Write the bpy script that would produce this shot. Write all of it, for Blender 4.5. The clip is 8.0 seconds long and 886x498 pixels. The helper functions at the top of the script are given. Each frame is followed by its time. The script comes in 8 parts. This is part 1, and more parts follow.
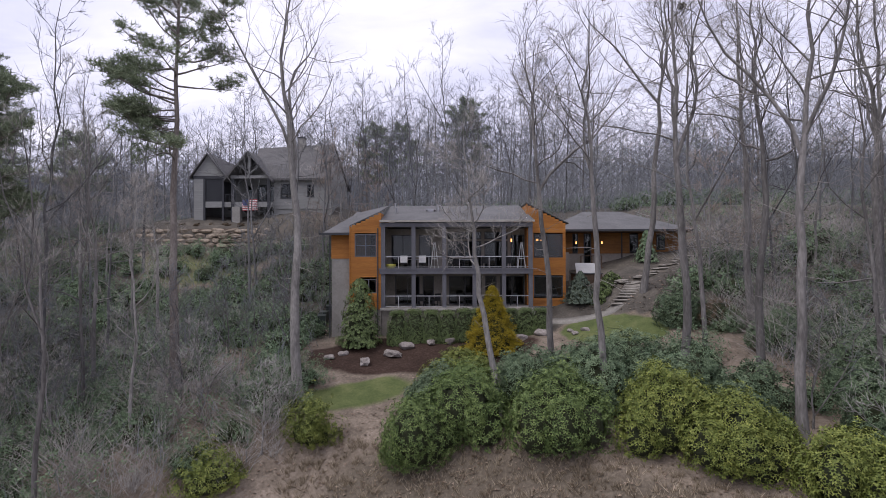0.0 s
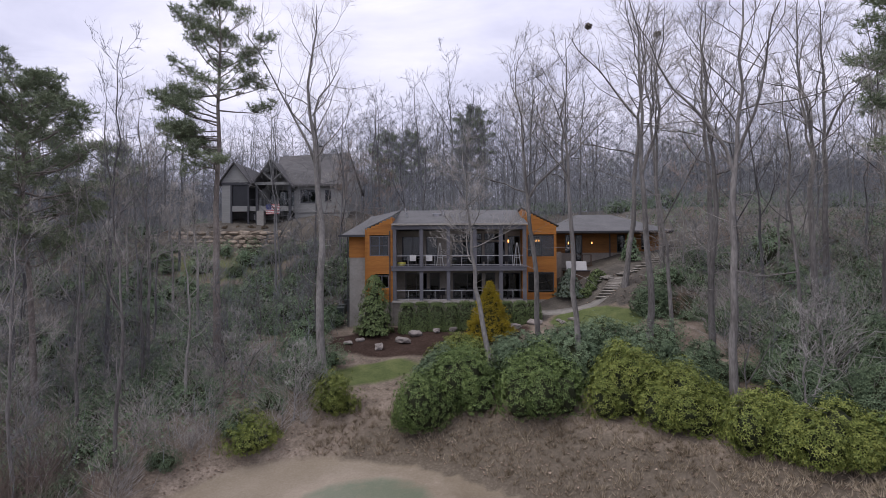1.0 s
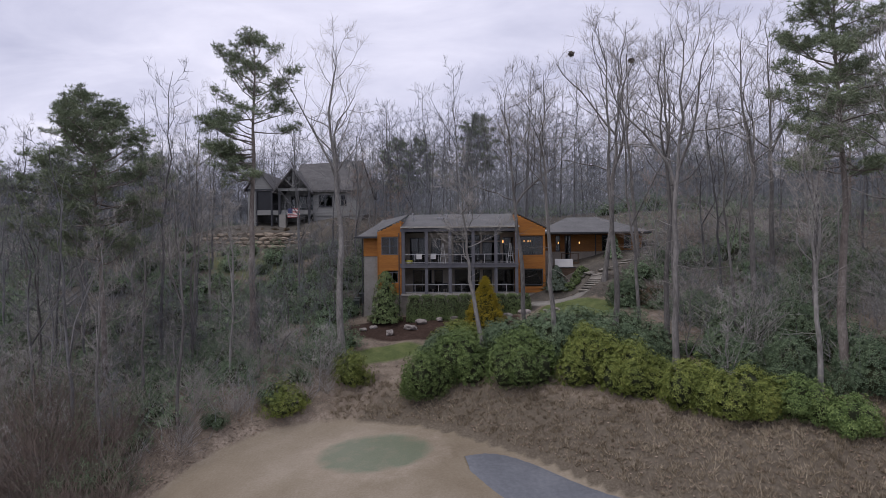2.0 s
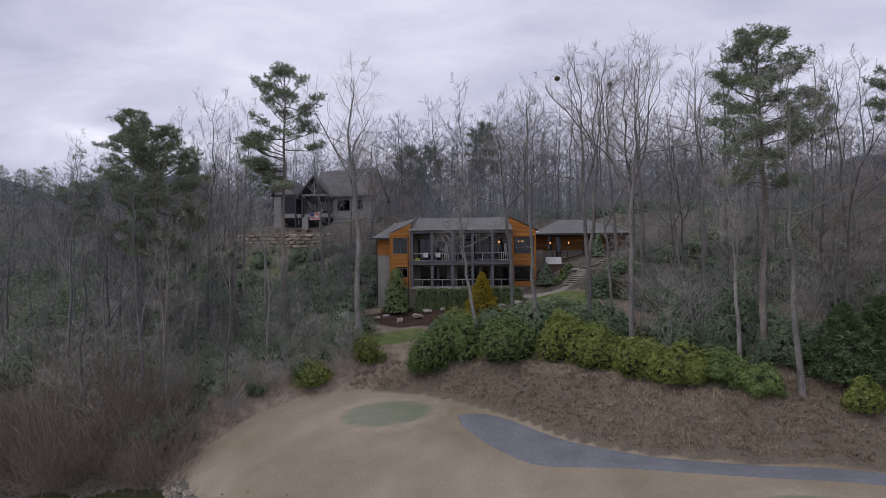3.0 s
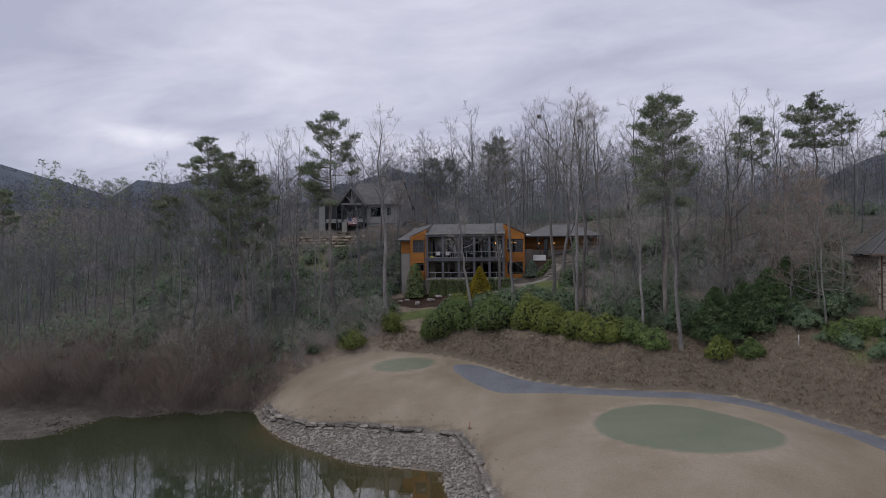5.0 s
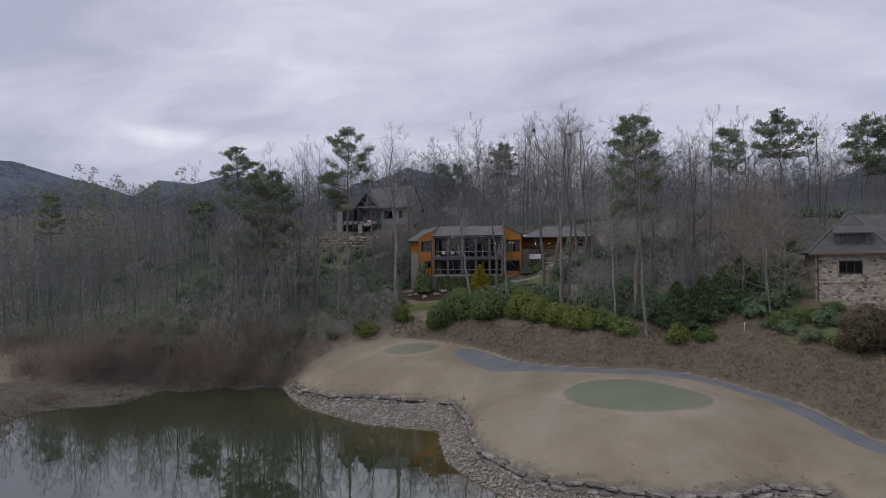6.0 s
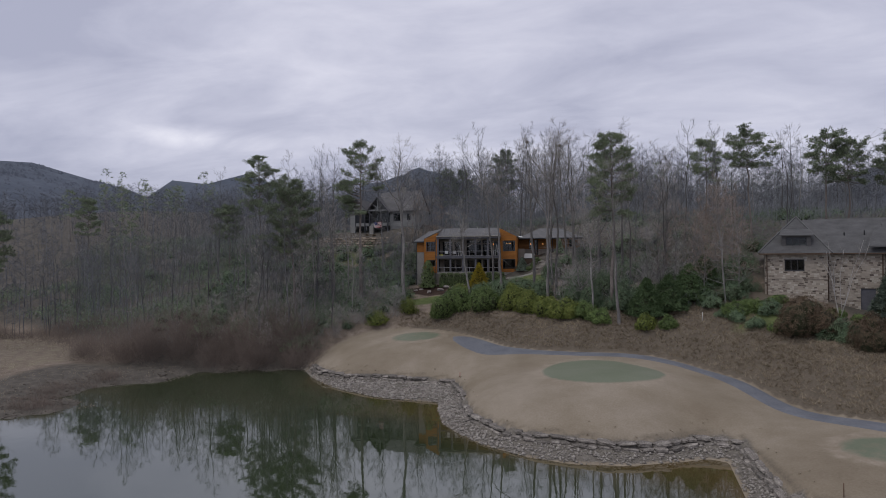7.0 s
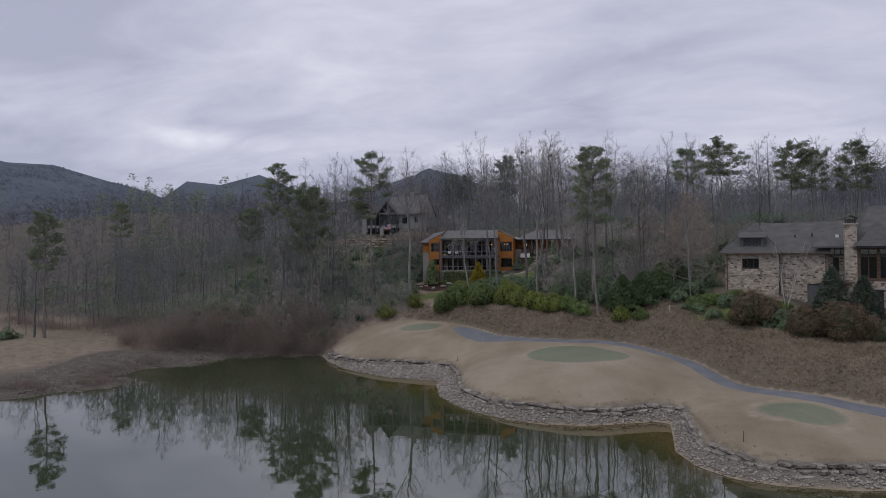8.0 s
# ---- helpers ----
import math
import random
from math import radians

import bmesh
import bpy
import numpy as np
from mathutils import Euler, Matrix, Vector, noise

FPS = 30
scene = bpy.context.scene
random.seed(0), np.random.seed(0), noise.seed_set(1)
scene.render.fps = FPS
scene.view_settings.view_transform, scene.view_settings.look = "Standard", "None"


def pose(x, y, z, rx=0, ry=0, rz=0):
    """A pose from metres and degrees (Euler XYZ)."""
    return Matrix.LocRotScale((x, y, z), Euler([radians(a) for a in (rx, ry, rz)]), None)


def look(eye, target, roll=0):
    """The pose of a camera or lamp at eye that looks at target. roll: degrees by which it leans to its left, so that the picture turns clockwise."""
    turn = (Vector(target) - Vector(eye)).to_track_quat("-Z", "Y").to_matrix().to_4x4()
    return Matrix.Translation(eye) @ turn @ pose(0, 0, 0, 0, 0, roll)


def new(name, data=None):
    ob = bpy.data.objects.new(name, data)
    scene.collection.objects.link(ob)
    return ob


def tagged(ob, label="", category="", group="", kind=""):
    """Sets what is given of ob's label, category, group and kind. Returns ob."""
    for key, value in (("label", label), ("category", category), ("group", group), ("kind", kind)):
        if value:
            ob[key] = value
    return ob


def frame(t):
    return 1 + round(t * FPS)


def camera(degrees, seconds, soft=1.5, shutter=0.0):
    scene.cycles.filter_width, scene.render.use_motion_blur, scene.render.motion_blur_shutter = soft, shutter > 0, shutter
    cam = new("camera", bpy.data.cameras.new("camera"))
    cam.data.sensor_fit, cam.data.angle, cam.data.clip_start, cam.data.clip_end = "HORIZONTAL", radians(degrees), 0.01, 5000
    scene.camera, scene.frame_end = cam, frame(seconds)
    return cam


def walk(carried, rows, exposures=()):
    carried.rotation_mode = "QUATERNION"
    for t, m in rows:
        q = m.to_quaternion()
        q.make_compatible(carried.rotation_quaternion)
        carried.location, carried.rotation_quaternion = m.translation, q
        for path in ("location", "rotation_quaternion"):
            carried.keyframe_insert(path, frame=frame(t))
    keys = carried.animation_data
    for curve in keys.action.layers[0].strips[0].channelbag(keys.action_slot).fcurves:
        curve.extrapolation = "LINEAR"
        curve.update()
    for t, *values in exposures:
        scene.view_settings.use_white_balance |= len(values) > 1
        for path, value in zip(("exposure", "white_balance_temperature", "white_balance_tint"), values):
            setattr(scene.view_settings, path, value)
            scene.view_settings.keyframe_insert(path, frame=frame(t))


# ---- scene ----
cam = camera(74.0, 8.0, 0.85)
PATH = [
    (0, (-0.618, -2.869, 16.638), (-0.637, -0.869, 16.665), -0.2),
    (0.5, (-0.32, -5.66, 16.585), (-0.359, -3.66, 16.613), -0.25),
    (1, (0.05, -8.78, 16.53), (-0.008, -6.78, 16.558), -0.3),
    (1.5, (0.558, -12.255, 16.487), (0.481, -10.256, 16.514), -0.4),
    (3, (2.971, -24.563, 16.386), (2.82, -22.568, 16.409), -0.55),
    (3.5, (4.076, -29.166, 16.467), (3.897, -27.174, 16.486), -0.6),
    (4, (5.322, -33.815, 16.547), (5.115, -31.826, 16.562), -0.6),
    (4.5, (6.609, -38.582, 16.599), (6.374, -36.595, 16.612), -0.6),
    (6, (11.14, -53.095, 16.708), (10.822, -51.12, 16.716), -0.6),
    (6.5, (12.593, -58.088, 16.749), (12.257, -56.116, 16.755), -0.6),
    (7, (14.126, -63.167, 16.768), (13.773, -61.199, 16.774), -0.58),
    (7.5, (15.803, -68.35, 16.798), (15.432, -66.385, 16.802), -0.58),
    (8, (17.637, -73.525, 16.807), (17.246, -71.564, 16.813), -0.6),
]
walk(cam, [(t, look(eye, target, roll)) for t, eye, target, roll in PATH], [(0, 0.88, 6500, 14), (1.5, 0.61, 6500, 13), (3.5, 0.3, 6500, 11), (6, 0.15, 6500, 9), (8, 0.12, 6500, 9)])

# ---- sky and light: an overcast winter afternoon ----
SUN_UP, SUN_ROUND = radians(61), radians(240)
world = bpy.data.worlds.new("overcast_sky")
world.use_nodes = True
scene.world = world


def build_sky():
    nt = world.node_tree
    nt.nodes.clear()
    N, L = nt.nodes.new, nt.links.new
    out, bg = N("ShaderNodeOutputWorld"), N("ShaderNodeBackground")
    sky = N("ShaderNodeTexSky")
    sky.sky_type, sky.sun_disc = "NISHITA", False
    sky.sun_elevation, sky.sun_rotation = SUN_UP, SUN_ROUND
    dim = N("ShaderNodeVectorMath")
    dim.operation = "SCALE"
    dim.inputs[3].default_value = 0.07
    L(sky.outputs[0], dim.inputs[0])
    co, sep = N("ShaderNodeTexCoord"), N("ShaderNodeSeparateXYZ")
    L(co.outputs["Generated"], sep.inputs[0])
    up = N("ShaderNodeMath")
    up.operation = "MAXIMUM"
    up.inputs[1].default_value = 0.0
    L(sep.outputs[2], up.inputs[0])
    lift = N("ShaderNodeMath")
    lift.operation = "ADD"
    lift.inputs[1].default_value = 0.22
    L(up.outputs[0], lift.inputs[0])
    flat = N("ShaderNodeVectorMath")
    flat.operation = "DIVIDE"
    both = N("ShaderNodeCombineXYZ")
    for i in range(3):
        L(lift.outputs[0], both.inputs[i])
    L(co.outputs["Generated"], flat.inputs[0])
    L(both.outputs[0], flat.inputs[1])
    turn = N("ShaderNodeMapping")
    turn.inputs["Rotation"].default_value = (0, 0, radians(32))
    turn.inputs["Scale"].default_value = (0.62, 1.05, 0.3)
    turn.inputs["Location"].default_value = (3.1, 1.7, 0.0)
    L(flat.outputs[0], turn.inputs[0])
    big, fine = N("ShaderNodeTexNoise"), N("ShaderNodeTexNoise")
    for n, scale, detail, rough in ((big, 1.0, 6, 0.52), (fine, 2.7, 7, 0.58)):
        n.inputs["Scale"].default_value, n.inputs["Detail"].default_value = scale, detail
        n.inputs["Roughness"].default_value = rough
        n.inputs["Distortion"].default_value = 0.5
        L(turn.outputs[0], n.inputs["Vector"])
    mix = N("ShaderNodeMix")
    mix.inputs[0].default_value = 0.42
    L(big.outputs["Fac"], mix.inputs[2])
    L(fine.outputs["Fac"], mix.inputs[3])
    ramp = N("ShaderNodeValToRGB")
    ramp.color_ramp.elements[0].position, ramp.color_ramp.elements[0].color = 0.39, (0.40, 0.41, 0.53, 1)
    ramp.color_ramp.elements[1].position, ramp.color_ramp.elements[1].color = 0.615, (0.65, 0.648, 0.76, 1)
    ramp.color_ramp.elements.new(0.85).color = (0.93, 0.92, 0.99, 1)
    e = ramp.color_ramp.elements.new(0.51)
    e.color = (0.525, 0.53, 0.65, 1)
    # a thin bright break in the clouds, low in the north-west
    gap = N("ShaderNodeVectorMath")
    gap.operation = "SUBTRACT"
    gap.inputs[1].default_value = (-0.52, 0.834, 0.178)
    L(co.outputs["Generated"], gap.inputs[0])
    tilt, squash, far = N("ShaderNodeMapping"), N("ShaderNodeVectorMath"), N("ShaderNodeMapRange")
    tilt.inputs["Rotation"].default_value = (0, radians(52), 0)
    tilt.inputs["Scale"].default_value = (9.0, 5.0, 46.0)
    squash.operation = "LENGTH"
    L(gap.outputs[0], tilt.inputs[0])
    L(tilt.outputs[0], squash.inputs[0])
    far.inputs[1].default_value, far.inputs[2].default_value, far.inputs[3].default_value, far.inputs[4].default_value = 0.0, 1.0, 0.42, 0.0
    L(squash.outputs["Value"], far.inputs[0])
    torn, more = N("ShaderNodeMath"), N("ShaderNodeMath")
    torn.operation, more.operation = "MULTIPLY", "ADD"
    L(far.outputs[0], torn.inputs[0])
    L(fine.outputs["Fac"], torn.inputs[1])
    L(torn.outputs[0], more.inputs[0])
    slope = N("ShaderNodeMath")
    slope.operation = "MULTIPLY_ADD"
    slope.inputs[1].default_value = 0.12
    L(sep.outputs[0], slope.inputs[0])
    L(mix.outputs[0], slope.inputs[2])
    L(slope.outputs[0], more.inputs[1])
    L(more.outputs[0], ramp.inputs[0])
    blend = N("ShaderNodeMix")
    blend.data_type = "RGBA"
    blend.inputs[0].default_value = 0.93
    L(dim.outputs[0], blend.inputs[6])
    L(ramp.outputs[0], blend.inputs[7])
    L(blend.outputs[2], bg.inputs[0])
    bg.inputs[1].default_value = 1.0
    L(bg.outputs[0], out.inputs[0])


build_sky()
sun = new("sun", bpy.data.lights.new("sun", "SUN"))
sun.data.energy, sun.data.angle, sun.data.color = 1.32, radians(48), (1.0, 0.96, 0.92)
sun.matrix_world = look((-48, -28, 100), (0, 0, 0))


# ---- materials ----
def mat(name, colours, scale=3.0, rough=0.8, bump=0.0, bump_scale=20.0, metal=0.0, spots=0.0, stretch=(1, 1, 1), vary=0.0, spec=0.3):
    """A surface in two or three colours, mixed by a coarse and a fine noise, with relief and, if asked, a shade of its own for each object."""
    m = bpy.data.materials.new(name)
    m.use_nodes = True
    nt = m.node_tree
    N, L = nt.nodes.new, nt.links.new
    b = nt.nodes["Principled BSDF"]
    co, mp = N("ShaderNodeTexCoord"), N("ShaderNodeMapping")
    mp.inputs["Scale"].default_value = stretch
    L(co.outputs["Object"], mp.inputs[0])
    a, c = N("ShaderNodeTexNoise"), N("ShaderNodeTexNoise")
    for n, s, d in ((a, scale, 5), (c, scale * 9, 6)):
        n.inputs["Scale"].default_value, n.inputs["Detail"].default_value = s, d
        L(mp.outputs[0], n.inputs["Vector"])
    mx = N("ShaderNodeMix")
    mx.inputs[0].default_value = 0.45
    L(a.outputs["Fac"], mx.inputs[2])
    L(c.outputs["Fac"], mx.inputs[3])
    r = N("ShaderNodeValToRGB")
    els = r.color_ramp.elements
    els[0].position, els[1].position = 0.36, 0.64
    els[0].color, els[1].color = (*colours[0], 1), (*colours[-1], 1)
    if len(colours) > 2:
        els.new(0.5).color = (*colours[1], 1)
    L(mx.outputs[0], r.inputs[0])
    col = r.outputs[0]
    if vary:
        info, hsv, rng = N("ShaderNodeObjectInfo"), N("ShaderNodeHueSaturation"), N("ShaderNodeMapRange")
        rng.inputs[3].default_value, rng.inputs[4].default_value = 1 - vary, 1 + vary
        L(info.outputs["Random"], rng.inputs[0])
        L(rng.outputs[0], hsv.inputs["Value"])
        L(col, hsv.inputs["Color"])
        col = hsv.outputs[0]
    L(col, b.inputs["Base Color"])
    b.inputs["Roughness"].default_value, b.inputs["Metallic"].default_value = rough, metal
    b.inputs["Specular IOR Level"].default_value = spec
    if bump:
        n, bp = N("ShaderNodeTexNoise"), N("ShaderNodeBump")
        n.inputs["Scale"].default_value, n.inputs["Detail"].default_value = bump_scale, 6
        L(mp.outputs[0], n.inputs["Vector"])
        bp.inputs["Strength"].default_value, bp.inputs["Distance"].default_value = bump, 0.05
        L(n.outputs["Fac"], bp.inputs["Height"])
        L(bp.outputs[0], b.inputs["Normal"])
    return m


# ---- ground form ----
POND = [(-46.5, -16.5), (-41, -11.8), (-36.1, -6.1), (-42.4, -3.6), (-42.5, 2.7), (-39.3, 4), (-35.5, 6.7), (-34.7, 11.5), (-29, 13.8),
        (-24.5, 14.9), (-20.4, 16.6), (-17.2, 11.6), (-13, 7), (-9, 4.3), (-5.5, 2.2), (-1.5, 1.5), (2.2, 1.0), (2.9, -2.6), (4.0, -6.7), (5.7, -9.3),
        (8.7, -12.6), (12.4, -14.9), (15.8, -15.9), (20, -15.6), (23.8, -14.2), (26.6, -13), (28.3, -13.8), (27.7, -18.3), (27.2, -22),
        (28.1, -25.1), (30, -27.1), (32.7, -27.9), (37.8, -27.9), (44, -26), (60, -34), (90, -60), (90, -170), (-90, -170), (-90, -30)]
LEDGE = [(-21.5, 18.2), (-18.6, 15.0), (-15.8, 11.4), (-11.4, 8.9), (-6.6, 8.8), (-0.2, 7.9), (2.4, 7.2), (4.6, 2.0), (5.6, -3.4), (6.9, -7.4), (9.8, -10.8), (12.2, -12.2), (15.1, -12.8),
         (19.0, -13.9), (23.0, -13.1), (26.3, -11.2), (29.5, -11.8), (29.2, -17.4), (29.2, -22.2), (31.3, -25.6), (34.2, -26.7), (38.2, -25.9), (44.4, -24.4), (60, -32), (90, -57)]
FOOT = [(-400, 90), (-150, 50), (-85, 32), (-58, 18), (-43, 10.5), (-32, 16.5), (-24, 16.5), (-18.5, 17), (-16, 21.5), (-12.5, 24.6), (-8, 25.2), (-3, 24.6),
        (0.5, 22.3), (5.5, 18.5), (9, 14.8), (12.6, 12.6), (18.2, 11), (25.8, 10.2), (29.2, 7.9), (33.6, 2.4), (36.3, -3.7), (40.6, -9.6), (46.4, -13.6),
        (60, -22), (90, -38), (200, -70), (500, -90)]


def polyline_distance(pts, X, Y, closed):
    """Distance to a polyline; with closed, negative inside."""
    best, inside = np.full(X.shape, 1e9), np.zeros(X.shape, bool)
    side = np.zeros(X.shape)
    n = len(pts)
    for i in range(n if closed else n - 1):
        (ax, ay), (bx, by) = pts[i], pts[(i + 1) % n]
        dx, dy = bx - ax, by - ay
        t = np.clip(((X - ax) * dx + (Y - ay) * dy) / (dx * dx + dy * dy), 0, 1)
        d = np.hypot(X - ax - t * dx, Y - ay - t * dy)
        s = np.sign(dx * (Y - ay) - dy * (X - ax))
        side = np.where(d < best - 1e-6, s, side)
        best = np.minimum(best, d)
        if dy and closed:
            inside ^= ((ay > Y) != (by > Y)) & (X < ax + (Y - ay) * dx / dy)
    if closed:
        return np.where(inside, -best, best)
    return best * side


def bell(X, Y, cx, cy, r, h, k=1.0):
    return h * np.exp(-(((X - cx) / r) ** 2 + ((Y - cy) / (r * k)) ** 2))


def height(X, Y):
    """The ground's height: pond bed, tees on the spit, grass bank, garden terrace, wooded hill, far ridges."""
    X, Y = np.asarray(X, float), np.asarray(Y, float)
    d = polyline_distance(POND, X, Y, True)
    s = polyline_distance(FOOT, X, Y, False)
    west = 1 / (1 + np.exp(np.clip((X + 21) / 2.0, -50, 50)))
    d = d + west * (0.9 * np.sin(0.9 * X + 1.7 * np.sin(0.55 * Y)) * np.sin(0.8 * Y + 1.1 * np.sin(0.5 * X)) - 0.2)
    bank = np.interp(X, [5, 11], [2.7, 1.2])
    dl = polyline_distance(LEDGE, X, Y, False)
    tee = 1.5 * np.clip(d / bank, 0, 1) + 2.4 * (1 - np.exp(-np.clip(d - bank, 0, None) / 8)) + 0.06 * np.clip(Y - 5, 0, 20) - 0.05 * np.clip(X - 22, 0, 25) + bell(X, Y, 23.4, -3.4, 6.0, 1.0) - bell(X, Y, 5.5, 12.5, 4.5, 0.4) - bell(X, Y, 36.5, -5.2, 5.0, 0.7)
    beach = 0.5 * np.clip(d, 0, None) / (np.clip(d, 0, None) + np.clip(-dl, 0, None) + 0.05)
    tee = np.where(dl < -0.25, beach, np.minimum(np.maximum(tee, 0.5), 0.5 + 0.7 * np.clip((dl + 0.25) / 0.5, 0, 1) + 0.42 * np.clip(dl - 0.2, 0, None)))
    flat = 0.35 * np.clip(d / 1.5, 0, 1) + 1.6 * (1 - np.exp(-np.clip(d - 1, 0, None) / 14))
    z = np.where(d > 0, tee * (1 - west) + flat * west, np.maximum(-2.0, d * 0.35))
    rise = np.interp(s, [0, 3.5, 8, 13, 20, 30, 46, 80, 150, 400, 900], [0, 2.4, 3.7, 4.8, 6.0, 9.6, 15.5, 18.5, 21, 27, 40])
    z = z + rise * (d > 0)
    far = np.clip(s / 12, 0, 1)
    z = z + far * (bell(X, Y, -27, 66, 15, 2.3) + 1.5 * np.clip((Y - 61.9) / 1.2, 0, 1) * np.exp(-((X + 25) / 13) ** 4) * np.clip((95 - Y) / 15, 0, 1) + bell(X, Y, 44, 22, 15, 3.6) - bell(X, Y, 58, 8, 13, 3.6) + bell(X, Y, 14, 43, 7, 1.4) + bell(X, Y, 35, 70, 30, 1.5))
    z = z + (1 + 0.10 * np.sin(X * 0.019 + 1.7 * np.sin(Y * 0.011)) + 0.05 * np.sin(X * 0.053 + Y * 0.031)) * (bell(X, Y, -880, 520, 330, 144, 1.5) + bell(X, Y, -330, 1480, 240, 170) + bell(X, Y, -1150, 1750, 300, 165) + bell(X, Y, 760, 1150, 280, 150, 1.2) + bell(X, Y, -780, 1900, 420, 130) + bell(X, Y, 200, 1900, 420, 110) + bell(X, Y, -590, 750, 130, 7))
    z = z + bell(X, Y, 260, 100, 120, 14) + far * bell(X, Y, -175, 195, 95, 14)
    wild = np.clip((s - 1) / 6, 0, 1)
    return z + wild * 0.18 * (np.sin(X * 0.9 + 1.3 * np.sin(Y * 0.5)) * np.sin(Y * 0.8 + np.sin(X * 0.6)))


def ground_z(x, y):
    return float(height(np.array([x]), np.array([y]))[0])


def stretch_axis(lo, hi, step, far_lo, far_hi):
    a = list(np.arange(lo, hi + 1e-6, step))
    left, right, g = [], [], step
    v = lo
    while v > far_lo:
        g *= 1.09
        v -= g
        left.append(v)
    g, v = step, a[-1]
    while v < far_hi:
        g *= 1.09
        v += g
        right.append(v)
    return np.array(left[::-1] + a + right)


def mesh_object(name, verts, faces, material, smooth=False, parent=None, label=""):
    me = bpy.data.meshes.new(name)
    me.from_pydata(verts, [], faces)
    if smooth:
        me.polygons.foreach_set("use_smooth", [True] * len(me.polygons))
    for m in (material if isinstance(material, (list, tuple)) else (material,)):
        me.materials.append(m)
    me.update()
    ob = new(name, me)
    if parent is not None:
        ob.parent = parent
    if label:
        ob["label"] = label
    return ob


def tri_mesh(name, V, F, material, smooth=False):
    """Mesh data from arrays of corners and triangles."""
    V, F = np.asarray(V, np.float32), np.asarray(F, np.int32)
    me = bpy.data.meshes.new(name)
    me.vertices.add(len(V))
    me.vertices.foreach_set("co", V.ravel())
    me.loops.add(F.size)
    me.loops.foreach_set("vertex_index", F.ravel())
    me.polygons.add(len(F))
    me.polygons.foreach_set("loop_start", np.arange(0, F.size, 3, dtype=np.int32))
    if smooth:
        me.polygons.foreach_set("use_smooth", np.ones(len(F), bool))
    me.materials.append(material)
    me.update(calc_edges=True)
    return me


def data_part(name, me, parent, label=""):
    ob = new(name, me)
    ob.parent = parent
    if label:
        ob["label"] = label
    return ob


def empty(name, x=0.0, y=0.0, z=0.0, rz=0.0):
    ob = new(name)
    ob.empty_display_size = 0.3
    ob.matrix_basis = pose(x, y, z, 0, 0, rz)
    return ob


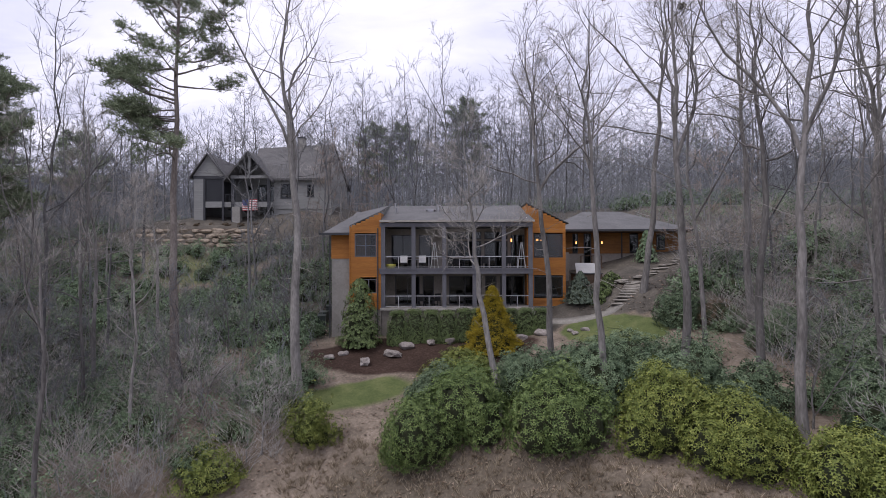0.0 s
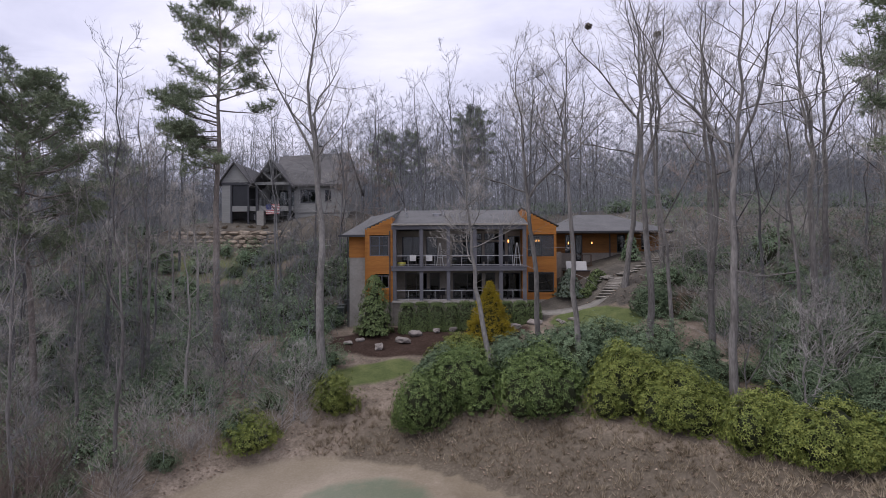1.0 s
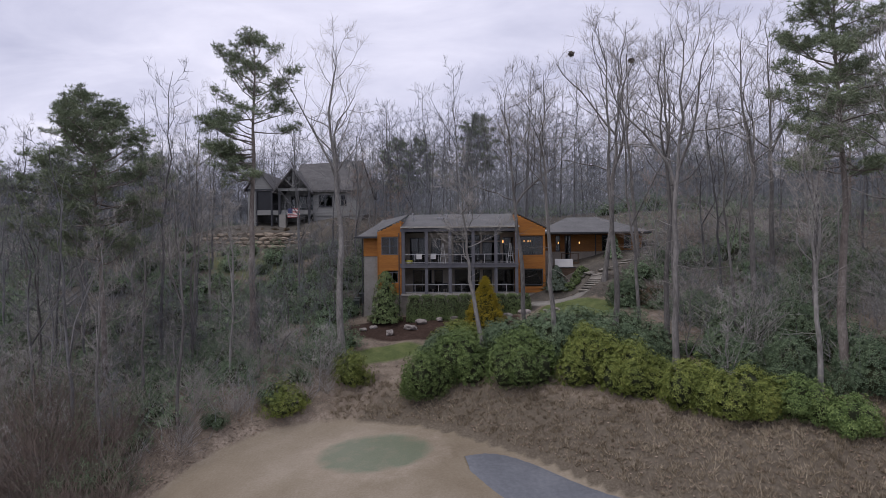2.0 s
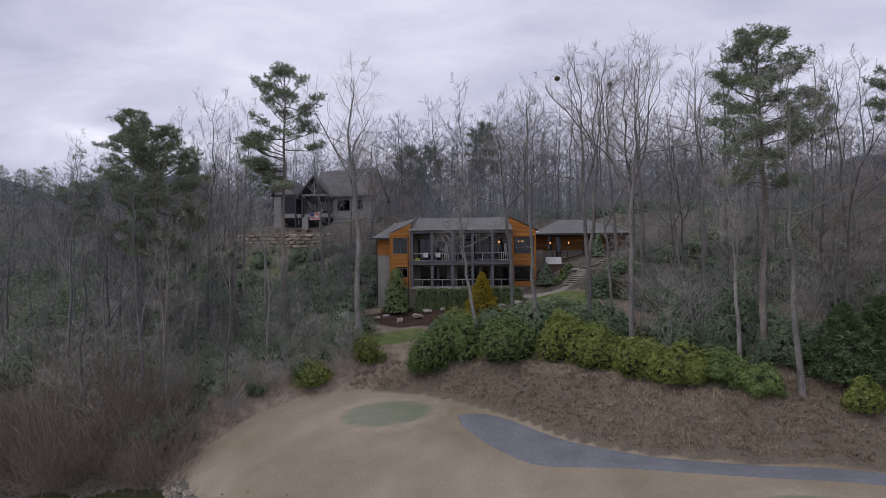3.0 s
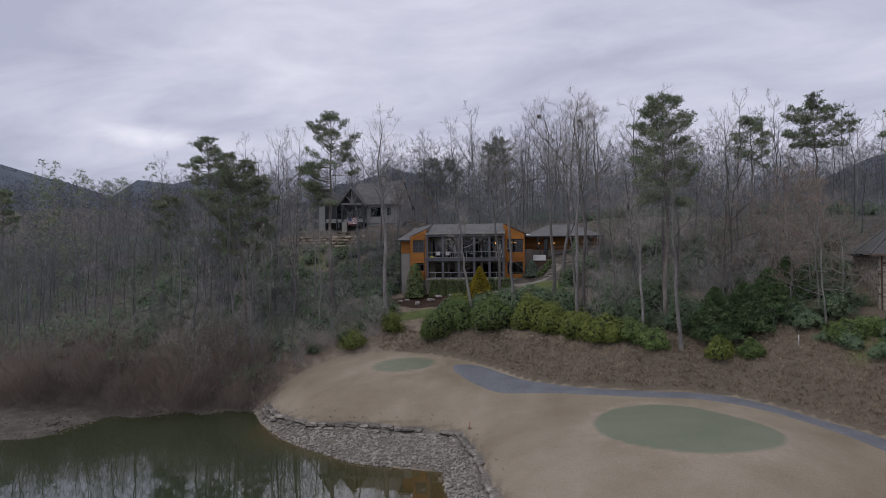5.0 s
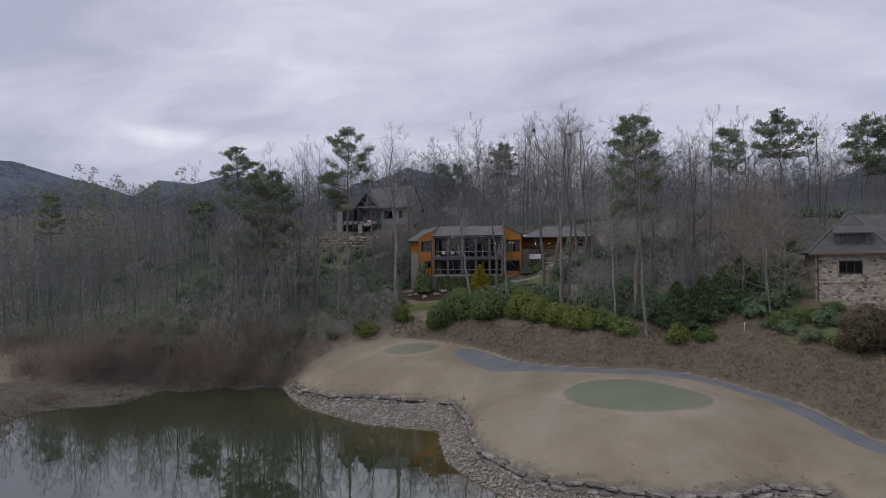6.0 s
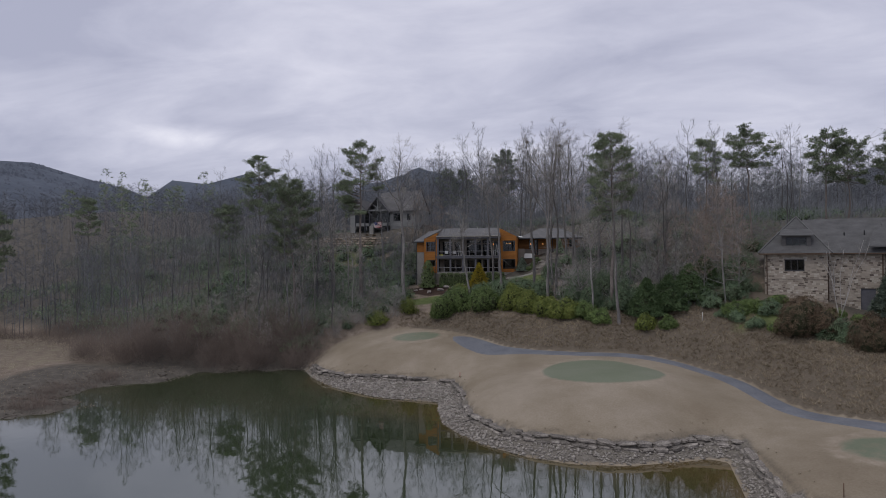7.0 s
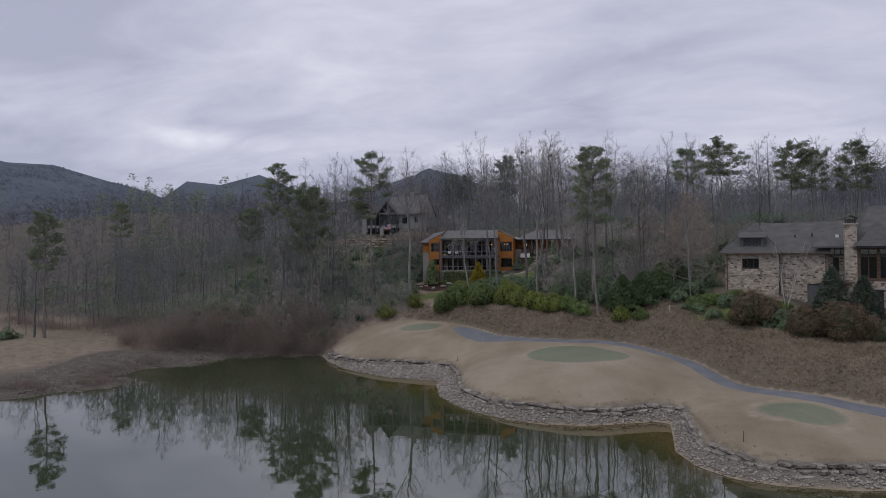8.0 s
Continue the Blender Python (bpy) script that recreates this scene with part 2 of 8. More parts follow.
def ground_mat():
    """Leaf litter, tan turf, long grass, lawn, mulch, tees: painted zones with ragged edges, each with its own grain."""
    m = bpy.data.materials.new("ground_cover")
    m.use_nodes = True
    nt = m.node_tree
    N, L = nt.nodes.new, nt.links.new
    b = nt.nodes["Principled BSDF"]
    b.inputs["Roughness"].default_value, b.inputs["Specular IOR Level"].default_value = 0.95, 0.15
    co = N("ShaderNodeTexCoord")

    def tex(scale, detail=6, rough=0.6):
        n = N("ShaderNodeTexNoise")
        n.inputs["Scale"].default_value, n.inputs["Detail"].default_value, n.inputs["Roughness"].default_value = scale, detail, rough
        L(co.outputs["Object"], n.inputs["Vector"])
        return n.outputs["Fac"]

    coarse, mid, small = tex(0.13), tex(0.9), tex(7.0, 8, 0.7)

    def blend(fac, a, c, kind="FLOAT"):
        x = N("ShaderNodeMix")
        x.data_type = kind
        i = (2, 3) if kind == "FLOAT" else (6, 7)
        for k, v in ((0, fac), (i[0], a), (i[1], c)):
            if isinstance(v, (int, float)):
                x.inputs[k].default_value = v
            elif isinstance(v, tuple):
                x.inputs[k].default_value = (*v, 1)
            else:
                L(v, x.inputs[k])
        return x.outputs[0 if kind == "FLOAT" else 2]

    def grain(colours, a, c, share=0.5, lo=0.36, hi=0.64):
        r = N("ShaderNodeValToRGB")
        e = r.color_ramp.elements
        e[0].position, e[1].position = lo, hi
        e[0].color, e[1].color = (*colours[0], 1), (*colours[2], 1)
        e.new((lo + hi) / 2).color = (*colours[1], 1)
        L(blend(share, a, c), r.inputs[0])
        return r.outputs[0]

    litter = grain([(0.095, 0.077, 0.06), (0.167, 0.137, 0.108), (0.27, 0.222, 0.18)], mid, small)
    turf = grain([(0.155, 0.126, 0.09), (0.203, 0.171, 0.128), (0.258, 0.222, 0.176)], coarse, small, 0.35)
    bank = grain([(0.07, 0.057, 0.043), (0.103, 0.086, 0.066), (0.155, 0.131, 0.102)], mid, small, 0.75)
    lawn = grain([(0.062, 0.082, 0.03), (0.09, 0.112, 0.042), (0.135, 0.145, 0.062)], mid, small, 0.4)
    mulch = grain([(0.022, 0.015, 0.011), (0.042, 0.026, 0.02), (0.075, 0.05, 0.04)], mid, small, 0.7)
    tee = grain([(0.118, 0.135, 0.093), (0.134, 0.15, 0.107), (0.155, 0.168, 0.126)], coarse, small, 0.35)
    pale = grain([(0.22, 0.185, 0.14), (0.255, 0.216, 0.17), (0.30, 0.257, 0.207)], mid, small, 0.4)
    # wooded hills far off: blue of the haze put into the base colour
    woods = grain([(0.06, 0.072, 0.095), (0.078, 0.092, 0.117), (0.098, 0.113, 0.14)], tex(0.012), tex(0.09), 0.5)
    mould = grain([(0.05, 0.046, 0.04), (0.085, 0.077, 0.066), (0.14, 0.124, 0.105)], mid, small)
    gravel = grain([(0.07, 0.062, 0.052), (0.13, 0.117, 0.10), (0.21, 0.195, 0.17)], mid, small, 0.75)
    col = litter
    for name, layers in (("zone_a", (turf, bank, mulch)), ("zone_b", (lawn, pale, tee)), ("zone_c", (mould, woods, gravel))):
        at, sep = N("ShaderNodeAttribute"), N("ShaderNodeSeparateColor")
        at.attribute_name = name
        L(at.outputs["Color"], sep.inputs[0])
        for k, layer in enumerate(layers):
            add, rng = N("ShaderNodeMath"), N("ShaderNodeMapRange")
            add.operation = "ADD"
            L(sep.outputs[k], add.inputs[0])
            sc = N("ShaderNodeMath")
            sc.operation = "MULTIPLY_ADD"
            sc.inputs[1].default_value, sc.inputs[2].default_value = 0.5, -0.25
            L(mid, sc.inputs[0])
            L(sc.outputs[0], add.inputs[1])
            rng.inputs[1].default_value, rng.inputs[2].default_value = 0.36, 0.64
            L(add.outputs[0], rng.inputs[0])
            col = blend(rng.outputs[0], col, layer, "RGBA")
    L(col, b.inputs["Base Color"])
    bp = N("ShaderNodeBump")
    bp.inputs["Strength"].default_value, bp.inputs["Distance"].default_value = 0.5, 0.06
    L(small, bp.inputs["Height"])
    L(bp.outputs[0], b.inputs["Normal"])
    return m


def soft(v, edge):
    """1 inside (v above 0), 0 outside, over a band that wide."""
    return np.clip(v / edge + 0.5, 0, 1)


def oval(X, Y, cx, cy, a, b, turn=0.0):
    c, s = math.cos(radians(turn)), math.sin(radians(turn))
    u, v = (X - cx) * c + (Y - cy) * s, -(X - cx) * s + (Y - cy) * c
    return (1 - np.hypot(u / a, v / b)) * min(a, b)


TEES = ((-4.9, 20.2, 3.9, 2.9, 8), (19.5, 1.1, 6.6, 5.4, -40), (38.1, -17, 3.7, 3.3, -12))


def ground_axes():
    return stretch_axis(-56, 66, 0.75, -3800, 3800), stretch_axis(-34, 62, 0.75, -2500, 4200)


def build_ground():
    xs, ys = ground_axes()
    X, Y = np.meshgrid(xs, ys)
    Z = height(X, Y)
    nx, ny = len(xs), len(ys)
    verts = np.stack([X.ravel(), Y.ravel(), Z.ravel()], 1)
    i = np.arange(ny - 1)[:, None] * nx + np.arange(nx - 1)[None, :]
    q = np.stack([i, i + 1, i + nx + 1, i + nx], -1).reshape(-1, 4)
    F = np.concatenate([q[:, [0, 1, 2]], q[:, [0, 2, 3]]])
    me = tri_mesh("ground", verts, F, ground_mat(), True)
    d, s = polyline_distance(POND, X, Y, True), polyline_distance(FOOT, X, Y, False)
    east = soft(X + 20, 3)
    turf = soft(-s + 0.3, 1.2) * east
    field = soft(-s + 2, 6) * (1 - east) * soft(d - 3, 6)
    reach = np.interp(X, [-10, 4, 14, 22, 30, 60], [1.5, 3.5, 4.5, 7, 13, 16])
    dl = polyline_distance(LEDGE, X, Y, False)
    bank = np.maximum(0.5 * soft(1.1 - dl, 1.6) * east * (s < 0) * (dl > -0.3), soft(s + 0.2, 0.8) * soft(reach - s, 3) * soft(X + 7, 4), 0.6 * field)
    mulch = soft(oval(X, Y, -2.5, 37.6, 8.0, 3.4), 0.8)
    lawn = np.maximum(soft(oval(X, Y, 10.5, 37.2, 3.7, 2.3, -33), 0.6), soft(oval(X, Y, -6.5, 32.2, 3.8, 1.5, 12), 1.2))
    lawn = np.maximum(lawn, 0.55 * soft(oval(X, Y, -26, 57, 9, 4), 3))
    lawn = np.maximum(lawn, 0.38 * field * soft(d - 12, 6))
    lawn = np.maximum(lawn, 0.7 * soft(oval(X, Y, 38, 10.5, 3.5, 2, 10), 2))
    tee, pale = np.zeros(X.shape), field * 0.0
    for cx, cy, a, b, r in TEES:
        tee = np.maximum(tee, (1.0 if a > 5 else 0.64) * soft(oval(X, Y, cx, cy, a, b, r), 1.1))
        pale = np.maximum(pale, 0.52 * soft(oval(X, Y, cx, cy, a + 1.6, b + 1.5, r), 2.2))
    floor = soft(s - np.interp(X, [-60, -46, -38, 10, 16, 30], [0.5, 3, 15, 17, 20, 17]), 6) * soft(1200 - s, 400)
    floor = np.maximum(floor, (1 - east) * soft(12.5 - d + 3 * np.sin(X * 0.35 + Y * 0.2), 8) * (d > -3) * 0.9)
    floor = np.maximum(floor, 0.6 * field)
    floor = floor * (1 - np.clip(np.maximum(lawn, mulch) * 1.6, 0, 1))
    # ground beyond about 260 m fades to the haze-blue colour
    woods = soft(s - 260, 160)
    gravel = soft(d + 0.1, 0.5) * soft(-dl + 0.15, 0.4) * east * (s < 1)
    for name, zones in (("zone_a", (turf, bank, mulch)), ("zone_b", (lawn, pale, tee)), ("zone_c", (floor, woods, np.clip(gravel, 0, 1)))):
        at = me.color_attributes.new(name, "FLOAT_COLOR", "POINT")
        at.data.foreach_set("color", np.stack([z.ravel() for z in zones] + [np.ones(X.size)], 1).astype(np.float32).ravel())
    return tagged(new("ground", me), "leaf-strewn wooded hillside above tan winter turf and mown tees", "ground", kind="structure")


ground = build_ground()


def water_mat():
    m = bpy.data.materials.new("pond_water")
    m.use_nodes = True
    nt = m.node_tree
    N, L = nt.nodes.new, nt.links.new
    b = nt.nodes["Principled BSDF"]
    at, mx = N("ShaderNodeAttribute"), N("ShaderNodeMix")
    at.attribute_name = "shallow"
    mx.data_type = "RGBA"
    mx.inputs[6].default_value, mx.inputs[7].default_value = (0.026, 0.037, 0.018, 1), (0.085, 0.06, 0.024, 1)
    L(at.outputs["Fac"], mx.inputs[0])
    L(mx.outputs[2], b.inputs["Base Color"])
    b.inputs["Roughness"].default_value, b.inputs["IOR"].default_value = 0.02, 2.6
    co, n, bp = N("ShaderNodeTexCoord"), N("ShaderNodeTexNoise"), N("ShaderNodeBump")
    n.inputs["Scale"].default_value, n.inputs["Detail"].default_value = 0.9, 3
    L(co.outputs["Object"], n.inputs["Vector"])
    L(n.outputs["Fac"], bp.inputs["Height"])
    bp.inputs["Strength"].default_value, bp.inputs["Distance"].default_value = 0.06, 0.05
    L(bp.outputs[0], b.inputs["Normal"])
    return m


def build_water():
    xs, ys = np.arange(-95, 96, 1.0), np.concatenate([np.arange(-175, -35, 10.0), np.arange(-35, 19, 1.0)])
    X, Y = np.meshgrid(xs, ys)
    nx, ny = len(xs), len(ys)
    i = np.arange(ny - 1)[:, None] * nx + np.arange(nx - 1)[None, :]
    q = np.stack([i, i + 1, i + nx + 1, i + nx], -1).reshape(-1, 4)
    d = -polyline_distance(POND, X, Y, True)
    me = tri_mesh("water", np.stack([X.ravel(), Y.ravel(), 0 * X.ravel()], 1), np.concatenate([q[:, [0, 1, 2]], q[:, [0, 2, 3]]]), water_mat())
    at = me.attributes.new("shallow", "FLOAT", "POINT")
    near = np.exp(-np.clip(d, 0, None) / 1.6) * np.where(X > -18, 0.9, 0.2) + 0.6 * np.exp(-((X - 25) / 6) ** 2 - ((Y + 17) / 4) ** 2) + 0.5 * np.exp(-((X + 1) / 6) ** 2 - ((Y + 3) / 3) ** 2)
    at.data.foreach_set("value", np.clip(near, 0, 1).astype(np.float32).ravel())
    return tagged(new("water", me), "still dark green pond water mirroring the trees", "water", kind="structure")


build_water()

# ---- cart path ----
PATH_UP = [(0.6, 19.4), (2.2, 20.4), (4.4, 19.2), (8, 15.6), (12.6, 12.2), (18.2, 10.7), (25.8, 9.9), (29.1, 7.4), (33.4, 2.1), (36.1, -4.1), (38.2, -7.2), (40.5, -10.0), (43.0, -12.7), (46.3, -14.3), (60, -22.5), (90, -38.5)]
PATH_DOWN = [(1.0, 17.4), (2.4, 14.6), (4.0, 13.3), (5.6, 11.9), (9.5, 11.0), (13.6, 9.9), (18.2, 8.9), (25.2, 7.8), (28.6, 5.4), (31.4, 0.2), (34.0, -6.2), (36.4, -9.6), (38.8, -12.4), (41.5, -15.2), (45.2, -17.2), (58.7, -25.6), (88.7, -41.6)]


def resample(pts, n):
    p = np.array(pts, float)
    c = np.concatenate([[0], np.cumsum(np.hypot(*np.diff(p, axis=0).T))])
    t = np.linspace(0, c[-1], n)
    k = np.array([np.interp(t, c, p[:, 0]), np.interp(t, c, p[:, 1])]).T
    for _ in range(3):
        k[1:-1] = (k[:-2] + 2 * k[1:-1] + k[2:]) / 4
    return k


M_ASPHALT = mat("worn_asphalt", [(0.092, 0.098, 0.113), (0.112, 0.119, 0.135), (0.137, 0.144, 0.16)], 0.5, 0.85, 0.3, 60, spec=0.35)


def build_path():
    n, w = 150, 7
    a, b = resample(PATH_UP, n), resample(PATH_DOWN, n)
    k = np.linspace(0, 1, w)[None, :, None]
    P = a[:, None] * (1 - k) + b[:, None] * k
    Z = height(P[..., 0], P[..., 1]) + 0.1
    Z[:, 0] -= 0.2
    Z[:, -1] -= 0.2
    V = np.concatenate([P, Z[..., None]], -1).reshape(-1, 3)
    i = np.arange(n - 1)[:, None] * w + np.arange(w - 1)[None, :]
    q = np.stack([i, i + w, i + w + 1, i + 1], -1).reshape(-1, 4)
    me = tri_mesh("road", V, np.concatenate([q[:, [0, 1, 2]], q[:, [0, 2, 3]]]), M_ASPHALT, True)
    tagged(new("road", me), "blue-grey asphalt cart path winding past the tees", "road", kind="structure")


build_path()

# ---- stone edging of the spit ----
M_STONE = mat("ledge_stone", [(0.06, 0.053, 0.047), (0.15, 0.135, 0.12), (0.3, 0.275, 0.245)], 1.6, 0.9, 0.6, 9, vary=0.35)
M_GRAVEL = mat("riprap_stone", [(0.12, 0.108, 0.094), (0.22, 0.2, 0.178), (0.36, 0.335, 0.3)], 2.2, 0.9, 0.4, 14)
rng = np.random.default_rng(11)


def boulder_data(name, size, seed, material, rough=0.22, flat=1.0):
    """An angular stone of 42 corners: a sphere pressed square, with broken faces."""
    r = np.random.default_rng(seed)
    bm = bmesh.new()
    bmesh.ops.create_icosphere(bm, subdivisions=2, radius=1)
    for v in bm.verts:
        c = v.co
        m = max(abs(c.x), abs(c.y), abs(c.z))
        c *= (0.55 + 0.45 / m)
        c *= 1 + rough * (r.random() - 0.5)
        c.x, c.y, c.z = c.x * size[0] / 2, c.y * size[1] / 2, c.z * size[2] / 2 * flat
    me = bpy.data.meshes.new(name)
    bm.to_mesh(me)
    bm.free()
    me.materials.append(material)
    return me


def slab_data(name, seed, material):
    """A weathered ledge slab of about a metre: blocky, flat on top, with worn and broken edges."""
    r = np.random.default_rng(seed)
    bm = bmesh.new()
    bmesh.ops.create_icosphere(bm, subdivisions=2, radius=1)
    for v in bm.verts:
        c = v.co.copy()
        m = max(abs(c.x), abs(c.y), abs(c.z))
        c *= 0.22 + 0.78 / m
        v.co = (c.x * 0.5 * r.uniform(0.86, 1.06), c.y * 0.36 * r.uniform(0.85, 1.1), c.z * 0.21 * r.uniform(0.8, 1.1))
    me = bpy.data.meshes.new(name)
    bm.to_mesh(me)
    bm.free()
    me.materials.append(material)
    return me


def shore_run(pts, step):
    """Places along a line with the way along it and inland, one each step metres."""
    p = resample(pts, int(sum(math.dist(a, b) for a, b in zip(pts, pts[1:])) / step))
    t = np.gradient(p, axis=0)
    t /= np.linalg.norm(t, axis=1)[:, None]
    return p, t, np.stack([-t[:, 1], t[:, 0]], 1)


def build_edging():
    base = empty("stone_edging", 10, -10, 0)
    tagged(base, "low dry-laid ledge of weathered grey stone slabs along the water", "stone edging")
    kinds = [slab_data("ledge_stone", 40 + i, M_STONE) for i in range(7)]
    back = base.matrix_basis.inverted()
    p, t, inland = shore_run(LEDGE[1:23], 0.05)
    for off, lift, high, gaps in ((-0.5, 0.30, 0.85, 0.45), (-0.3, 0.62, 1.0, 0.06), (-0.02, 0.98, 0.9, 0.1)):
        k = int(rng.integers(0, 12))
        while k < len(p) - 40:
            size = rng.uniform(0.7, 1.75)
            k += int(size * 10)
            if k >= len(p):
                break
            tall = high * rng.uniform(0.75, 1.25)
            if rng.random() > gaps:
                x, y = p[k] + inland[k] * (off + rng.uniform(-0.12, 0.12))
                o = data_part("stone", kinds[rng.integers(7)], base)
                o.matrix_basis = back @ pose(x, y, lift + rng.uniform(-0.07, 0.05), rng.uniform(-7, 7), rng.uniform(-6, 6), math.degrees(math.atan2(t[k][1], t[k][0])) + rng.uniform(-10, 10) + 180 * rng.integers(2)) @ Matrix.Diagonal((size, rng.uniform(0.85, 1.25), tall, 1))
            k += int(size * 10)


def pebble_field(name, X, Y, Z, sizes, material, r):
    """Many small stones as one mesh: each an uneven octahedron pushed into the ground."""
    n = len(X)
    u = np.array([(1, 0, 0), (0, 1, 0), (-1, 0, 0), (0, -1, 0), (0, 0, 1), (0, 0, -1)], float)
    V = u[None] * (0.75 + 0.5 * r.random((n, 6, 1))) * sizes[:, None, None] * np.array([1, 1, 0.7])
    V += 0.25 * sizes[:, None, None] * (r.random((n, 6, 3)) - 0.5)
    a = r.random(n) * 6.28
    c, s = np.cos(a)[:, None], np.sin(a)[:, None]
    V = np.stack([V[..., 0] * c - V[..., 1] * s, V[..., 0] * s + V[..., 1] * c, V[..., 2]], -1) + np.stack([X, Y, Z], 1)[:, None]
    f = np.array([(0, 1, 4), (1, 2, 4), (2, 3, 4), (3, 0, 4), (1, 0, 5), (2, 1, 5), (3, 2, 5), (0, 3, 5)])
    return tri_mesh(name, V.reshape(-1, 3), (f[None] + 6 * np.arange(n)[:, None, None]).reshape(-1, 3), material)


def build_riprap():
    r = np.random.default_rng(5)
    n = 420000
    X, Y = r.uniform(-22, 46, n), r.uniform(-29, 20, n)
    d, dl = polyline_distance(POND, X, Y, True), polyline_distance(LEDGE, X, Y, False)
    thin = np.interp(X, [-20, 8, 14, 30], [1.0, 1.0, 0.6, 0.5]) * np.where(np.sin(X * 1.1 + 1.4 * np.sin(Y * 0.9)) * np.sin(Y * 1.3) > 0.55, 0.25, 1.0)
    keep = (d > -0.3) & (dl < -0.15) & (dl > -7) & (r.random(n) < thin) & (X > -21)
    q = np.stack([X[keep], Y[keep]], 1)[:11000]
    sizes = 0.045 + 0.16 * r.random(len(q)) ** 2.6
    Z = height(q[:, 0], q[:, 1])
    tagged(new("riprap", pebble_field("riprap", q[:, 0], q[:, 1], np.maximum(Z, -0.1) + sizes * 0.2, sizes, M_GRAVEL, r)), "loose pale riprap stones along the pond's edge", "riprap", kind="stuff")


def build_mud():
    """Clods and broken stones along the muddy west shore."""
    r = np.random.default_rng(15)
    X, Y = r.uniform(-62, -20, 60000), r.uniform(-20, 19, 60000)
    d = polyline_distance(POND, X, Y, True)
    ok = (d > -0.6) & (d < r.uniform(0, 7.5, 60000)) & (np.sin(X * 0.7 + 2 * np.sin(Y * 0.4)) + np.sin(Y * 0.9) > r.uniform(-1.8, 1.6, 60000))
    X, Y = X[ok][:2600], Y[ok][:2600]
    sizes = 0.05 + 0.2 * r.random(len(X)) ** 2.6
    M = mat("wet_mud", [(0.055, 0.046, 0.038), (0.092, 0.078, 0.065), (0.145, 0.126, 0.106)], 0.7, 0.8, 0.5, 8)
    Z = np.maximum(height(X, Y), -0.05)
    tagged(new("mud_clods", pebble_field("mud_clods", X, Y, Z - sizes * 0.1, sizes, M, r)), "dark clods and broken stones on the muddy shore", "mud", kind="stuff")


build_edging()
build_riprap()
build_mud()


# ---- plants ----
def plant_mat(name, colours, rough=0.7, spread=0.35, spec=0.25, scale=0.8):
    """Leaf or bark colours by island and by a coarse noise, with a shade of its own for each plant."""
    m = bpy.data.materials.new(name)
    m.use_nodes = True
    nt = m.node_tree
    N, L = nt.nodes.new, nt.links.new
    b = nt.nodes["Principled BSDF"]
    geo, co, n, mx, r = N("ShaderNodeNewGeometry"), N("ShaderNodeTexCoord"), N("ShaderNodeTexNoise"), N("ShaderNodeMix"), N("ShaderNodeValToRGB")
    n.inputs["Scale"].default_value = scale
    L(co.outputs["Object"], n.inputs["Vector"])
    mx.inputs[0].default_value = 0.55
    L(geo.outputs["Random Per Island"], mx.inputs[2])
    L(n.outputs["Fac"], mx.inputs[3])
    e = r.color_ramp.elements
    e[0].position, e[1].position = 0.25, 0.75
    e[0].color, e[1].color = (*colours[0], 1), (*colours[-1], 1)
    if len(colours) > 2:
        e.new(0.5).color = (*colours[1], 1)
    L(mx.outputs[0], r.inputs[0])
    info, hsv, rg = N("ShaderNodeObjectInfo"), N("ShaderNodeHueSaturation"), N("ShaderNodeMapRange")
    rg.inputs[3].default_value, rg.inputs[4].default_value = 1 - spread, 1 + spread
    L(info.outputs["Random"], rg.inputs[0])
    L(rg.outputs[0], hsv.inputs["Value"])
    L(r.outputs[0], hsv.inputs["Color"])
    L(hsv.outputs[0], b.inputs["Base Color"])
    b.inputs["Roughness"].default_value, b.inputs["Specular IOR Level"].default_value = rough, spec
    return m


M_BARK = mat("grey_bark", [(0.085, 0.08, 0.076), (0.145, 0.137, 0.131), (0.225, 0.214, 0.206)], 1.2, 0.95, 0.6, 14, stretch=(1, 1, 0.25), vary=0.25)
M_PALE = mat("pale_bark", [(0.125, 0.119, 0.112), (0.205, 0.196, 0.186), (0.31, 0.298, 0.282)], 1.2, 0.95, 0.5, 14, stretch=(1, 1, 0.3), vary=0.15)
M_TWIG = plant_mat("bare_twigs", [(0.18, 0.168, 0.155), (0.262, 0.247, 0.23), (0.36, 0.342, 0.322)], 0.9, 0.25, 0.1, 0.3)
M_PALETWIG = plant_mat("pale_twigs", [(0.23, 0.222, 0.212), (0.32, 0.31, 0.298), (0.42, 0.41, 0.395)], 0.9, 0.25, 0.1, 0.3)
# twigs and stems of the far woods, with distance haze painted in as blue-grey
M_HAZETWIG = plant_mat("haze_tinted_twigs", [(0.07, 0.074, 0.084), (0.104, 0.11, 0.125), (0.152, 0.16, 0.18)], 0.9, 0.1, 0.1, 0.05)
# darker bark and bluer twigs: woodland shade and haze painted into the colour
M_DIMBARK = mat("shade_dimmed_bark", [(0.08, 0.079, 0.08), (0.124, 0.123, 0.124), (0.177, 0.176, 0.177)], 1.2, 0.95, 0.6, 14, stretch=(1, 1, 0.25), vary=0.3)
M_DIMTWIG = plant_mat("haze_dimmed_twigs", [(0.085, 0.09, 0.096), (0.132, 0.139, 0.149), (0.193, 0.202, 0.216)], 0.9, 0.3, 0.1, 0.3)
M_BEECH = plant_mat("beech_twigs", [(0.15, 0.113, 0.093), (0.22, 0.172, 0.144), (0.3, 0.243, 0.206)], 0.9, 0.2, 0.1, 0.3)
